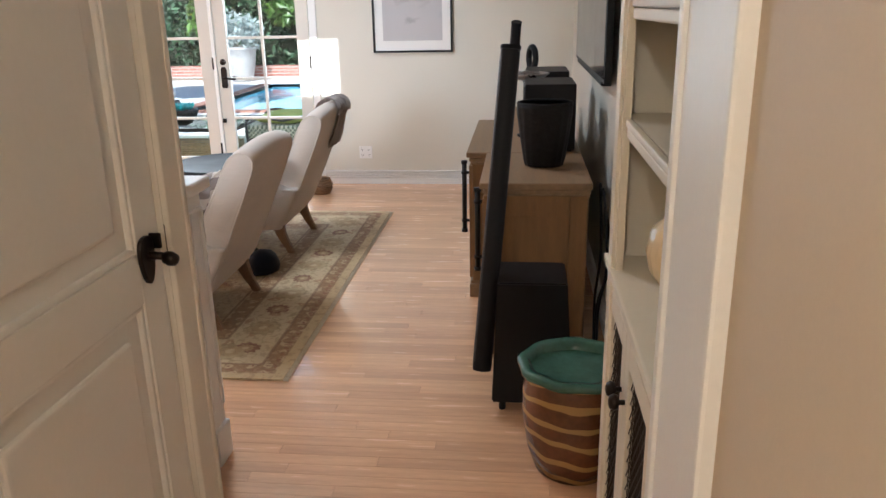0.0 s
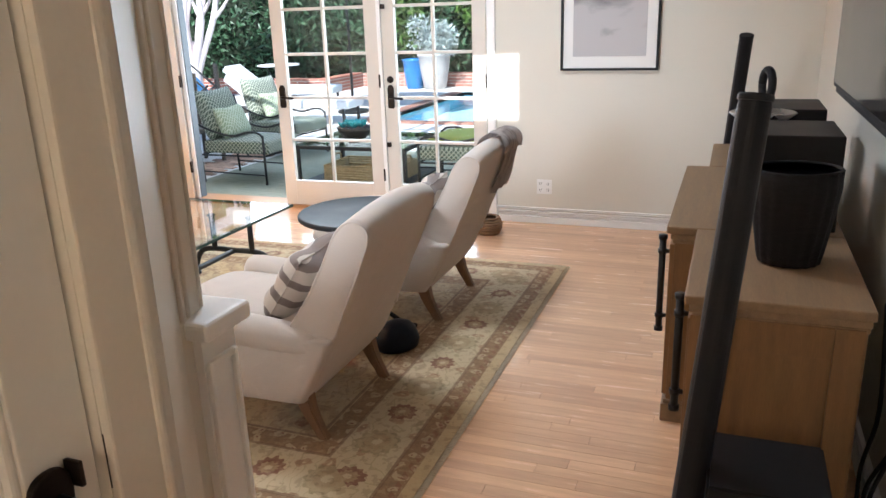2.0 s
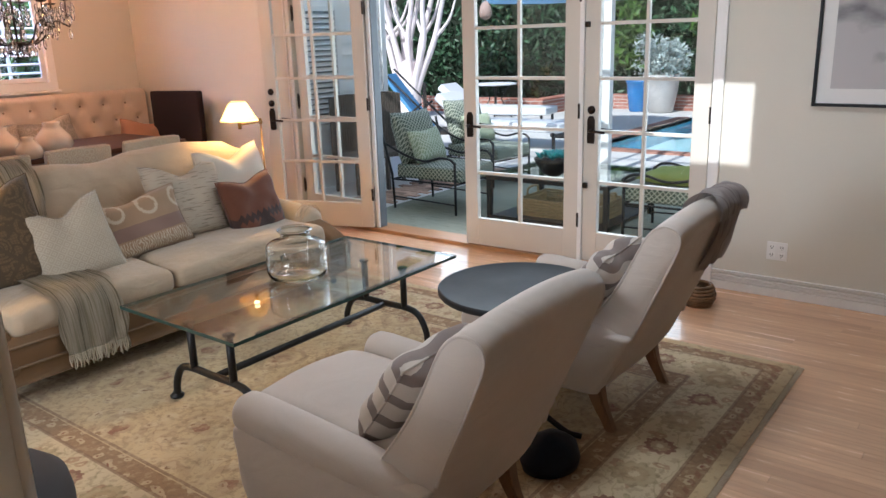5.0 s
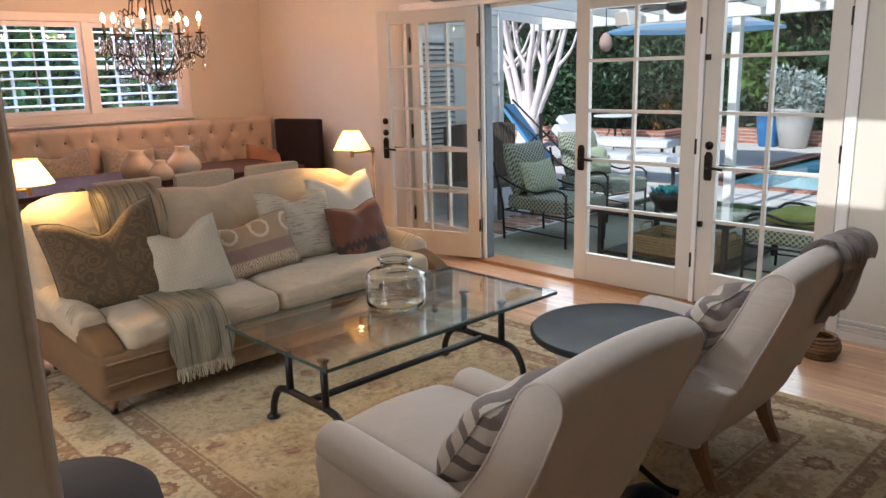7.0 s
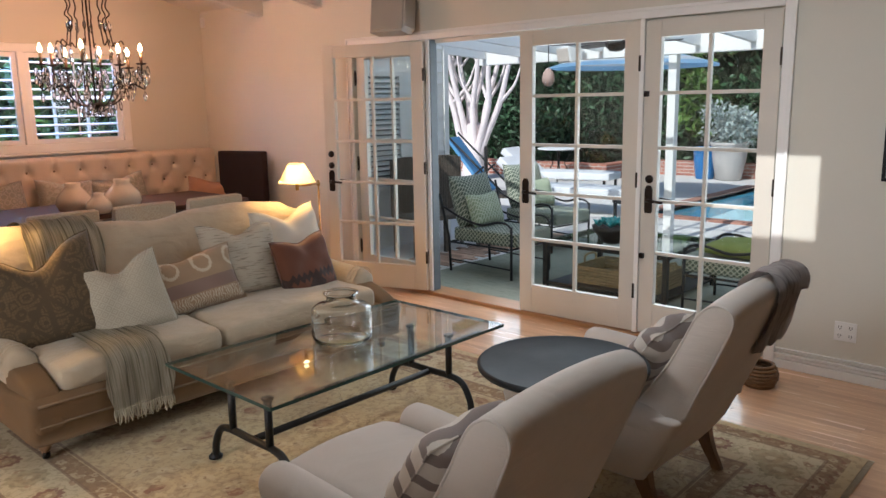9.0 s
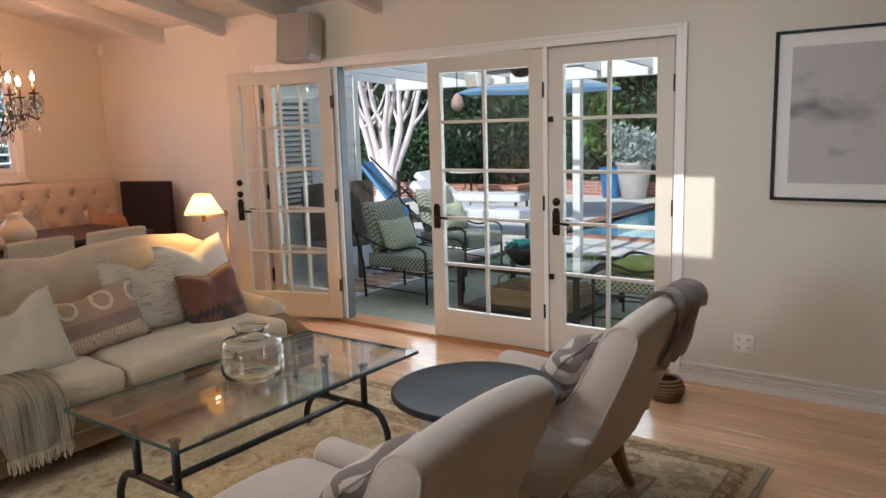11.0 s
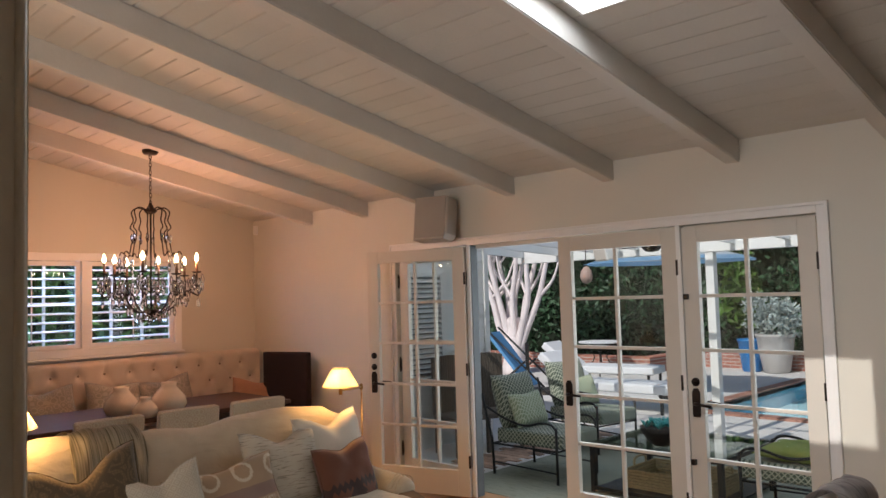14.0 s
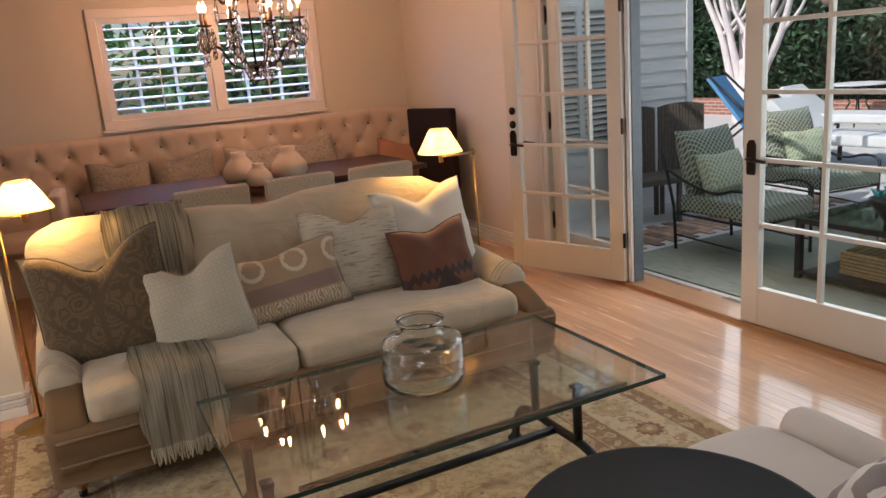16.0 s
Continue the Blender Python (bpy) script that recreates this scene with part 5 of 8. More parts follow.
# ---- armchairs ----
def armchair(m, label):
    """Faces -x; width along y from 0 to 0.81."""
    ch = thing("armchair", label, "armchair", m, "pair of armchairs")
    W_, B0 = 0.81, 0.095
    prof = smooth_outline([(0.655, 0.20), (0.745, 0.36), (0.835, 0.56), (0.91, 0.75), (0.938, 0.835), (0.922, 0.88), (0.87, 0.893), (0.815, 0.85), (0.75, 0.72), (0.66, 0.56), (0.575, 0.42), (0.53, 0.26)], 5)

    def arch(u, x, y, z):
        k = max(0, (z - 0.45) / 0.48)
        d = abs(2 * u - 1)
        return (x + 0.016 * (1 - d * d) * (x > 0.0), y, z + 0.035 * k * (1 - d * d) - 0.018 * k)

    back = part("backrest", sweep(prof, B0, W_ - B0, 0.022, 18, arch), M_GREY, ch, smooth=True)
    cx_, cz_ = 0.76, 0.58
    for s, y in ((0, B0 + 0.004), (1, W_ - B0 - 0.004)):
        line = []
        for x, z in prof:
            if z < 0.43:
                continue
            d = math.hypot(x - cx_, z - cz_)
            q = (d - 0.007) / d
            line.append(arch(s, cx_ + (x - cx_) * q, y, cz_ + (z - cz_) * q))
        part("seam", tube(line, 0.0048, 6), M_GREY, back, "raised linen seam", True)
    body = smooth_outline([(0.02, 0.165), (0.0, 0.30), (0.02, 0.40), (0.35, 0.42), (0.66, 0.43), (0.765, 0.43), (0.755, 0.385), (0.70, 0.275), (0.645, 0.185), (0.58, 0.16), (0.10, 0.155)], 4)
    part("base", sweep(body, B0 - 0.035, W_ - B0 + 0.035, 0.03, 10), M_GREY, ch, smooth=True)
    part("seat_cushion", sweep(smooth_outline([(-0.02, 0.36), (-0.035, 0.42), (0.02, 0.452), (0.30, 0.455), (0.60, 0.43), (0.62, 0.37)], 4), 0.175, W_ - 0.175, 0.04, 10, lambda u, x, y, z: (x, y, z + 0.02 * math.sin(math.pi * u) * (z > 0.40))), M_GREY, ch, smooth=True)
    for yc in (0.108, W_ - 0.108):
        rings = []
        for x, k, dz in ((0.012, 0.45, -0.006), (0.022, 0.80, -0.002), (0.045, 0.97, 0), (0.09, 1.0, 0), (0.25, 1.0, -0.008), (0.5, 0.97, -0.022), (0.64, 0.86, -0.034), (0.72, 0.62, -0.048), (0.75, 0.35, -0.06)):
            rings.append([(x, yc + 0.066 * k * math.cos(a) * (1 if math.sin(a) > -0.3 else 0.84), 0.437 + dz + (0.068 * k * math.sin(a) if math.sin(a) > 0 else 0.085 * k * math.sin(a))) for a in [2 * math.pi * q / 24 for q in range(24)]])
        part("armrest", loft(rings), M_GREY, ch, "rolled linen armrest", True)
    for x, y in ((0.075, 0.125), (0.075, W_ - 0.125)):
        part("front_leg", lathe([(0.014, 0.0), (0.02, 0.004), (0.019, 0.03), (0.024, 0.075), (0.034, 0.105), (0.036, 0.118), (0.028, 0.126), (0.032, 0.135), (0.034, 0.165)], 20), M_LEG, ch, "turned wooden leg", True, m=pose(x, y, 0))
    for y in (0.135, W_ - 0.135):
        rings = []
        for z, w, q in ((0.215, 0.036, -0.012), (0.17, 0.033, -0.006), (0.12, 0.029, 0.008), (0.07, 0.025, 0.03), (0.03, 0.0225, 0.052), (0.0, 0.022, 0.066)):
            rings.append([(0.615 + q + sx * w, y + sy * w * 0.85, z) for sx, sy in ((-1, -1), (1, -1), (1, 1), (-1, 1))])
        bm = loft(rings)
        bmesh.ops.bevel(bm, geom=[e for e in bm.edges if abs(e.verts[0].co.z - e.verts[1].co.z) > 0.02], offset=0.006, segments=2, affect="EDGES")
        part("leg", bm, M_LEG, ch, "curved tapering wooden leg")
    return ch


CH = 0.012
a1 = armchair(pose(-1.945, 5.487, CH), "grey-beige linen armchair with a rounded leaning back")
a2 = copy_thing(a1, pose(-1.945, 6.705, CH))
a2["label"] = "grey-beige linen armchair with a blanket over its back"
M_STRIPE = pattern("cream_brown_stripe", (0.56, 0.50, 0.43), (0.16, 0.12, 0.105), "stripe_z", 24)
for y, tw in ((5.86, 6), (7.08, 4)):
    cushion("cream and brown striped pillow on the armchair", 0.42, 0.31, 0.15, M_STRIPE, pose(-1.43, y, 0.575, 0, 0, -90 + tw) @ pose(0, 0, 0, -34, 0, 0), 0.05, y, "armchair pillows")
M_THROW2 = woven("grey_stripe_wool", ((0.42, 0.37, 0.35), (0.64, 0.59, 0.56), (0.52, 0.47, 0.445)), (3, 55, 3))
bm_path = [(-1.21, 0.70), (-1.135, 0.84), (-1.085, 0.925), (-1.02, 0.935), (-0.978, 0.885), (-0.99, 0.80), (-1.025, 0.70), (-1.055, 0.62)]
throw("throw_blanket", "grey-brown striped wool blanket over the armchair's back", bm_path, 7.13, 7.43, M_THROW2, n=14, curl=0.01)
# black bag on the rug
bag = thing("black_bag", "soft black rounded bag on the rug", "bag", pose(-1.335, 6.475, 0.012) @ Matrix.Diagonal((0.66, 0.78, 0.64, 1)))
part("body", lathe([(0.10, 0.0), (0.145, 0.01), (0.155, 0.06), (0.135, 0.13), (0.09, 0.18), (0.03, 0.205), (0.008, 0.208)], 28, lambda a, z: 1 + 0.06 * math.sin(5 * a + 20 * z) * z / 0.2 + 0.04 * math.sin(2 * a)), mat("black_nylon", (0.008, 0.011, 0.019), 0.5, spec=0.15, vary=0.3, scale=12, bump=0.4, grain=40), bag, smooth=True)
# wicker ball by the north wall
wb = thing("wicker_basket", "small brown wicker basket on the oak floor", "basket", pose(-1.50, 8.50, 0.0))
bm = bmesh.new()
for k in range(7):
    z = 0.012 + 0.018 * k
    r = 0.075 + 0.02 * math.sin(math.pi * k / 6)
    tube([(r * math.cos(a) * (1 + 0.02 * math.sin(9 * a + k * math.pi)), r * math.sin(a) * (1 + 0.02 * math.sin(9 * a + k * math.pi)), z) for a in [2 * math.pi * q / 36 for q in range(37)]], 0.010, 6, bm)
M_WICKER = mat("brown_wicker", (0.20, 0.115, 0.055), 0.6, vary=0.35, scale=30, bump=0.4, grain=120)
part("weave", bm, M_WICKER, wb, smooth=True)
part("base", lathe([(0.0, 0.0), (0.07, 0.001), (0.07, 0.008), (0.0, 0.009)], 20), M_WICKER, wb)

# ---- floor lamps ----
M_SHADE = bpy.data.materials.new("lamp_shade_card")
M_SHADE.use_nodes = True
n, l = nodes_of(M_SHADE)
tr, df, mx = n.new("ShaderNodeBsdfTranslucent"), n["Principled BSDF"], n.new("ShaderNodeMixShader")
df.inputs["Base Color"].default_value, df.inputs["Roughness"].default_value = (0.85, 0.74, 0.55, 1), 0.8
tr.inputs[0].default_value = (0.90, 0.72, 0.46, 1)
nz = n.new("ShaderNodeTexNoise")
nz.inputs["Scale"].default_value = 90
bp = n.new("ShaderNodeBump")
bp.inputs["Strength"].default_value = 0.1
l.new(nz.outputs[0], bp.inputs["Height"])
l.new(bp.outputs[0], df.inputs["Normal"])
mx.inputs[0].default_value = 0.55
l.new(df.outputs[0], mx.inputs[1])
l.new(tr.outputs[0], mx.inputs[2])
l.new(mx.outputs[0], n["Material Output"].inputs[0])
M_BULB = glow("lamp_bulb", (1.0, 0.72, 0.38), 30)


def floor_lamp(x, y, px, py):
    """Shade centre at x, y; pole at px, py."""
    fl = thing("floor_lamp", "brass swing-arm floor lamp with a lit cone shade", "lamp", pose(px, py, 0.0), "pair of floor lamps")
    dx, dy = x - px, y - py
    part("pole", tube([(0, 0, 0.02), (0, 0, 1.04)], 0.0065, 10), M_BRASS, fl, smooth=True)
    part("base", lathe([(0.0, 0.0), (0.12, 0.0), (0.12, 0.012), (0.05, 0.02), (0.014, 0.04), (0.009, 0.05)], 28), M_BRASS, fl, smooth=True)
    part("arm", tube([(0, 0, 1.02), (dx * 0.5 + 0.03, dy * 0.5, 1.025), (dx, dy, 1.03)], 0.006, 8), M_BRASS, fl, smooth=True)
    part("joint", lathe([(0.0, 0), (0.013, 0.003), (0.015, 0.02), (0.010, 0.04), (0.0, 0.045)], 14), M_BRASS, fl, smooth=True, m=pose(0, 0, 1.0))
    part("lamp_holder", tube([(dx, dy, 1.0), (dx, dy, 1.075)], 0.013, 10), M_BRASS, fl, smooth=True)
    bm = bmesh.new()
    seg, prof = 40, [(0.125, 1.055), (0.118, 1.068), (0.062, 1.168), (0.05, 1.185)]
    rings = [[bm.verts.new((dx + r * math.cos(2 * math.pi * i / seg), dy + r * math.sin(2 * math.pi * i / seg), z)) for i in range(seg)] for r, z in prof]
    for a, b2 in zip(rings, rings[1:]):
        for i in range(seg):
            bm.faces.new((a[i], a[(i + 1) % seg], b2[(i + 1) % seg], b2[i]))
    bmesh.ops.solidify(bm, geom=list(bm.faces), thickness=0.0015)
    part("shade", bm, M_SHADE, fl, "cream card cone shade, lit", True)
    part("bulb", lathe([(0.0, 1.075), (0.012, 1.08), (0.02, 1.10), (0.018, 1.12), (0.0, 1.132)], 14), M_BULB, fl, "glowing bulb", True, m=pose(dx, dy, 0)).visible_shadow = False
    return fl


floor_lamp(-4.315, 7.535, -4.42, 7.80)
floor_lamp(-4.315, 5.487, -4.45, 5.37)

cord = thing("lamp_cord", "thin black lamp cord lying on the oak floor", "cable")
part("cord", tube(arc([(-4.45, 5.36, 0.008), (-4.36, 5.24, 0.005), (-4.30, 5.12, 0.005), (-4.42, 4.98, 0.005), (-4.62, 4.90, 0.005)], 6), 0.004, 6), M_BLACK, cord, smooth=True)
part("foot_switch", boxes((-4.335, -4.285, 5.10, 5.17, 0.0005, 0.022), bevel=0.006), M_BLACK, cord, "small black foot switch")

# ---- console, loudspeakers and screen on the east side ----
def sideboard_section(parent, x0, y0, y1, handle_y=None, top=0.785):
    """One section of the breakfront sideboard, its front at x0."""
    part("carcass", boxes((x0 + 0.03, 0.468, y0 + 0.012, y1 - 0.012, 0.075, top - 0.06), bevel=0.004), M_OAKV, parent)
    part("top", boxes((x0, 0.482, y0, y1, top - 0.028, top), bevel=0.006), M_OAK, parent, "pale limed oak top")
    part("cornice", boxes((x0 + 0.014, 0.475, y0 + 0.006, y1 - 0.006, top - 0.05, top - 0.0285), bevel=0.006), M_OAK, parent)
    part("cornice", boxes((x0 + 0.022, 0.472, y0 + 0.010, y1 - 0.010, top - 0.066, top - 0.0505), bevel=0.006), M_OAK, parent)
    part("plinth", boxes((x0 + 0.012, 0.475, y0 + 0.004, y1 - 0.004, 0.0, 0.075), (x0 + 0.02, 0.47, y0 + 0.008, y1 - 0.008, 0.0755, 0.095), bevel=0.006), M_OAK, parent)
    d = part("door", boxes((x0 + 0.012, x0 + 0.031, y0 + 0.03, y0 + 0.10, 0.105, top - 0.075), (x0 + 0.012, x0 + 0.031, y1 - 0.10, y1 - 0.03, 0.105, top - 0.075),
                           (x0 + 0.012, x0 + 0.031, y0 + 0.10, y1 - 0.10, 0.105, 0.175), (x0 + 0.012, x0 + 0.031, y0 + 0.10, y1 - 0.10, top - 0.145, top - 0.075), bevel=0.004), M_OAKV, parent)
    if handle_y is not None:
        x = x0 - 0.018
        bm = tube([(x, handle_y, 0.345), (x, handle_y, 0.715)], 0.0125, 10)
        for z in (0.345, 0.40, 0.66, 0.715):
            tube([(x, handle_y, z - 0.008), (x, handle_y, z + 0.008)], 0.017, 10, bm)
        for z in (0.40, 0.66):
            tube([(x, handle_y, z), (x0 + 0.014, handle_y, z)], 0.008, 8, bm)
        part("handle", bm, M_IRON, d, "long black iron bar handle", True)


con = thing("sideboard", "limed oak breakfront sideboard with iron bar handles", "sideboard")
sideboard_section(con, 0.012, 5.445, 6.137, 5.63)
sideboard_section(con, -0.092, 6.142, 7.30, 6.25)
sideboard_section(con, 0.012, 7.305, 7.98, 7.5)
for y0, y1 in ((5.453, 5.458),):
    part("end_panel", boxes((0.03, 0.10, y0 - 0.006, y1, 0.10, 0.73), (0.39, 0.462, y0 - 0.006, y1, 0.10, 0.73), (0.10, 0.39, y0 - 0.006, y1, 0.10, 0.20), (0.10, 0.39, y0 - 0.006, y1, 0.64, 0.73), bevel=0.003), M_OAKV, con)
M_PERF = mat("perforated_grille", (0.05, 0.05, 0.053), 0.4, 0.7, vary=0.1, bump=0.8, grain=420)
M_SATIN = mat("satin_black", (0.010, 0.010, 0.012), 0.45, vary=0.15, scale=6, bump=0.03, spec=0.18)


def tower(base, top, box_at=None):
    """A slim leaning loudspeaker column on a low black cabinet."""
    t = thing("tower_speaker", "slim black leaning column loudspeaker on a low cabinet", "loudspeaker", group="pair of loudspeakers")
    b, e = Vector(base), Vector(top)
    d = (e - b).normalized()
    side = Vector((1, 0, 0))
    side = (side - d * side.dot(d)).normalized()
    fwd = d.cross(side)
    rings = []
    for k in (0.0, 0.01, 0.99, 1.0):
        w = 0.96 if k in (0.0, 1.0) else 1.0
        p = b.lerp(e, k)
        rings.append([p + w * (0.036 * math.cos(a) * side + 0.030 * math.sin(a) * fwd) for a in [2 * math.pi * q / 28 for q in range(28)]])
    part("column", loft(rings), M_SATIN, t, smooth=False)
    rings = []
    for k in (0.03, 0.985):
        p = b.lerp(e, k)
        outer = [p + 1.03 * (0.036 * math.cos(a) * side + 0.030 * math.sin(a) * fwd) for a in [math.pi * (0.72 + 0.5 * q / 8) for q in range(9)]]
        rings.append(outer + [q2 + 0.004 * side for q2 in outer[::-1]])
    part("grille", loft(rings), M_PERF, t, "perforated metal grille")
    part("cap", loft([[e + d * h + r * (0.038 * math.cos(a) * side + 0.032 * math.sin(a) * fwd) for a in [2 * math.pi * q / 28 for q in range(28)]] for h, r in ((0.0005, 1), (0.012, 1), (0.016, 0.94))]), M_SATIN, t)
    x0, x1, y0, y1, z1 = box_at
    bm = loft([[(x0 - 0.02, y0 - 0.02, 0.045), (x1 + 0.03, y0 - 0.02, 0.045), (x1 + 0.03, y1, 0.045), (x0 - 0.02, y1, 0.045)], [(x0, y0, z1), (x1, y0, z1), (x1, y1, z1), (x0, y1, z1)]])
    bmesh.ops.bevel(bm, geom=list(bm.edges), offset=0.006, segments=2, affect="EDGES")
    part("cabinet", bm, M_BLACK, t, "low tapered black cabinet")
    for x in (x0 + 0.02, x1 - 0.02):
        for y in (y0 + 0.02, y1 - 0.03):
            part("foot", lathe([(0.012, 0.0), (0.014, 0.004), (0.012, 0.05)], 12), M_BLACK, t, m=pose(x, y, 0.0))
    return t


tower((0.045, 4.975, 0.16), (0.142, 5.20, 1.338), (0.105, 0.36, 4.95, 5.20, 0.525))
tower((0.06, 8.42, 0.16), (0.14, 7.97, 1.365), (0.12, 0.36, 8.25, 8.56, 0.525))

vase = thing("ribbed_vase", "matte black carved ribbed vase on the sideboard", "vase", pose(0.29, 5.83, 0.7855))
M_CARVED = mat("charred_black", (0.010, 0.009, 0.009), 0.6, spec=0.15, vary=0.3, scale=20, bump=0.9, grain=70, stretch=(1, 1, 4))
seg = 72
prof = [(0.07, 0), (0.088, 0.004), (0.094, 0.03), (0.108, 0.13), (0.120, 0.24), (0.121, 0.285), (0.116, 0.289), (0.108, 0.282), (0.105, 0.22), (0.085, 0.03), (0.02, 0.022)]
part("body", lathe(prof, seg, lambda a, z: 1 + 0.026 * math.sin(17 * a + 45 * z) + 0.05 * math.sin(2 * a + 1) * z / 0.3), M_CARVED, vase, smooth=True)
part("rim", lathe([(0.109, 0.286), (0.113, 0.291), (0.119, 0.290), (0.120, 0.286)], seg, lambda a, z: 1 + 0.05 * math.sin(2 * a + 1) * z / 0.3), M_CARVED, vase, smooth=True)
cs = thing("center_speaker", "black boxy loudspeaker on the sideboard", "loudspeaker", pose(0.325, 6.33, 0.7855))
part("cabinet", boxes((-0.125, 0.125, -0.19, 0.19, 0.012, 0.335), bevel=0.006), M_SATIN, cs)
part("grille", boxes((-0.131, -0.124, -0.18, 0.18, 0.022, 0.325), bevel=0.004), M_PERF, cs, "dark cloth grille")
for x in (-0.1, 0.1):
    part("foot", boxes((x - 0.012, x + 0.012, -0.16, 0.16, 0, 0.014)), M_BLACK, cs)
rb = thing("speaker_box", "second black box loudspeaker behind the first", "loudspeaker", pose(0.33, 6.95, 0.7855))
part("cabinet", boxes((-0.12, 0.12, -0.19, 0.19, 0.0, 0.345), bevel=0.006), M_SATIN, rb)
part("grille", boxes((-0.126, -0.119, -0.18, 0.18, 0.012, 0.335), bevel=0.004), M_PERF, rb)
dish = thing("metal_dish", "pale metal dish on a black loudspeaker", "dish", pose(0.21, 6.65, 0.7855))
part("foot", lathe([(0.05, 0), (0.05, 0.012), (0.02, 0.02), (0.018, 0.30), (0.03, 0.31)], 20), M_SATIN, dish, smooth=True)
part("bowl", lathe([(0.02, 0.308), (0.09, 0.318), (0.125, 0.345), (0.12, 0.349), (0.085, 0.326), (0.01, 0.318)], 36), mat("brushed_metal", (0.42, 0.42, 0.43), 0.28, 0.9, vary=0.1), dish, smooth=True)
ring = thing("ring_sculpture", "small black upright ring ornament", "ornament", pose(0.25, 7.55, 0.7855, 0, 0, 25))
part("ring", tube([(0, 0.05 * math.cos(a), 0.37 + 0.07 * math.sin(a)) for a in [2 * math.pi * k / 32 for k in range(33)]], 0.02, 10), M_SATIN, ring, smooth=True)
part("stand", tube([(0, 0, 0.01), (0, 0, 0.31)], 0.014, 10), M_SATIN, ring, smooth=True)
part("base", lathe([(0.0, 0), (0.06, 0.0), (0.06, 0.014), (0.0, 0.018)], 24), M_SATIN, ring)
tv = thing("television", "large dark wall-mounted flat screen, switched off", "television")
part("bezel", boxes((0.528, 0.560, 5.65, 7.40, 1.165, 2.13), bevel=0.006), M_BLACK, tv)
m = mat("screen_glass", (0.018, 0.018, 0.02), 0.12, vary=0.02, bump=0.0)
part("screen", boxes((0.5255, 0.529, 5.665, 7.385, 1.185, 2.117)), m, tv, "glossy dark screen")
part("mount", boxes((0.560, 0.602, 6.2, 6.9, 1.4, 1.9)), M_BLACK, tv)
part("speaker_strip", boxes((0.530, 0.575, 5.78, 7.31, 1.145, 1.166), bevel=0.004), M_SATIN, tv)
cb = thing("power_cables", "black cables hanging behind the sideboard", "cable")
for k, (y, q) in enumerate(((5.46, 0.0), (5.52, 0.02), (5.62, -0.01))):
    part("cable", tube(arc([(0.53, y, 0.75), (0.55 + q, y - 0.05, 0.45), (0.53, y + 0.03, 0.2), (0.52, y - 0.1, 0.012), (0.50 + q, y - 0.3, 0.008)], 6), 0.006, 6), M_BLACK, cb, smooth=True)

# ---- glazed pot by the sideboard, and things on the shelves ----
pot = thing("ceramic_planter", "brown glazed planter with yellow brushwork and green inside", "planter", pose(0.372, 4.61, 0.0))
m = mat("brown_glaze", (0.125, 0.048, 0.02), 0.22, vary=0.35, scale=10, bump=0.15, grain=50)
n, l = nodes_of(m)
b = n["Principled BSDF"]
old = b.inputs["Base Color"].links[0].from_socket
co, wv = n.new("ShaderNodeTexCoord"), n.new("ShaderNodeTexWave")
wv.bands_direction = "Z"
wv.inputs["Scale"].default_value, wv.inputs["Distortion"].default_value, wv.inputs["Detail Scale"].default_value = 5.0, 5.5, 0.8
l.new(co.outputs["Object"], wv.inputs["Vector"])
th = mnode("GREATER_THAN", wv.outputs["Fac"], 0.80)
l.new(blend(mnode("MULTIPLY", th, 0.85), old, (0.42, 0.24, 0.08)), b.inputs["Base Color"])
lip = lambda a, z: 1 + (0.025 * math.sin(9 * a) if z > 0.36 else 0)
part("body", lathe([(0.11, 0.0), (0.13, 0.004), (0.155, 0.08), (0.172, 0.2), (0.172, 0.29), (0.160, 0.345), (0.165, 0.362)], 48, lambda a, z: 1 + 0.012 * math.sin(3 * a), closed=False), m, pot, smooth=True)
m2 = mat("green_glaze", (0.045, 0.115, 0.085), 0.2, vary=0.3, scale=10, bump=0.1)
part("rim", lathe([(0.166, 0.355), (0.188, 0.365), (0.190, 0.382), (0.178, 0.39), (0.150, 0.385), (0.146, 0.34), (0.14, 0.2), (0.10, 0.03), (0.01, 0.028)], 54, lip), m2, pot, "wavy green glazed rim and inside", True)
gv = thing("amber_vase", "amber glass vase on the upper shelf", "vase", pose(0.57, 3.72, 1.237))
part("body", lathe([(0.05, 0), (0.062, 0.004), (0.075, 0.05), (0.082, 0.14), (0.076, 0.2), (0.08, 0.215), (0.075, 0.216), (0.07, 0.2), (0.076, 0.14), (0.068, 0.05), (0.02, 0.012)], 40, lambda a, z: 1 + 0.012 * math.sin(12 * a)), glass("amber_glass", (0.62, 0.33, 0.05), 0.08), gv, smooth=True)
M_SHELLGLAZE = mat("ivory_ribbed_glass", (0.70, 0.55, 0.34), 0.2, vary=0.1, scale=8, bump=0.1)
for y, x, s in ((3.98, 0.56, 1.0), (3.79, 0.58, 1.0)):
    bv = thing("ball_vase", "round ribbed ivory vase on the cabinet counter", "vase", pose(x, y, 0.869), "ball vases")
    part("body", lathe([(0.03 * s, 0), (0.055, 0.008), (0.085, 0.05), (0.095, 0.095), (0.085, 0.145), (0.05, 0.178), (0.03, 0.186), (0.026, 0.182), (0.026, 0.17), (0.008, 0.165)], 72, lambda a, z: 1 + 0.014 * math.sin(24 * a)), M_SHELLGLAZE, bv, smooth=True)
sh = thing("shell_dish", "small white shell-shaped dish on the counter", "dish", pose(0.50, 3.62, 0.869))
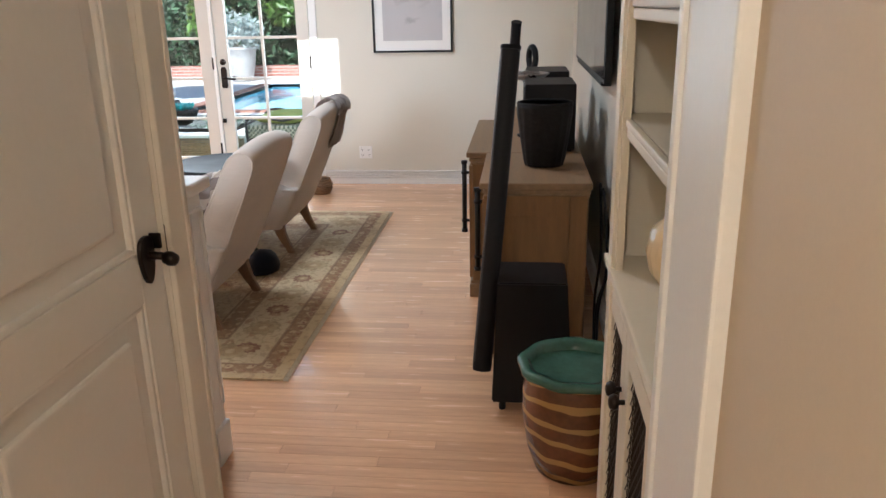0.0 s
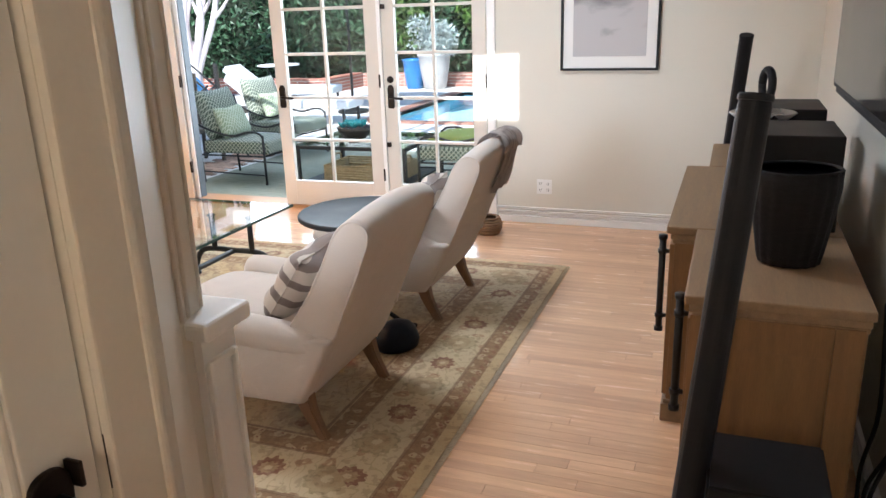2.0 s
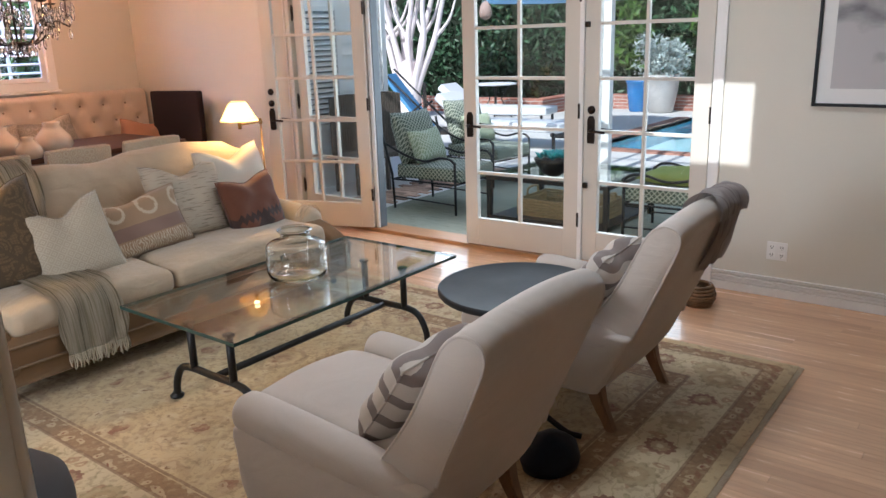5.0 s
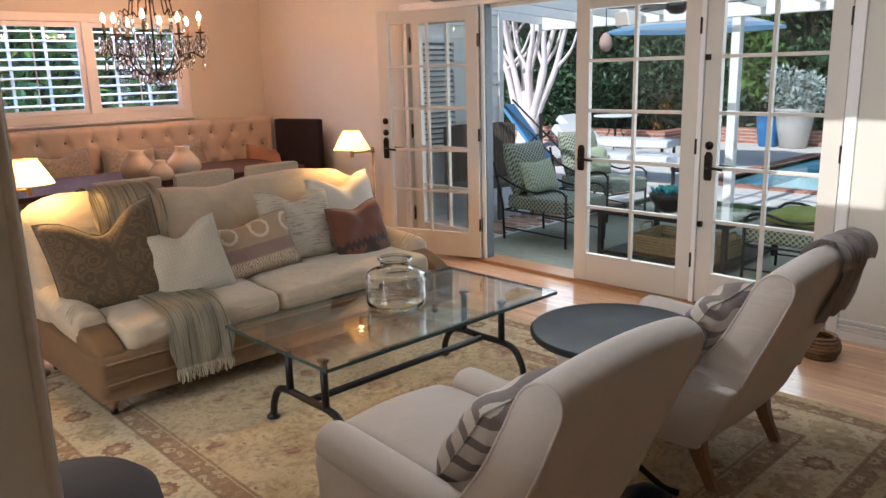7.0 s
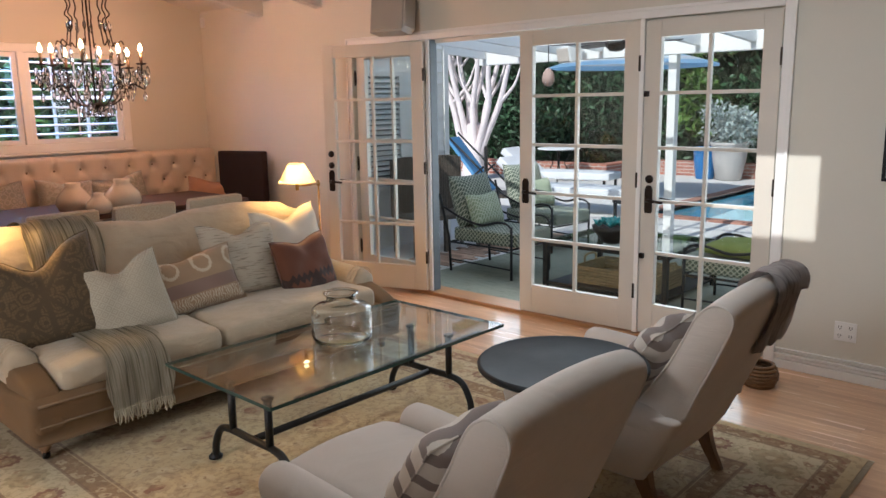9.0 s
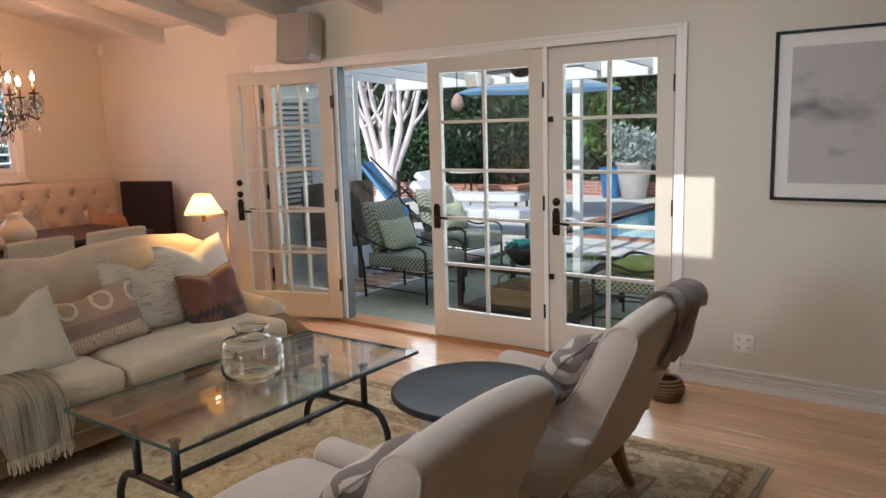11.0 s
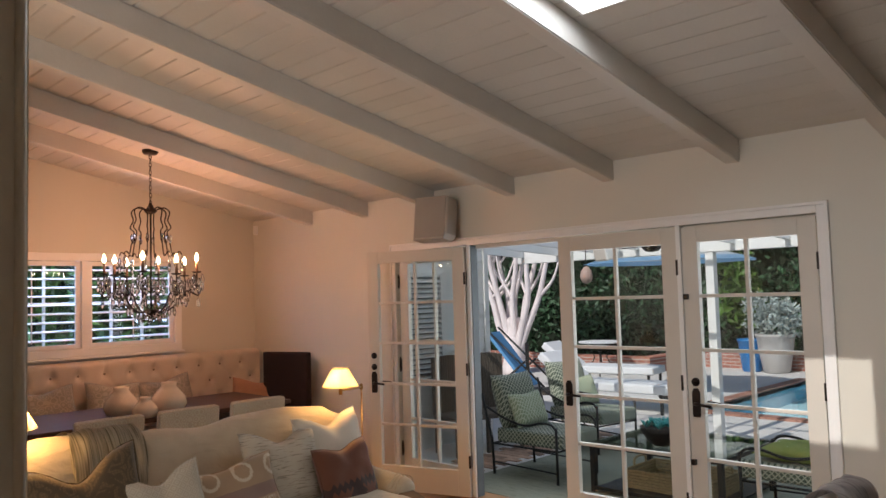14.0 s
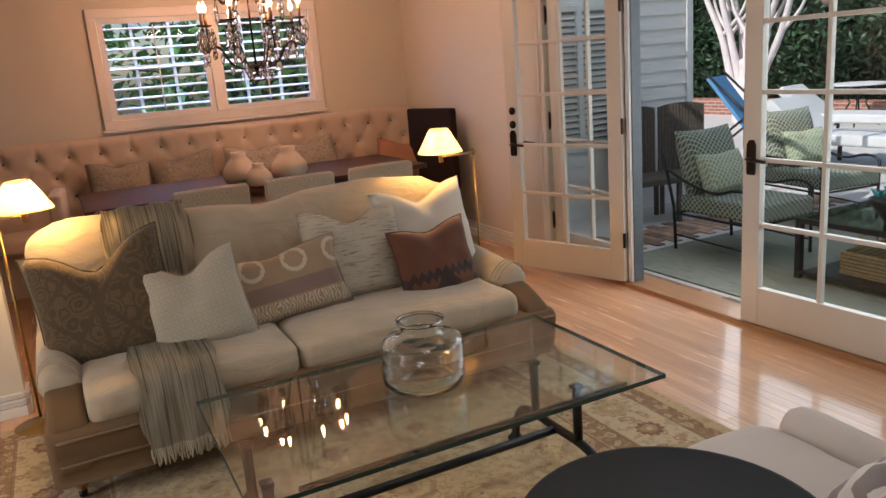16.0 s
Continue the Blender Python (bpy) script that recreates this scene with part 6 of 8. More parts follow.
part("shell", lathe([(0.02, 0), (0.045, 0.006), (0.065, 0.03), (0.06, 0.032), (0.04, 0.012), (0.006, 0.008)], 48, lambda a, z: 1 + 0.12 * abs(math.sin(4 * a))), mat("shell_white", (0.75, 0.70, 0.60), 0.3, vary=0.05), sh, smooth=True)
ot = thing("round_ottoman", "round dark grey upholstered ottoman by the rug", "ottoman", pose(-2.30, 4.93, 0.0))
part("cushion", lathe([(0.24, 0.10), (0.255, 0.12), (0.26, 0.30), (0.25, 0.36), (0.21, 0.395), (0.10, 0.41), (0.02, 0.412)], 40), mat("grey_wool", (0.055, 0.05, 0.048), 0.9, vary=0.1, bump=0.3, grain=260), ot, smooth=True)
for k in range(4):
    a = math.pi / 4 + k * math.pi / 2
    part("leg", lathe([(0.014, 0), (0.022, 0.105)], 12), M_LEG, ot, m=pose(0.19 * math.cos(a), 0.19 * math.sin(a), 0))

# ---- dining end: tufted bench, table, chairs, chandelier ----
bench = thing("banquette", "long button-tufted cream linen dining bench", "bench")
M_BENCH = mat("bench_linen", (0.58, 0.49, 0.40), 0.9, vary=0.05, scale=6, bump=0.3, grain=260, sheen=0.2)
BY_0, BY_1, BZ0, BZ1 = 5.0, 8.85, 0.44, 1.14
bm = bmesh.new()
ny, nzz = 220, 36
pitch, BO = 0.2405, 5.0235
rows_z = (1.006, 0.845, 0.685)
buttons = [(BO + pitch * i + (pitch / 2 if k % 2 else 0), z) for k, z in enumerate(rows_z) for i in range(16) if BO + pitch * i + (pitch / 2 if k % 2 else 0) < BY_1 - 0.04]
front = []
for j in range(nzz + 1):
    row = []
    z = BZ0 + (BZ1 - BZ0) * j / nzz
    for i in range(ny + 1):
        y = BY_0 + (BY_1 - BY_0) * i / ny
        dip = 0.0
        for by, bz in buttons:
            d2 = ((y - by) / 0.04) ** 2 + ((z - bz) / 0.04) ** 2
            if d2 < 9:
                dip += 0.048 * math.exp(-d2)
        # folds between the buttons and upright pleats above them
        g = (y - BO) / (pitch / 2)
        h = (z - rows_z[2]) / (rows_z[1] - rows_z[2])
        if z < rows_z[0]:
            f = min(abs(((g + h) / 2 + 0.5) % 1 - 0.5), abs(((g - h) / 2 + 0.5) % 1 - 0.5))
            if h > 2:
                f = 0.5
            dip += 0.009 * math.exp(-(f / 0.045) ** 2)
        else:
            f = abs((g / 2 + 0.5) % 1 - 0.5)
            dip += 0.030 * math.exp(-(f / 0.035) ** 2) * (1 - 0.4 * (z - rows_z[0]) / 0.12)
        e = min(1.0, (BZ1 - z) / 0.05)
        x = WEST + 0.04 + 0.095 * math.sqrt(max(0.02, 1 - (1 - e) ** 2)) - dip
        row.append(bm.verts.new((x, y, z)))
    front.append(row)
for j in range(nzz):
    for i in range(ny):
        bm.faces.new((front[j][i], front[j][i + 1], front[j + 1][i + 1], front[j + 1][i]))
part("tufted_back", bm, M_BENCH, bench, "deep button-tufted linen back", True)
part("back_frame", boxes((WEST + 0.021, WEST + 0.06, BY_0, BY_1, 0.10, BZ1 - 0.02)), M_BENCH, bench)
btn = lathe([(0.0, -0.004), (0.009, -0.002), (0.011, 0.003), (0.006, 0.008), (0.0, 0.009)], 10)
M_BUTTON = mat("covered_button", (0.20, 0.15, 0.11), 0.8, vary=0.1)
made = None
for by, bz in buttons:
    mm = pose(WEST + 0.092, by, bz, 0, 90, 0)
    if made is None:
        made = part("button", btn, M_BUTTON, bench, m=mm)
    else:
        o2 = new("button", made.data)
        o2.parent, o2.matrix_basis = bench, mm
part("seat", sweep(smooth_outline([(-7.55, 0.36), (-7.55, 0.46), (-7.10, 0.47), (-7.04, 0.43), (-7.05, 0.36)], 4), BY_0, BY_1, 0.04, 14), M_BENCH, bench, smooth=True)
part("plinth", boxes((-7.6, -7.12, BY_0 + 0.03, BY_1 - 0.03, 0.0, 0.38)), M_BENCH, bench)
M_P_DAM = pattern("grey_damask", (0.30, 0.27, 0.22), (0.40, 0.36, 0.30), "rosette", 17)
for y, w, ti in ((6.08, 0.50, 3), (6.60, 0.54, -5), (7.20, 0.52, 5), (7.72, 0.54, -7)):
    cushion("grey-beige damask pillow on the tufted bench", w, 0.42, 0.17, M_P_DAM, pose(-7.36, y, 0.735, 0, 0, 90) @ pose(0, 0, 0, -20, ti, 0), 0.08, y, "bench pillows")
cushion("rust and cream pillow at the bench's end", 0.48, 0.34, 0.14, mat("rust_linen", (0.42, 0.21, 0.12), 0.9, vary=0.1, bump=0.3, grain=260), pose(-6.95, 8.45, 0.70, 0, 0, 60) @ pose(0, 0, 0, -20, 8, 0), 0.08, 3.0, "bench pillows")
dt = thing("dining_table", "long dark walnut dining table", "table")
part("tabletop", boxes((-7.0, -6.0, 5.75, 8.25, 0.725, 0.762), bevel=0.008), mat("waxed_walnut", (0.085, 0.042, 0.026), 0.55, vary=0.25, scale=3, bump=0.08, grain=30, stretch=(10, 1, 10), spec=0.25), dt, "dark waxed plank top")
for y in (6.25, 7.75):
    part("pedestal", loft([[(-6.5 + sx * w, y + sy * w * 0.5, z) for sx, sy in ((-1, -1), (1, -1), (1, 1), (-1, 1))] for z, w in ((0.0, 0.34), (0.06, 0.34), (0.10, 0.16), (0.60, 0.16), (0.70, 0.32), (0.724, 0.34))]), M_DARKWOOD, dt)
part("stretcher", boxes((-6.55, -6.45, 6.33, 7.67, 0.14, 0.22), bevel=0.006), M_DARKWOOD, dt)
M_CHAIR = pattern("sage_floral_linen", (0.46, 0.42, 0.31), (0.38, 0.33, 0.24), "rosette", 20)
M_NAIL = mat("nail_head", (0.16, 0.10, 0.05), 0.35, 0.9, vary=0.2)


def dining_chair(m):
    """Faces -x; its back stands at x = 0."""
    c = thing("dining_chair", "sage linen dining chair with nail-head trim", "chair", m, "dining chairs")
    part("backrest", sweep(smooth_outline([(-0.045, 0.46), (-0.02, 0.75), (0.0, 0.845), (0.03, 0.815), (0.045, 0.83), (0.03, 0.6), (0.005, 0.42)], 3), -0.245, 0.245, 0.018, 8, lambda u, x, y, z: (x - 0.10 * (1 - (2 * u - 1) ** 2) * 0.3 + 0.03, y, z)), M_CHAIR, c, smooth=True)
    bm = bmesh.new()
    for k in range(23):
        y = -0.22 + 0.02 * k
        u = (y + 0.245) / 0.49
        o = lathe([(0.0055, 0), (0.004, 0.003), (0.0, 0.004)], 6)
        bmesh.ops.transform(o, matrix=pose(0.064 - 0.03 * (1 - (2 * u - 1) ** 2), y, 0.828, 0, 90, 0), verts=o.verts)
        me = bpy.data.meshes.new("t")
        o.to_mesh(me)
        o.free()
        bm.from_mesh(me)
        bpy.data.meshes.remove(me)
    part("nail_trim", bm, M_NAIL, c, "row of dark nail heads")
    part("seat", sweep(smooth_outline([(-0.47, 0.40), (-0.48, 0.46), (-0.42, 0.485), (-0.05, 0.48), (0.0, 0.46), (0.0, 0.40)], 4), -0.24, 0.24, 0.03, 8), M_CHAIR, c, smooth=True)
    for x, y in ((-0.43, -0.2), (-0.43, 0.2), (-0.02, -0.2), (-0.02, 0.2)):
        part("leg", loft([[(x + sx * w, y + sy * w, z) for sx, sy in ((-1, -1), (1, -1), (1, 1), (-1, 1))] for z, w in ((0.0, 0.014), (0.40, 0.022))]), M_DARKWOOD, c)
    return c


d1 = dining_chair(pose(-5.76, 6.52, 0))
for y in (7.125, 7.735):
    copy_thing(d1, pose(-5.76, y, 0))
bc = thing("slipper_chair", "tall dark brown upholstered chair at the table's end", "chair", pose(-6.64, 8.62, 0, 0, 0, 16))
M_DKVEL = mat("dark_brown_velvet", (0.028, 0.017, 0.014), 0.85, vary=0.15, scale=5, bump=0.2, grain=240, spec=0.2)
part("backrest", boxes((-0.285, 0.285, -0.03, 0.05, 0.44, 1.14), bevel=0.02, seg=3), M_DKVEL, bc, smooth=False)
part("seat", boxes((-0.285, 0.285, -0.50, -0.031, 0.36, 0.48), bevel=0.03, seg=3), M_DKVEL, bc)
for x, y in ((-0.25, -0.46), (0.25, -0.46), (-0.25, 0.01), (0.25, 0.01)):
    part("leg", boxes((x - 0.022, x + 0.022, y - 0.022, y + 0.022, 0, 0.43 if y > -0.1 else 0.36), bevel=0.003), M_DARKWOOD, bc)
ec = thing("slipcover_chair", "white slipcovered chair at the table's other end", "chair", pose(-6.50, 5.62, 0, 0, 0, 175))
M_SLIP = mat("slipcover_cotton", (0.50, 0.42, 0.34), 0.9, vary=0.05, bump=0.3, grain=260)
part("backrest", sweep(smooth_outline([(-0.24, 0.44), (-0.245, 0.80), (-0.20, 0.865), (0.20, 0.865), (0.245, 0.80), (0.24, 0.44)], 4), -0.03, 0.06, 0.03, 3), M_SLIP, ec, smooth=True)
part("seat", boxes((-0.24, 0.24, -0.48, -0.03, 0.36, 0.49), bevel=0.04, seg=3), M_SLIP, ec)
part("skirt", boxes((-0.235, 0.235, -0.47, 0.05, 0.03, 0.36), bevel=0.01), M_SLIP, ec)
M_CREAMPOT = mat("cream_crackle_glaze", (0.62, 0.54, 0.42), 0.12, vary=0.06, scale=9, bump=0.08)
for x, y, s, lab in ((-6.35, 6.86, 0.93, "cream glazed tall vase on the dining table"), (-6.06, 6.93, 0.66, "small cream glazed vase on the dining table"), (-6.22, 7.20, 0.98, "cream glazed shouldered vase on the dining table")):
    v = thing("ceramic_vase", lab, "vase", pose(x, y, 0.763), "dining table vases")
    part("body", lathe([(0.07 * s, 0), (0.12 * s, 0.012 * s), (0.148 * s, 0.07 * s), (0.135 * s, 0.13 * s), (0.09 * s, 0.185 * s), (0.062 * s, 0.22 * s), (0.07 * s, 0.25 * s), (0.064 * s, 0.251 * s), (0.055 * s, 0.22 * s), (0.02 * s, 0.19 * s)], 36, lambda a, z: 1 + 0.03 * math.sin(2 * a + 9 * z)), M_CREAMPOT, v, smooth=True)

ch = thing("chandelier", "dark iron candle chandelier hung with clear crystals", "chandelier", pose(-6.21, 7.05, 0))
TOPZ = roof_z(7.05)
part("canopy", lathe([(0.0, TOPZ - 0.035), (0.05, TOPZ - 0.032), (0.065, TOPZ - 0.015), (0.065, TOPZ + 0.006)], 24), M_BRONZE, ch, smooth=True)
bm = bmesh.new()
z, k = TOPZ - 0.035, 0
while z > 2.50:
    tube([(0.011 * math.cos(a) * (k % 2), 0.011 * math.cos(a) * (1 - k % 2), z - 0.019 + 0.021 * math.sin(a)) for a in [2 * math.pi * q / 10 for q in range(11)]], 0.003, 5, bm)
    z -= 0.032
    k += 1
part("chain", bm, M_BRONZE, ch)
part("stem", tube([(0, 0, 1.57), (0, 0, 2.50)], 0.008, 8), M_BRONZE, ch, smooth=True)
part("crown", lathe([(0.0, 2.40), (0.03, 2.405), (0.055, 2.43), (0.03, 2.455), (0.012, 2.49), (0.0, 2.50)], 20), M_BRONZE, ch, smooth=True)
part("bottom_bowl", lathe([(0.0, 1.54), (0.012, 1.548), (0.02, 1.56), (0.01, 1.57), (0.04, 1.585), (0.065, 1.612), (0.045, 1.617), (0.0, 1.617)], 20), M_BRONZE, ch, smooth=True)
M_CANDLE = mat("candle_sleeve", (0.10, 0.06, 0.035), 0.5, vary=0.15)
M_FLAME = glow("flame_bulb", (1.0, 0.70, 0.36), 60)
M_CRYSTAL = glass("crystal", (0.97, 0.97, 0.96), 0.0, 1.75)
drop = lathe([(0.0, -0.085), (0.011, -0.067), (0.016, -0.044), (0.010, -0.014), (0.0, 0.0)], 6)
me = bpy.data.meshes.new("crystal")
drop.to_mesh(me)
drop.free()
me.materials.append(M_CRYSTAL)
rr = random.Random(8)
crystals = []
for k in range(8):
    a = 2 * math.pi * k / 8 + 0.2
    c, s = math.cos(a), math.sin(a)
    R = 0.362 if k % 2 else 0.33
    zc = 1.885 + 0.02 * (k % 2)
    at = lambda r, z: (r * c, r * s, z)
    arm = part("arm", tube(arc([at(0.03, 1.605), at(0.11, 1.595), at(0.19, 1.65), at(0.24, 1.735), at(0.295, 1.76), at(R + 0.01, 1.72), at(R, 1.79), at(R, zc)], 5), 0.007, 7), M_BRONZE, ch, "curved dark iron arm", True)
    part("upper_scroll", tube(arc([at(0.02, 2.43), at(0.10, 2.455), at(0.15, 2.42), at(0.135, 2.35), at(0.16, 2.29), at(0.13, 2.25), at(0.15, 2.16), at(0.175, 2.05), at(0.225, 2.09), at(0.245, 2.06)], 4), 0.0055, 6), M_BRONZE, ch, "scrolled dark iron rod", True)
    part("drip_pan", lathe([(0.0, 0), (0.03, 0.004), (0.043, 0.014), (0.040, 0.016), (0.012, 0.01)], 14), M_BRONZE, arm, smooth=True, m=pose(R * c, R * s, zc))
    part("candle", tube([(R * c, R * s, zc + 0.01), (R * c, R * s, zc + 0.10)], 0.0115, 10), M_CANDLE, arm, "dark candle sleeve", True)
    f = part("flame", lathe([(0.0, 0.0), (0.012, 0.01), (0.017, 0.028), (0.009, 0.052), (0.0, 0.074)], 12), M_FLAME, arm, "lit flame bulb", True, m=pose(R * c, R * s, zc + 0.10))
    f.visible_shadow = False
    for q in range(6):
        b2 = a + 2 * math.pi * q / 6
        crystals.append((R * c + 0.042 * math.cos(b2), R * s + 0.042 * math.sin(b2), zc - 0.005 - 0.03 * (q % 2)))
        crystals.append((R * c + 0.04 * math.cos(b2), R * s + 0.04 * math.sin(b2), zc - 0.065 - 0.03 * (q % 2)))
    for r, z in ((0.15, 2.24), (0.245, 2.05), (0.245, 1.99), (0.18, 1.635), (0.24, 1.715), (0.295, 1.75), (0.11, 1.585), (R + 0.01, 1.705), (0.06, 1.60)):
        crystals.append((r * c, r * s, z))
for x, y, z in crystals:
    o2 = new("crystal", me)
    o2.parent = ch
    o2.matrix_basis = pose(x, y, z, rr.uniform(-8, 8), rr.uniform(-8, 8), rr.uniform(0, 360))

# ---- garden and patio ----
GZ = -0.13
M_DECK = mat("pale_concrete", (0.64, 0.62, 0.59), 0.8, vary=0.10, scale=0.8, bump=0.3, grain=30)
M_SOIL = mat("garden_soil", (0.10, 0.085, 0.055), 0.95, vary=0.3, scale=0.5, bump=0.5, grain=8)
M_BRICK = mat("paving_brick", (0.36, 0.235, 0.165), 0.8, vary=0.25, scale=12, bump=0.5, grain=60, each=0.5)
PX0, PX1, PY0, PY1 = -5.5, 3.5, 14.95, 19.6


def around(x0, x1, y0, y1, z0, z1):
    """A sheet with the pool cut out."""
    return boxes((x0, PX0, y0, y1, z0, z1), (PX1, x1, y0, y1, z0, z1), (PX0, PX1, y0, PY0, z0, z1), (PX0, PX1, PY1, y1, z0, z1))


bm = bmesh.new()
for x0, x1, y0, y1 in ((-400, PX0, -300, 600), (PX1, 400, -300, 600), (PX0, PX1, -300, PY0), (PX0, PX1, PY1, 600)):
    bm.faces.new([bm.verts.new(p) for p in ((x0, y0, -0.22), (x1, y0, -0.22), (x1, y1, -0.22), (x0, y1, -0.22))])
solid("ground", bm, M_SOIL, "dark garden soil reaching the horizon", "ground", "structure")
solid("pavement", around(-17, 8, 9.04, 21.0, -0.215, GZ - 0.012), M_DECK, "pale concrete pool deck", "pavement", "structure")
M_COPING = mat("coping_brick", (0.36, 0.18, 0.13), 0.75, vary=0.25, scale=9, bump=0.4, each=0.2)
coping = thing("pool_coping", "red brick coping round the pool", "coping", kind="structure")
first = None
for i in range(36):
    for side in (0, 1):
        if side == 0:
            mm = pose(PX0 + 0.125 + 0.25 * i, PY0 - 0.11, GZ - 0.012)
        elif i < 18:
            mm = pose(PX0 - 0.11, PY0 + 0.125 + 0.25 * i, GZ - 0.012, 0, 0, 90)
        else:
            continue
        if first is None:
            first = part("brick", boxes((-0.12, 0.12, -0.11, 0.11, 0.0, 0.028)), M_COPING, coping, m=mm)
        else:
            o2 = new("brick", first.data)
            o2.parent, o2.matrix_basis = coping, mm
M_TILE = mat("pool_tile", (0.16, 0.42, 0.55), 0.2, vary=0.35, scale=7, bump=0.1, grain=20)
solid("pool_basin", boxes((PX0 - 0.05, PX0, PY0, PY1, -1.3, -0.14), (PX1, PX1 + 0.05, PY0, PY1, -1.3, -0.14), (PX0, PX1, PY0 - 0.05, PY0, -1.3, -0.14), (PX0, PX1, PY1, PY1 + 0.05, -1.3, -0.14)), M_TILE, "blue tiled pool walls", "pool", "structure")
solid("pool_floor", boxes((PX0, PX1, PY0, PY1, -1.32, -1.28)), mat("pool_plaster", (0.55, 0.75, 0.80), 0.6, vary=0.05), "pale blue plaster pool floor", "pool", "structure")
bm = bmesh.new()
nx, ny = 60, 40
g = [[bm.verts.new((PX0 + (PX1 - PX0) * i / nx, PY0 + (PY1 - PY0) * j / ny, -0.20 + 0.006 * noise.noise(Vector((i * 0.7, j * 0.7, 0))))) for i in range(nx + 1)] for j in range(ny + 1)]
for j in range(ny):
    for i in range(nx):
        bm.faces.new((g[j][i], g[j][i + 1], g[j + 1][i + 1], g[j + 1][i]))
w = solid("water", bm, glass("pool_water", (0.78, 0.95, 0.99), 0.02, 1.14), "clear pale blue pool water", "water", "structure", smooth=True)
w.visible_shadow = False

# leaves
def leaves(name, label, category, spots, size, material, seed, parent=None):
    """Many folded leaves at (centre, radius, count) clumps, in one mesh."""
    rng = np.random.default_rng(seed)
    vs, fs = [], []
    for (cx, cy, cz), (rx, ry, rz), count in spots:
        p = rng.normal(size=(count, 3))
        p /= np.linalg.norm(p, axis=1)[:, None]
        p *= (rng.random(count) ** 0.4)[:, None]
        p = p * (rx, ry, rz) + (cx, cy, cz)
        a = rng.normal(size=(count, 3))
        a /= np.linalg.norm(a, axis=1)[:, None]
        b = np.cross(a, rng.normal(size=(count, 3)))
        b /= np.linalg.norm(b, axis=1)[:, None]
        s = size * (0.6 + 0.8 * rng.random(count))[:, None]
        nn = np.cross(a, b) * s * 0.12
        k = len(vs) * 4
        quad = np.stack([p - a * s, p + b * s * 0.4 + nn, p + a * s, p - b * s * 0.4 + nn], axis=1)
        vs.append(quad.reshape(-1, 3))
        fs.append(count)
    v = np.concatenate(vs)
    f = [(4 * i, 4 * i + 1, 4 * i + 2, 4 * i + 3) for i in range(len(v) // 4)]
    me = bpy.data.meshes.new(name)
    me.from_pydata(v.tolist(), [], f)
    me.materials.append(material)
    ob = new(name, me)
    ob.parent = parent
    return tagged(ob, label, category, kind="stuff") if parent is None else ob


M_LEAF = mat("hedge_leaf", (0.044, 0.098, 0.046), 0.5, vary=0.3, scale=0.7, bump=0.0, island=0.45)
M_LEAF2 = mat("tree_leaf", (0.075, 0.15, 0.028), 0.45, vary=0.3, scale=0.9, bump=0.0, island=0.45)
# near-black green, standing in for the shade between the hedge's leaves
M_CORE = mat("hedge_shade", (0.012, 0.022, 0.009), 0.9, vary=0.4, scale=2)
rr = random.Random(21)
spots = []
for k in range(330):
    x, z = -24 + 30 * rr.random(), -0.1 + 4.6 * rr.random()
    spots.append(((x, 21.75 + 0.25 * rr.random(), z), (0.85, 0.3, 0.65), 75))
for k in range(120):
    y, z = 9.5 + 12 * rr.random(), 0.0 + 4.4 * rr.random()
    spots.append(((-17.3 + 0.3 * rr.random(), y, z), (0.3, 0.9, 0.65), 60))
solid("hedge_core", boxes((-25, 7, 22.0, 22.7, -0.2, 4.3), (-18.2, -17.5, 9.0, 22.0, -0.2, 4.2)), M_CORE, "inner mass of the clipped hedge, dark with painted shade", "hedge", kind="structure")
leaves("hedge", "tall clipped dark green hedge behind the pool", "hedge", spots, 0.10, M_LEAF, 2)
spots = []
for k in range(90):
    spots.append(((-8.2 + 7.5 * rr.random(), 21.2 + 0.7 * rr.random(), 1.0 + 4.6 * rr.random()), (0.5, 0.35, 0.42), 60))
leaves("shrubs", "bright leafy shrubs growing over the hedge", "shrub", spots, 0.15, M_LEAF2, 5)
# outside the west window
spots = [((-9.6 + 0.6 * rr.random(), 4.5 + 5 * rr.random(), 0.3 + 3.2 * rr.random()), (0.4, 0.5, 0.4), 60) for k in range(70)]
leaves("window_shrubs", "leafy green shrubs outside the dining window", "shrub", spots, 0.09, M_LEAF2, 9)

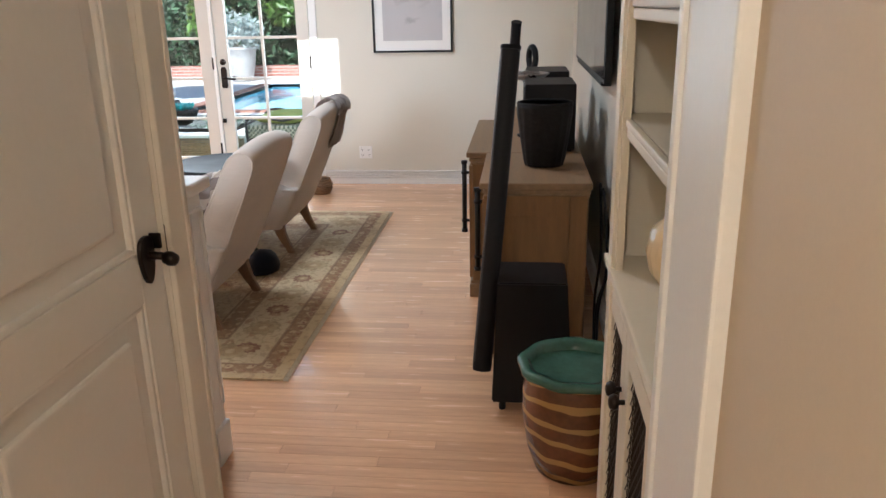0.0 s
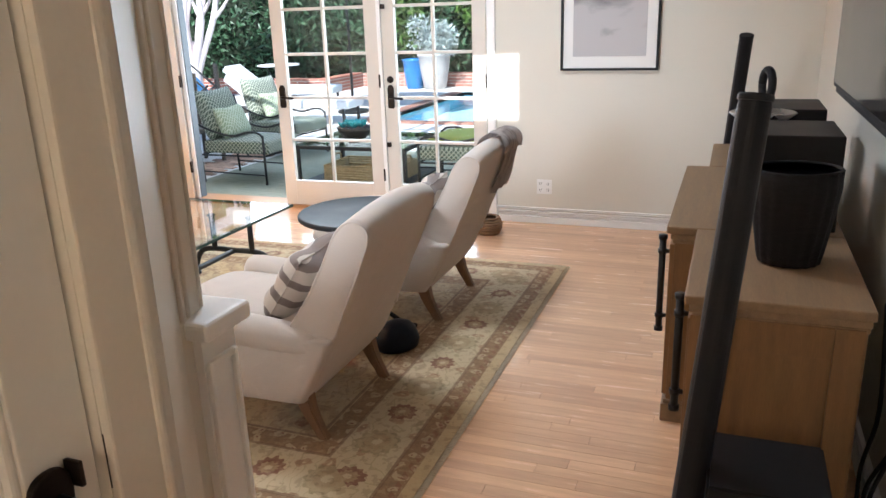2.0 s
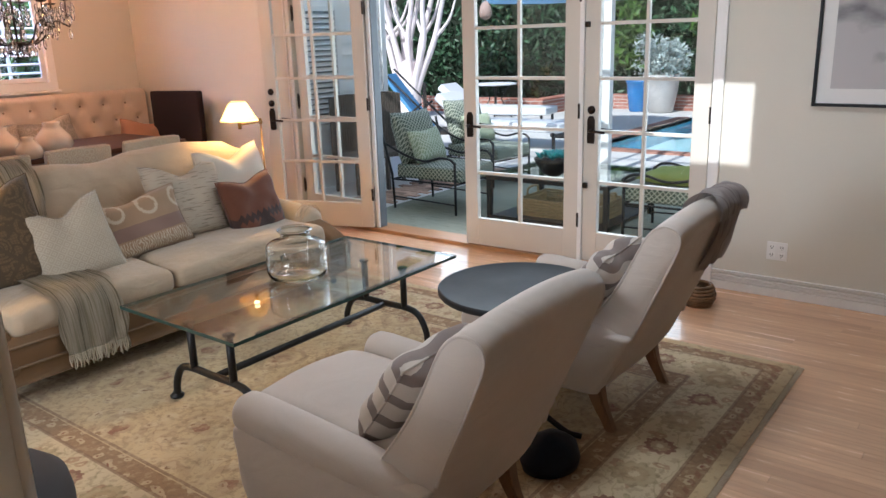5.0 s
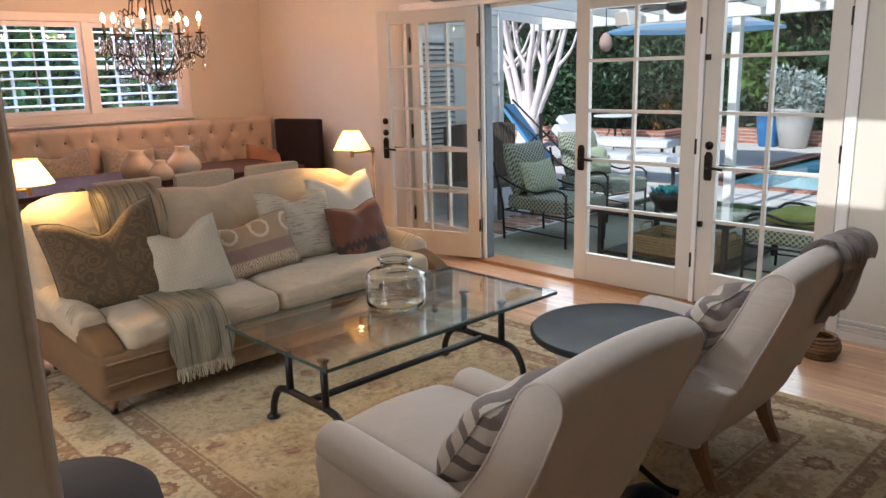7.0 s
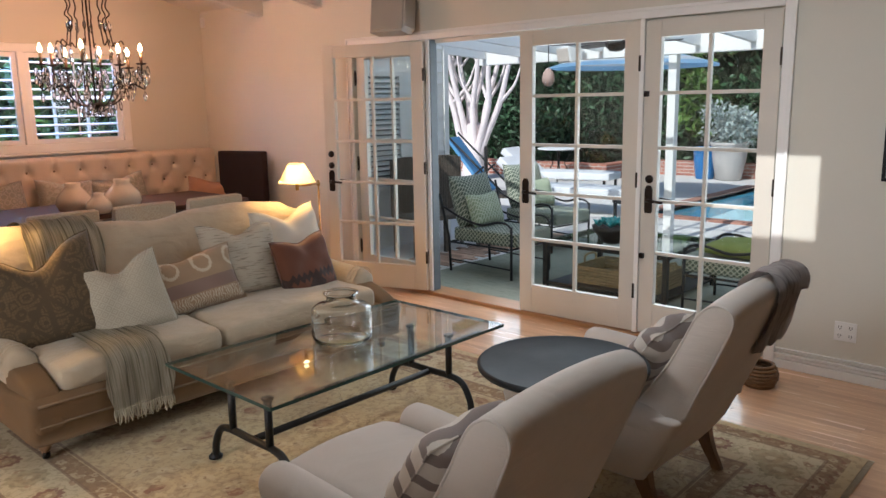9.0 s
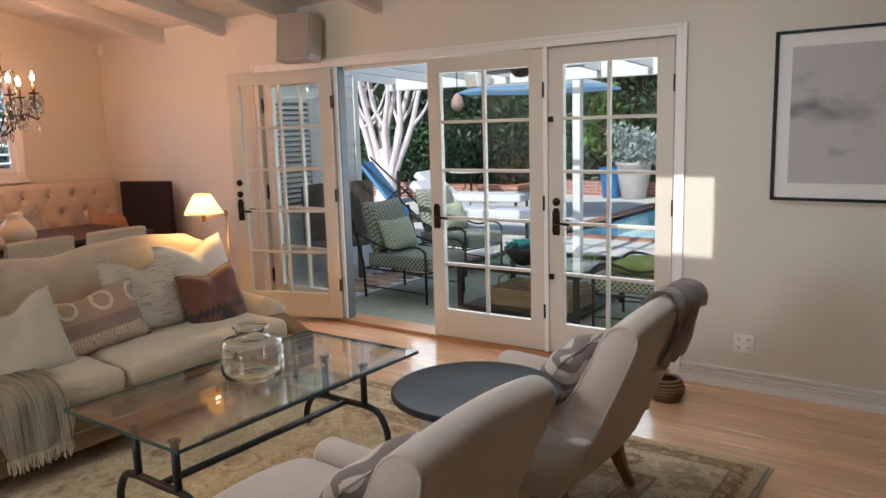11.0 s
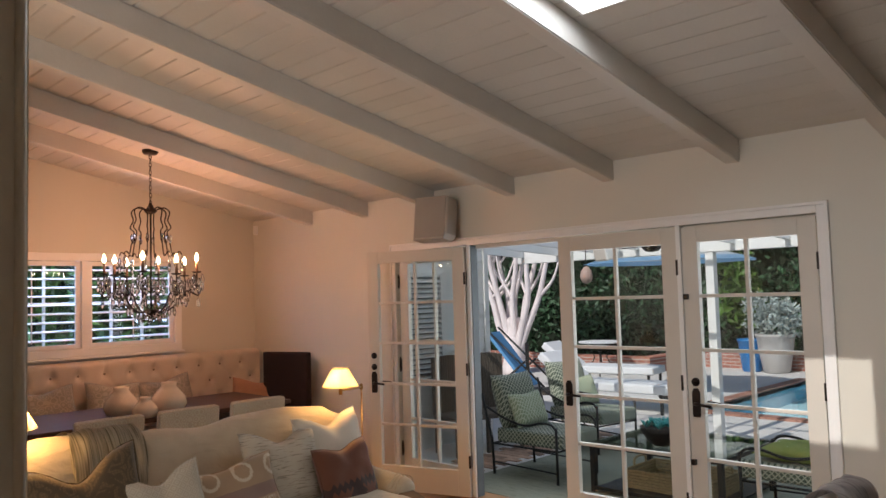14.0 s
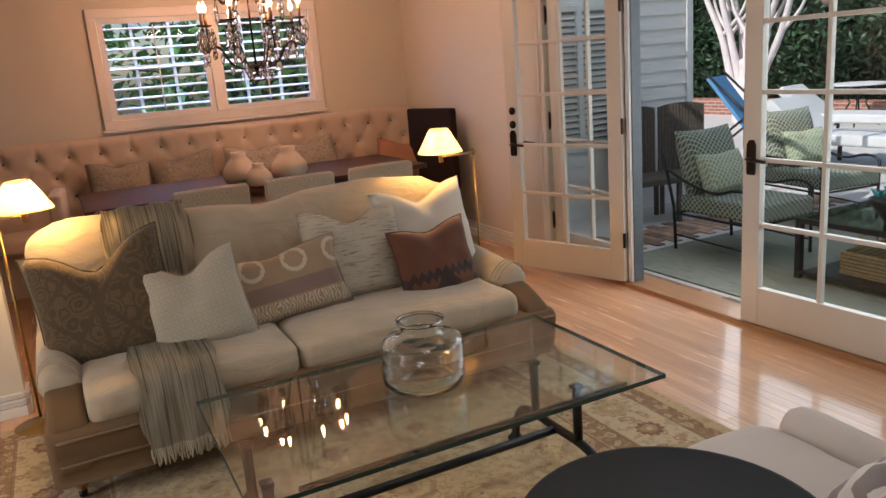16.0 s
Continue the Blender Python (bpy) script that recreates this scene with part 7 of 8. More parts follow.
# pale-barked many-stemmed tree
tree = thing("tree", "pale-barked many-stemmed tree beside the patio", "tree", pose(-11.2, 17.6, -0.15))
M_BARK = mat("pale_bark", (0.74, 0.67, 0.66), 0.75, vary=0.18, scale=6, bump=0.4, grain=25, stretch=(1, 1, 0.4))
rb_ = random.Random(5)
bm = bmesh.new()
part("trunk", tube(arc([(0, 0, 0), (0.03, 0, 0.5), (0.0, 0.05, 1.0), (0.02, 0, 1.25)], 4), 0.22, 14, None, [1.25 - 0.55 * i / 12 for i in range(13)]), M_BARK, tree, smooth=True)
tips = []
for k in range(9):
    a = -1.0 + 2.0 * k / 8
    sx, sy = 1.25 * math.sin(a), 0.45 * math.cos(3 * k)
    pts = [(0.12 * sx, 0.05 * sy, 0.45), (0.34 * sx, 0.25 * sy, 1.0), (0.58 * sx + rb_.uniform(-0.1, 0.1), 0.4 * sy, 1.7), (0.85 * sx + rb_.uniform(-0.14, 0.14), 0.7 * sy, 2.5), (1.15 * sx, sy, 3.4), (1.4 * sx, 1.2 * sy, 4.3)]
    path = arc(pts, 4)
    part("limb", tube(path, 0.092, 9, None, [1 - 0.72 * i / (len(path) - 1) for i in range(len(path))]), M_BARK, tree, smooth=True)
    tips.append(pts[-1])
    for at, w in ((2, 0.045), (3, 0.034), (3, 0.03)):
        q = Vector(pts[at])
        s = rb_.choice((1, -1))
        e = q + Vector((s * rb_.uniform(0.25, 0.6), rb_.uniform(-0.3, 0.3), rb_.uniform(0.8, 1.3)))
        part("limb", tube(arc([q, q.lerp(e, 0.5) + Vector((0.1 * s, 0, -0.04)), e], 4), w, 7, None, [1 - 0.08 * i for i in range(9)]), M_BARK, tree, smooth=True)
        tips.append(tuple(e + Vector((0, 0, 0.8))))
leaves("crown", "", "", [(t, (0.6, 0.6, 0.4), 130) for t in tips], 0.09, M_LEAF2, 6, tree)

# brick garden wall and planters
wall_b = mat("garden_brick", (0.40, 0.17, 0.12), 0.85, vary=0.15, scale=5, bump=0.4)
n, l = nodes_of(wall_b)
bt = n.new("ShaderNodeTexBrick")
bt.inputs["Color1"].default_value, bt.inputs["Color2"].default_value, bt.inputs["Mortar"].default_value = (0.40, 0.16, 0.11, 1), (0.28, 0.11, 0.08, 1), (0.5, 0.46, 0.42, 1)
bt.inputs["Scale"].default_value, bt.inputs["Mortar Size"].default_value, bt.inputs["Brick Width"].default_value, bt.inputs["Row Height"].default_value = 1.0, 0.008, 0.22, 0.075
co, mp = n.new("ShaderNodeTexCoord"), n.new("ShaderNodeMapping")
mp.inputs["Rotation"].default_value = (radians(90), 0, 0)
l.new(co.outputs["Object"], mp.inputs[0])
l.new(mp.outputs[0], bt.inputs["Vector"])
l.new(bt.outputs[0], n["Principled BSDF"].inputs["Base Color"])
solid("garden_wall", boxes((-17, -8.6, 19.0, 19.3, -0.15, 0.20), (-8.9, -8.6, 19.3, 20.9, -0.15, 0.20), (-8.6, 6, 20.9, 21.2, -0.15, 0.18), bevel=0.01), wall_b, "low red brick garden wall", "wall", "structure")
M_BLUEPOT = mat("blue_glaze", (0.02, 0.16, 0.42), 0.25, vary=0.25, scale=4, bump=0.05)
M_STONEPOT = mat("pale_stone_pot", (0.46, 0.44, 0.42), 0.7, vary=0.15, scale=4, bump=0.3)
bp_ = thing("glazed_urn", "tall blue glazed garden pot", "planter", pose(-7.02, 20.45, GZ - 0.01) @ Matrix.Diagonal((0.8, 0.8, 0.9, 1)))
part("body", lathe([(0.22, 0), (0.24, 0.02), (0.30, 0.42), (0.32, 0.68), (0.35, 0.71), (0.35, 0.76), (0.31, 0.76), (0.29, 0.7), (0.05, 0.66)], 36), M_BLUEPOT, bp_, smooth=True)
sp = thing("stone_urn", "large pale stone pot with a silvery shrub", "planter", pose(-6.5, 20.45, GZ - 0.01))
part("body", lathe([(0.23, 0), (0.26, 0.02), (0.34, 0.45), (0.37, 0.72), (0.40, 0.75), (0.40, 0.80), (0.35, 0.80), (0.33, 0.72), (0.05, 0.68)], 36), M_STONEPOT, sp, smooth=True)
leaves("foliage", "", "", [((rr.uniform(-0.4, 0.4), rr.uniform(-0.3, 0.3), rr.uniform(0.85, 1.45)), (0.30, 0.30, 0.26), 90) for k in range(16)], 0.06, mat("silver_leaf", (0.34, 0.40, 0.38), 0.6, vary=0.2, island=0.3, bump=0), 7, sp)

# patio cover
cover = thing("patio_cover", "white timber patio cover with open rafters", "patio cover", kind="structure")
M_PERG = mat("patio_white", (0.74, 0.74, 0.72), 0.5, vary=0.05, scale=2, bump=0.1)
ZH, ZE = 2.52, 2.30
first = None
for i in range(13):
    bm = loft([[(-0.03, 9.06, ZH - 0.14), (0.03, 9.06, ZH - 0.14), (0.03, 9.06, ZH), (-0.03, 9.06, ZH)], [(-0.03, 12.86, ZE - 0.14), (0.03, 12.86, ZE - 0.14), (0.03, 12.86, ZE), (-0.03, 12.86, ZE)]]) if first is None else None
    if first is None:
        first = part("rafter", bm, M_PERG, cover, m=pose(-7.0 + 0.62 * i, 0, 0))
    else:
        o2 = new("rafter", first.data)
        o2.parent, o2.matrix_basis = cover, pose(-7.0 + 0.62 * i, 0, 0)
for k in range(4):
    y = 9.60 + 0.95 * k
    z = ZH + (ZE - ZH) * (y - 9.06) / 3.8 + 0.002
    part("purlin", boxes((-7.1, 1.0, y, y + 0.04, z, z + 0.04)), M_PERG, cover)
part("fascia_beam", boxes((-7.1, 1.0, 12.87, 13.0, 2.08, 2.32), bevel=0.006), M_PERG, cover)
for x in (-4.2, 0.6):
    part("post", boxes((x - 0.05, x + 0.05, 12.88, 12.98, GZ - 0.012, 2.08), bevel=0.006), M_PERG, cover)
# wing of the house beside the patio, with lapped boards and a shuttered window
wing = thing("house_wing", "white lap-sided house wing with a shuttered window", "house", pose(-0.64, 9.05 * (1 - 1.317), 0) @ Matrix.Diagonal((1, 1.317, 1, 1)), kind="structure")
part("core", boxes((-7.6, -6.09, 9.05, 11.04, -0.2, 2.6)), M_PERG, wing)
first = None
for k in range(19):
    z = -0.15 + 0.14 * k
    for y0, y1 in ((9.05, 9.50), (10.50, 11.06)) if 0.5 < z < 1.9 else ((9.05, 11.06),):
        bm = loft([[(-6.09, y0, z), (-6.058, y0, z), (-6.078, y0, z + 0.139), (-6.09, y0, z + 0.139)], [(-6.09, y1, z), (-6.058, y1, z), (-6.078, y1, z + 0.139), (-6.09, y1, z + 0.139)]])
        part("board", bm, M_PERG, wing)
part("corner_trim", boxes((-6.1, -6.04, 11.04, 11.10, -0.2, 2.6)), M_PERG, wing)
part("pane", boxes((-6.092, -6.088, 9.55, 10.45, 0.6, 1.92)), mat("shaded_window", (0.20, 0.23, 0.24), 0.2, vary=0.2, scale=3), wing, "dark window glass")
sf = part("shutter", boxes((-6.085, -6.045, 9.50, 9.56, 0.55, 1.95), (-6.085, -6.045, 10.44, 10.50, 0.55, 1.95), (-6.085, -6.045, 9.56, 10.44, 0.55, 0.61), (-6.085, -6.045, 9.56, 10.44, 1.89, 1.95), (-6.085, -6.045, 9.975, 10.025, 0.61, 1.89), bevel=0.004), M_PERG, wing, "white louvred shutter")
first = None
for k in range(21):
    for y0 in (9.56, 10.025):
        mm = pose(-6.066, y0, 0.64 + 0.06 * k, 0, 35, 0)
        if first is None:
            first = part("louvre", boxes((-0.03, 0.03, 0, 0.415, -0.004, 0.004)), M_PERG, sf, m=mm)
        else:
            o2 = new("louvre", first.data)
            o2.parent, o2.matrix_basis = sf, mm

# patio furniture
RUGZ = GZ + 0.002
solid("outdoor_rug", boxes((-5.30, -1.6, 9.52, 12.3, GZ - 0.011, RUGZ), bevel=0.003), woven("jute_weave", ((0.25, 0.27, 0.21), (0.37, 0.385, 0.31), (0.31, 0.325, 0.26)), (6, 60, 6)), "pale woven jute outdoor rug on the patio", "rug")
M_LATT = pattern("grey_lattice_canvas", (0.085, 0.11, 0.08), (0.42, 0.45, 0.36), "lattice", 42)
M_GREENC = pattern("sage_lattice_canvas", (0.26, 0.32, 0.20), (0.52, 0.56, 0.42), "lattice", 44)
M_FRAME = mat("dark_patio_iron", (0.03, 0.03, 0.03), 0.45, 0.5, vary=0.2)


def patio_chair(m, label):
    """Faces +x; back legs at x = 0, front legs at x = 0.78; width along y 0 to 0.64."""
    c = thing("patio_chair", label, "chair", m, "patio chairs")
    for y in (0.0, 0.64):
        part("leg", tube([(0.0, y, 0), (-0.02, y, 0.35), (-0.14, y, 0.78)], 0.013, 8), M_FRAME, c, smooth=True)
        part("leg", tube([(0.78, y, 0), (0.78, y, 0.52)], 0.013, 8), M_FRAME, c, smooth=True)
        part("arm", tube(arc([(-0.10, y, 0.66), (0.15, y, 0.56), (0.40, y, 0.51), (0.60, y, 0.55), (0.72, y, 0.545), (0.78, y, 0.50)], 5), 0.012, 8), M_FRAME, c, smooth=True)
        part("rail", tube([(0.0, y, 0.30), (0.78, y, 0.30)], 0.010, 8), M_FRAME, c, smooth=True)
        part("stretcher", tube([(0.0, y, 0.12), (0.78, y, 0.10)], 0.008, 8), M_FRAME, c, smooth=True)
    for x in (0.0, 0.78):
        part("rail", tube([(x, 0, 0.30), (x, 0.64, 0.30)], 0.010, 8), M_FRAME, c, smooth=True)
    part("seat_cushion", boxes((0.02, 0.82, 0.02, 0.62, 0.315, 0.455), bevel=0.035, seg=3), M_LATT, c, "lattice canvas seat cushion")
    part("back_cushion", cushion_mesh(0.60, 0.56, 0.22, 0.0, 12), M_LATT, c, "lattice canvas back cushion", True, m=pose(0.04, 0.32, 0.70, 0, 0, 90) @ pose(0, 0, 0, -16, 0, 0))
    return c


p1 = patio_chair(pose(-5.21, 10.10, RUGZ), "black iron patio chair with lattice canvas cushions")
copy_thing(p1, pose(-5.65, 11.55, RUGZ, 0, 0, -8))
copy_thing(p1, pose(-1.92, 10.76, RUGZ, 0, 0, 180))
cushion("sage lattice pillow on the patio chair", 0.48, 0.34, 0.16, M_GREENC, pose(-4.98, 10.38, 0.50, 0, 0, 90) @ pose(0, 0, 0, -22, 0, 0), 0.03, 1.0, "patio pillows")
cushion("sage lattice pillow on the patio chair", 0.48, 0.34, 0.16, M_GREENC, pose(-5.36, 11.85, 0.50, 0, 0, 82) @ pose(0, 0, 0, -22, 0, 0), 0.03, 2.0, "patio pillows")
cushion("sage green seat pillow on the patio chair", 0.56, 0.54, 0.12, mat("lime_canvas", (0.24, 0.29, 0.07), 0.85, vary=0.08, bump=0.3, grain=200), pose(-2.34, 10.43, 0.385, 90, 0, 0), 0.0, 3.0, "patio pillows")
pt = thing("patio_table", "low black iron patio table with a glass top", "table")
TX0, TX1, TY0, TY1 = -4.05, -2.86, 10.13, 11.10
for x in (TX0, TX1):
    for y in (TY0, TY1):
        part("leg", boxes((x - 0.022, x + 0.022, y - 0.022, y + 0.022, RUGZ, 0.30), bevel=0.003), M_FRAME, pt)
for y in (TY0, TY1):
    part("rail", boxes((TX0 + 0.022, TX1 - 0.022, y - 0.02, y + 0.02, 0.265, 0.30)), M_FRAME, pt)
    part("low_rail", boxes((TX0 + 0.022, TX1 - 0.022, y - 0.02, y + 0.02, -0.10, -0.07)), M_FRAME, pt)
for x in (TX0, TX1):
    part("rail", boxes((x - 0.02, x + 0.02, TY0 + 0.022, TY1 - 0.022, 0.265, 0.30)), M_FRAME, pt)
part("low_shelf", boxes((TX0 + 0.02, TX1 - 0.02, TY0 + 0.021, TY1 - 0.021, -0.095, -0.08)), M_FRAME, pt)
part("glass_top", boxes((TX0 - 0.02, TX1 + 0.02, TY0 - 0.02, TY1 + 0.02, 0.3005, 0.310)), M_TABLEGLASS, pt, "pale glass top")
tray = thing("wicker_tray", "rectangular wicker tray on the table's lower shelf", "tray", pose(-3.42, 10.55, -0.0795))
M_CANE = mat("pale_cane", (0.33, 0.24, 0.12), 0.6, vary=0.35, scale=40, bump=0.5, grain=140)
part("tray_floor", boxes((-0.42, 0.42, -0.28, 0.28, 0, 0.012)), M_CANE, tray)
for k, r in enumerate(((-0.42, 0.42, -0.28, -0.262), (-0.42, 0.42, 0.262, 0.28), (-0.42, -0.402, -0.262, 0.262), (0.402, 0.42, -0.262, 0.262))):
    bm = bmesh.new()
    for z in range(6):
        box(bm, *r, 0.0125 + 0.025 * z, 0.034 + 0.025 * z, bevel=0.007)
    part("woven_side", bm, M_CANE, tray)
for x in (-0.41, 0.41):
    part("handle", tube(arc([(x, -0.1, 0.15), (x, -0.08, 0.22), (x, 0.08, 0.22), (x, 0.1, 0.15)], 5), 0.011, 7), M_CANE, tray, smooth=True)
bowl = thing("planter_bowl", "dark footed bowl with teal glass succulents", "planter", pose(-3.48, 10.33, 0.3105))
part("bowl", lathe([(0.05, 0), (0.06, 0.004), (0.10, 0.03), (0.165, 0.12), (0.18, 0.165), (0.165, 0.165), (0.15, 0.13), (0.02, 0.10)], 36), M_IRON, bowl, smooth=True)
bm = bmesh.new()
for k in range(16):
    a, r = rr.uniform(0, 6.28), rr.uniform(0, 0.12)
    for q in range(7):
        b2 = 2 * math.pi * q / 7
        c = Vector((r * math.cos(a), r * math.sin(a), 0.16 + 0.03 * rr.random()))
        d = Vector((math.cos(b2), math.sin(b2), 0.9))
        tube([c, c + d * 0.03, c + d * 0.055], 0.014, 5, bm, (0.6, 1, 0.1))
part("succulents", bm, mat("teal_succulent", (0.03, 0.36, 0.38), 0.4, vary=0.25, scale=20), bowl, "teal succulent rosettes", True)
M_DKWICK = mat("dark_wicker", (0.11, 0.09, 0.07), 0.6, vary=0.35, scale=30, bump=0.6, grain=140)
for x, y, tz in ((-6.42, 10.72, 80), (-6.30, 11.22, 70), (-6.95, 12.85, 132)):
    wc = thing("wicker_chair", "tall dark wicker outdoor dining chair", "chair", pose(x, y, GZ - 0.012, 0, 0, tz), "wicker chairs")
    for k in range(15):
        part("back_slat", boxes((-0.24 + 0.032 * k, -0.211 + 0.032 * k, 0.0, 0.03, 0.42, 1.10 - 0.0006 * (k - 7) ** 2), bevel=0.006, seg=1), M_DKWICK, wc)
    part("seat", boxes((-0.25, 0.25, -0.46, -0.001, 0.38, 0.44), bevel=0.015), M_DKWICK, wc)
    for lx, ly in ((-0.22, -0.43), (0.22, -0.43), (-0.22, -0.03), (0.22, -0.03)):
        part("leg", boxes((lx - 0.018, lx + 0.018, ly - 0.018, ly + 0.018, 0, 0.38)), M_DKWICK, wc)
# loungers, parasol and small iron set by the pool
M_WHITEC = mat("white_canvas", (0.72, 0.73, 0.74), 0.85, vary=0.04, bump=0.2)
for x, y, tz in ((-6.6, 14.5, 4), (-8.1, 16.6, 10)):
    lg = thing("sun_lounger", "white cushioned pool lounger", "lounger", pose(x, y, GZ - 0.012, 0, 0, tz), "pool loungers")
    part("mattress", boxes((-0.55, 1.0, -0.33, 0.33, 0.28, 0.42), bevel=0.04, seg=3), M_WHITEC, lg)
    part("backrest", boxes((-0.07, 0.07, -0.33, 0.33, 0.0, 0.75), bevel=0.04, seg=3), M_WHITEC, lg, m=pose(-0.58, 0, 0.34, 0, -52, 0))
    for lx in (-0.5, 0.9):
        for ly in (-0.3, 0.3):
            part("leg", boxes((lx - 0.02, lx + 0.02, ly - 0.02, ly + 0.02, 0, 0.29)), M_FRAME, lg)
fold = thing("deck_chair", "blue canvas deck chair leaning back", "chair", pose(-9.0, 15.6, GZ - 0.012, 0, 0, 20))
part("canvas", boxes((-0.03, 0.03, -0.3, 0.3, 0.1, 1.35), bevel=0.015), mat("blue_canvas", (0.10, 0.28, 0.52), 0.85, vary=0.08), fold, m=pose(0, 0, 0, 0, -38, 0))
for y in (-0.32, 0.32):
    part("frame_rail", tube([(0.35, y, 0), (-0.85, y, 1.15)], 0.02, 8), M_FRAME, fold, smooth=True)
    part("frame_rail", tube([(-0.75, y, 0), (-0.1, y, 0.55)], 0.02, 8), M_FRAME, fold, smooth=True)
pu = thing("patio_umbrella", "blue and white striped garden parasol", "umbrella", pose(-6.4, 16.0, GZ - 0.012))
part("pole", tube([(0, 0, 0), (0, 0, 2.62)], 0.025, 10), M_FRAME, pu, smooth=True)
part("base", lathe([(0.0, 0), (0.28, 0), (0.28, 0.05), (0.05, 0.09)], 24), M_FRAME, pu)
M_UB, M_UW = mat("parasol_blue", (0.34, 0.55, 0.74), 0.8, vary=0.05, bump=0.2), mat("parasol_white", (0.70, 0.74, 0.78), 0.8, vary=0.05, bump=0.2)
for k in range(6):
    r0, r1 = 1.45 * k / 6, 1.45 * (k + 1) / 6
    bm = bmesh.new()
    za, zb = 2.60 - 0.36 * (k / 6) ** 1.2, 2.60 - 0.36 * ((k + 1) / 6) ** 1.2
    ra = [bm.verts.new((max(r0, 0.01) * math.cos(2 * math.pi * q / 8), max(r0, 0.01) * math.sin(2 * math.pi * q / 8), za)) for q in range(8)]
    rb2 = [bm.verts.new((r1 * math.cos(2 * math.pi * q / 8), r1 * math.sin(2 * math.pi * q / 8), zb)) for q in range(8)]
    for q in range(8):
        bm.faces.new((ra[q], rb2[q], rb2[(q + 1) % 8], ra[(q + 1) % 8]))
    bmesh.ops.solidify(bm, geom=list(bm.faces), thickness=0.008)
    part("canopy_band", bm, M_UB if k % 2 else M_UW, pu, "striped parasol cloth")
bs = thing("bistro_table", "small white iron table by the garden wall", "table", pose(-9.3, 18.2, GZ - 0.012))
part("tabletop", lathe([(0.0, 0.70), (0.45, 0.70), (0.46, 0.715), (0.45, 0.73), (0.0, 0.73)], 28), M_WHITEC, bs)
for k in range(4):
    a = k * math.pi / 2 + 0.5
    part("leg", tube([(0.35 * math.cos(a), 0.35 * math.sin(a), 0), (0.12 * math.cos(a), 0.12 * math.sin(a), 0.4), (0.3 * math.cos(a), 0.3 * math.sin(a), 0.70)], 0.014, 7), M_FRAME, bs, smooth=True)
fan = thing("ceiling_fan", "dark outdoor ceiling fan under the patio cover", "fan", pose(-3.87, 11.0, 0))
part("rod", tube([(0, 0, 2.14), (0, 0, 2.30)], 0.014, 8), M_BRONZE, fan, smooth=True)
part("motor", lathe([(0.0, 2.02), (0.06, 2.03), (0.10, 2.07), (0.10, 2.12), (0.05, 2.15), (0.0, 2.155)], 24), M_BRONZE, fan, smooth=True)
for k in range(5):
    part("blade", boxes((0.1, 0.62, -0.06, 0.06, -0.005, 0.005), bevel=0.004), M_BRONZE, fan, m=pose(0, 0, 2.10, 8, 0, 72 * k + 10))
ol = thing("hanging_lantern", "round pale hanging lantern under the patio cover", "lantern", pose(-5.67, 12.5, 0))
part("globe", lathe([(0.0, 1.75), (0.045, 1.765), (0.075, 1.81), (0.08, 1.85), (0.065, 1.92), (0.03, 1.97), (0.0, 1.98)], 24), mat("lantern_paper", (0.40, 0.28, 0.24), 0.7, vary=0.1, scale=10), ol, smooth=True)
part("cord", tube([(0, 0, 1.97), (0, 0, 2.32)], 0.006, 6), M_BLACK, ol)
os_ = thing("outdoor_speaker", "white box loudspeaker under the patio cover", "loudspeaker", pose(-5.45, 12.66, 2.05, 12, 0, -25))
part("cabinet", boxes((-0.15, 0.15, -0.09, 0.09, 0, 0.20), bevel=0.02), M_PERG, os_)
part("grille", boxes((-0.13, 0.13, -0.098, -0.089, 0.02, 0.18), bevel=0.006), M_GREY, os_)
part("bracket", boxes((-0.03, 0.03, 0.085, 0.21, 0.08, 0.12)), M_PERG, os_)

# boundary far off, closing the view
solid("backdrop_trees", boxes((-60, 60, 45, 46, -0.3, 9)), mat("far_trees", (0.05, 0.09, 0.035), 0.9, vary=0.5, scale=0.3, bump=0.3, grain=3), "far dark trees beyond the garden", "trees", "structure")

# ---- floor boards and paving bricks ----
floor = bpy.data.objects["floor"]
rnd = random.Random(11)
BW = 0.0585
shared = {}


def board_mesh(L):
    key = round(L, 1)
    if key not in shared:
        bm = bmesh.new()
        h, w = key / 2 - 0.0004, BW / 2 - 0.0003
        lo = [bm.verts.new((sx * h, sy * w, -0.0125)) for sx, sy in ((-1, -1), (1, -1), (1, 1), (-1, 1))]
        mid = [bm.verts.new((sx * h, sy * w, -0.0005)) for sx, sy in ((-1, -1), (1, -1), (1, 1), (-1, 1))]
        hi = [bm.verts.new((sx * (h - 0.0005), sy * (w - 0.0005), 0.0)) for sx, sy in ((-1, -1), (1, -1), (1, 1), (-1, 1))]
        bm.faces.new(hi)
        for a, b in ((lo, mid), (mid, hi)):
            for i in range(4):
                bm.faces.new((a[i], a[(i + 1) % 4], b[(i + 1) % 4], b[i]))
        me = bpy.data.meshes.new("floor_board")
        bm.to_mesh(me)
        bm.free()
        me.materials.append(M_FLOOR)
        shared[key] = me
    return shared[key]


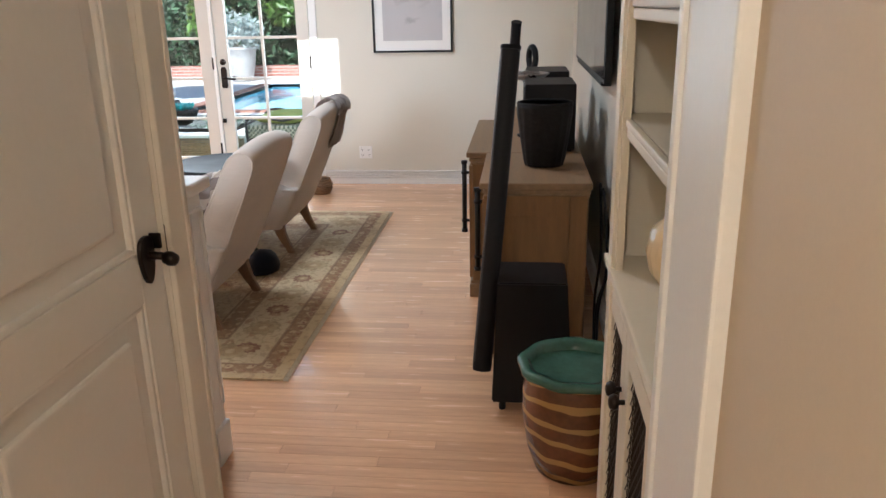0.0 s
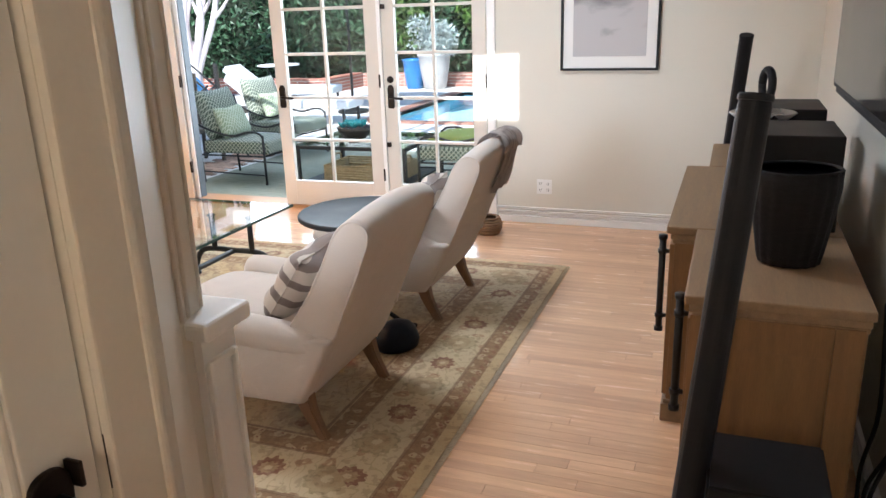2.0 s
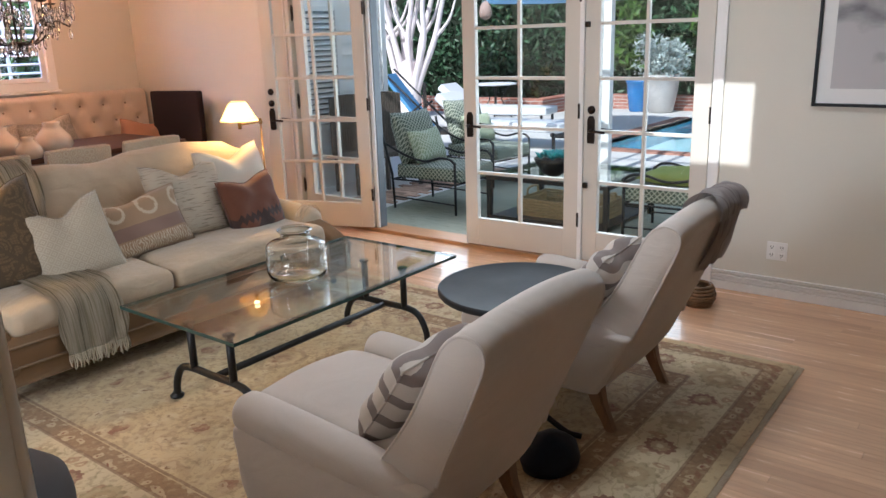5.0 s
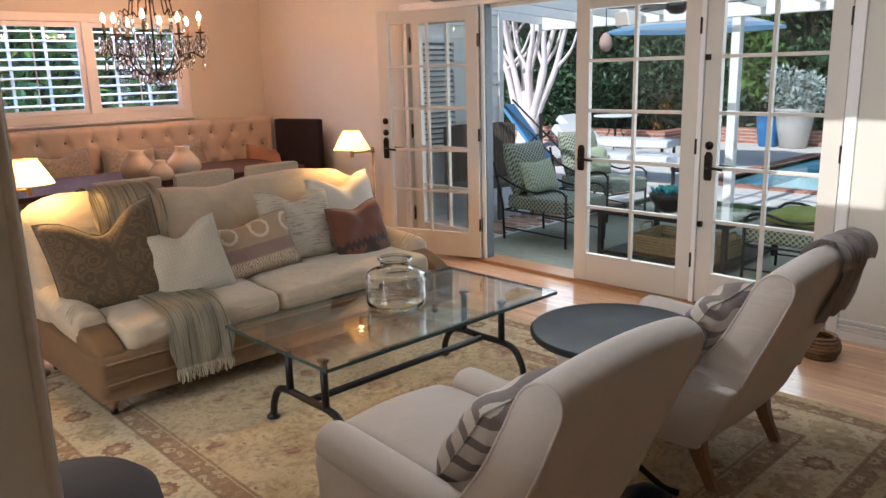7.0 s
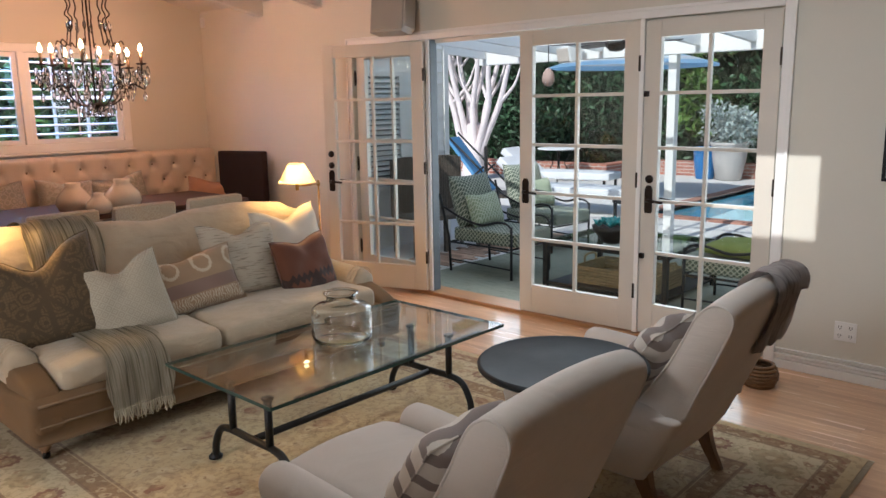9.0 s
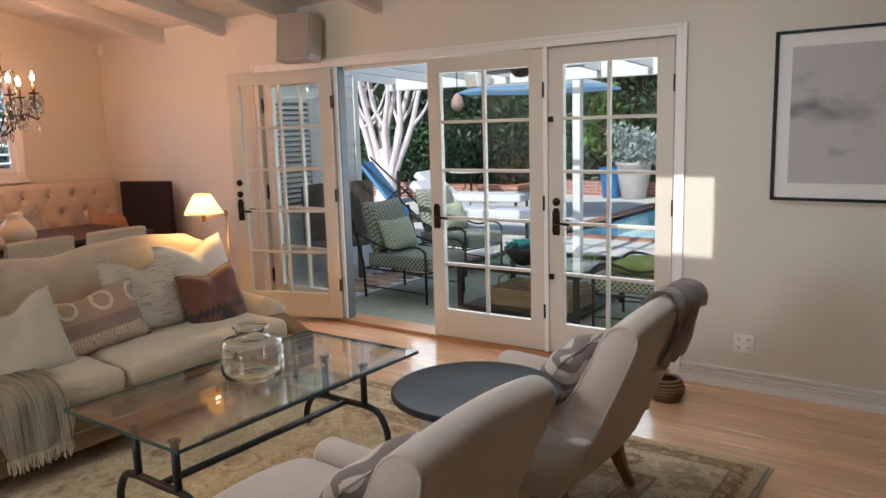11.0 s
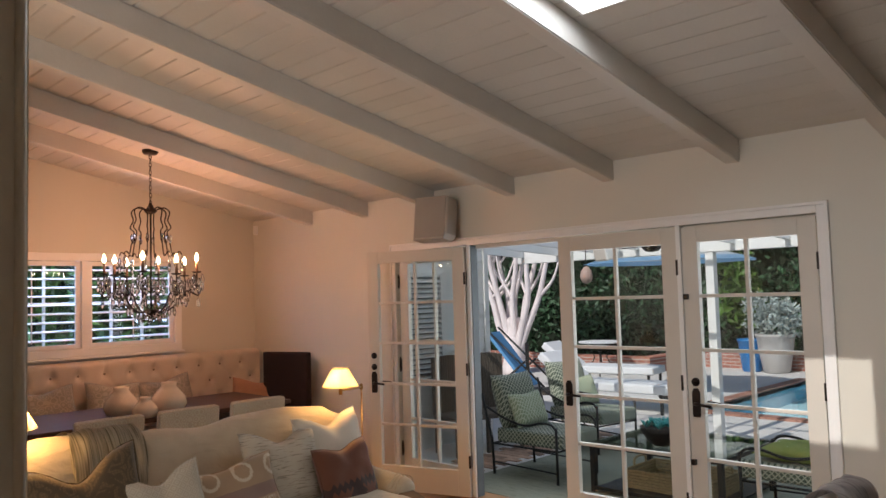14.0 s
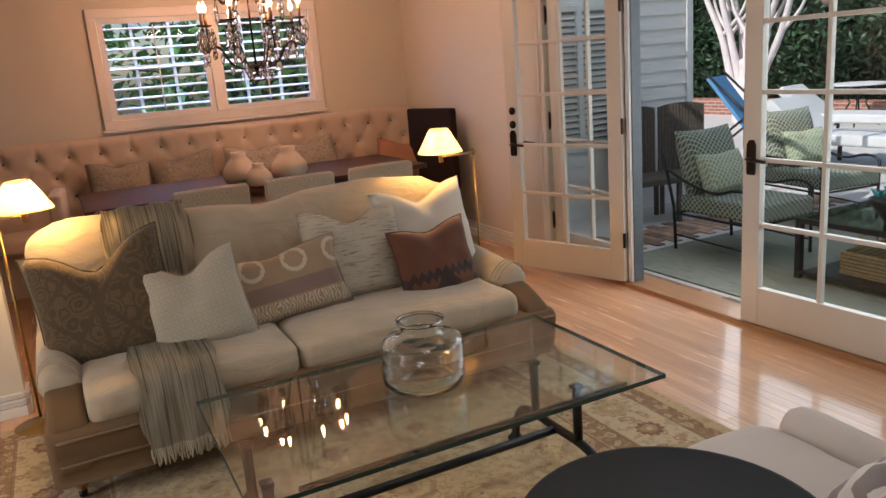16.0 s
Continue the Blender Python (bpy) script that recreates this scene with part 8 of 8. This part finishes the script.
rest_v, rest_f = [], []
near = 0
y = SOUTH
while y + BW <= NORTH:
    x = WEST - rnd.uniform(0, 1.0)
    while x < 0.68:
        L = round(rnd.uniform(0.5, 1.9), 1)
        L = round(min(L, max(0.1, 0.72 - x)), 1)
        x1 = min(x + L, 0.74)
        xc, yc = x + L / 2, y + BW / 2
        if near < 300 and -0.9 < xc < 0.9 and 4.2 < yc < NORTH:
            ob = new("floor_board", board_mesh(L))
            ob.parent = floor
            ob.matrix_basis = pose(xc, yc, 0)
            near += 1
        else:
            a, b = max(x, WEST) + 0.0004, x1 - 0.0004
            if b > a:
                k = len(rest_v)
                c, d, e = y + 0.0003, y + BW - 0.0003, 0.0005
                rest_v += [(a, c, -0.0125), (b, c, -0.0125), (b, d, -0.0125), (a, d, -0.0125), (a, c, -e), (b, c, -e), (b, d, -e), (a, d, -e), (a + e, c + e, 0), (b - e, c + e, 0), (b - e, d - e, 0), (a + e, d - e, 0)]
                rest_f.append((k + 8, k + 9, k + 10, k + 11))
                for q in (0, 4):
                    for i in range(4):
                        rest_f.append((k + q + i, k + q + (i + 1) % 4, k + q + 4 + (i + 1) % 4, k + q + 4 + i))
        x += L
    y += BW
me = bpy.data.meshes.new("floor_boards")
me.from_pydata(rest_v, [], rest_f)
me.materials.append(M_FLOOR_FAR)
ob = new("floor_boards", me)
ob.parent = floor
tagged(ob, "narrow pale oak strip floor boards", kind="stuff")
# paving bricks by the door and beside the outdoor rug
paving = bpy.data.objects["pavement"]
bm = bmesh.new()
box(bm, -0.098, 0.098, -0.046, 0.046, -0.012, 0.0, bevel=0.004, seg=1)
bme = bpy.data.meshes.new("brick")
bm.to_mesh(bme)
bm.free()
bme.materials.append(M_BRICK)
count = 0
for j in range(36):
    for i in range(24):
        x, y = -6.0 + 0.102 + 0.204 * i + (0.1 if j % 2 else 0), 9.11 + 0.1 * j
        if x > -1.5 or (x > -5.4 and y > 9.46) or count > 290:
            continue
        ob = new("brick", bme)
        ob.parent = paving
        ob.matrix_basis = pose(x, y, GZ - 0.0005 + rnd.uniform(-0.0015, 0.0015), 0, 0, rnd.uniform(-1, 1))
        count += 1
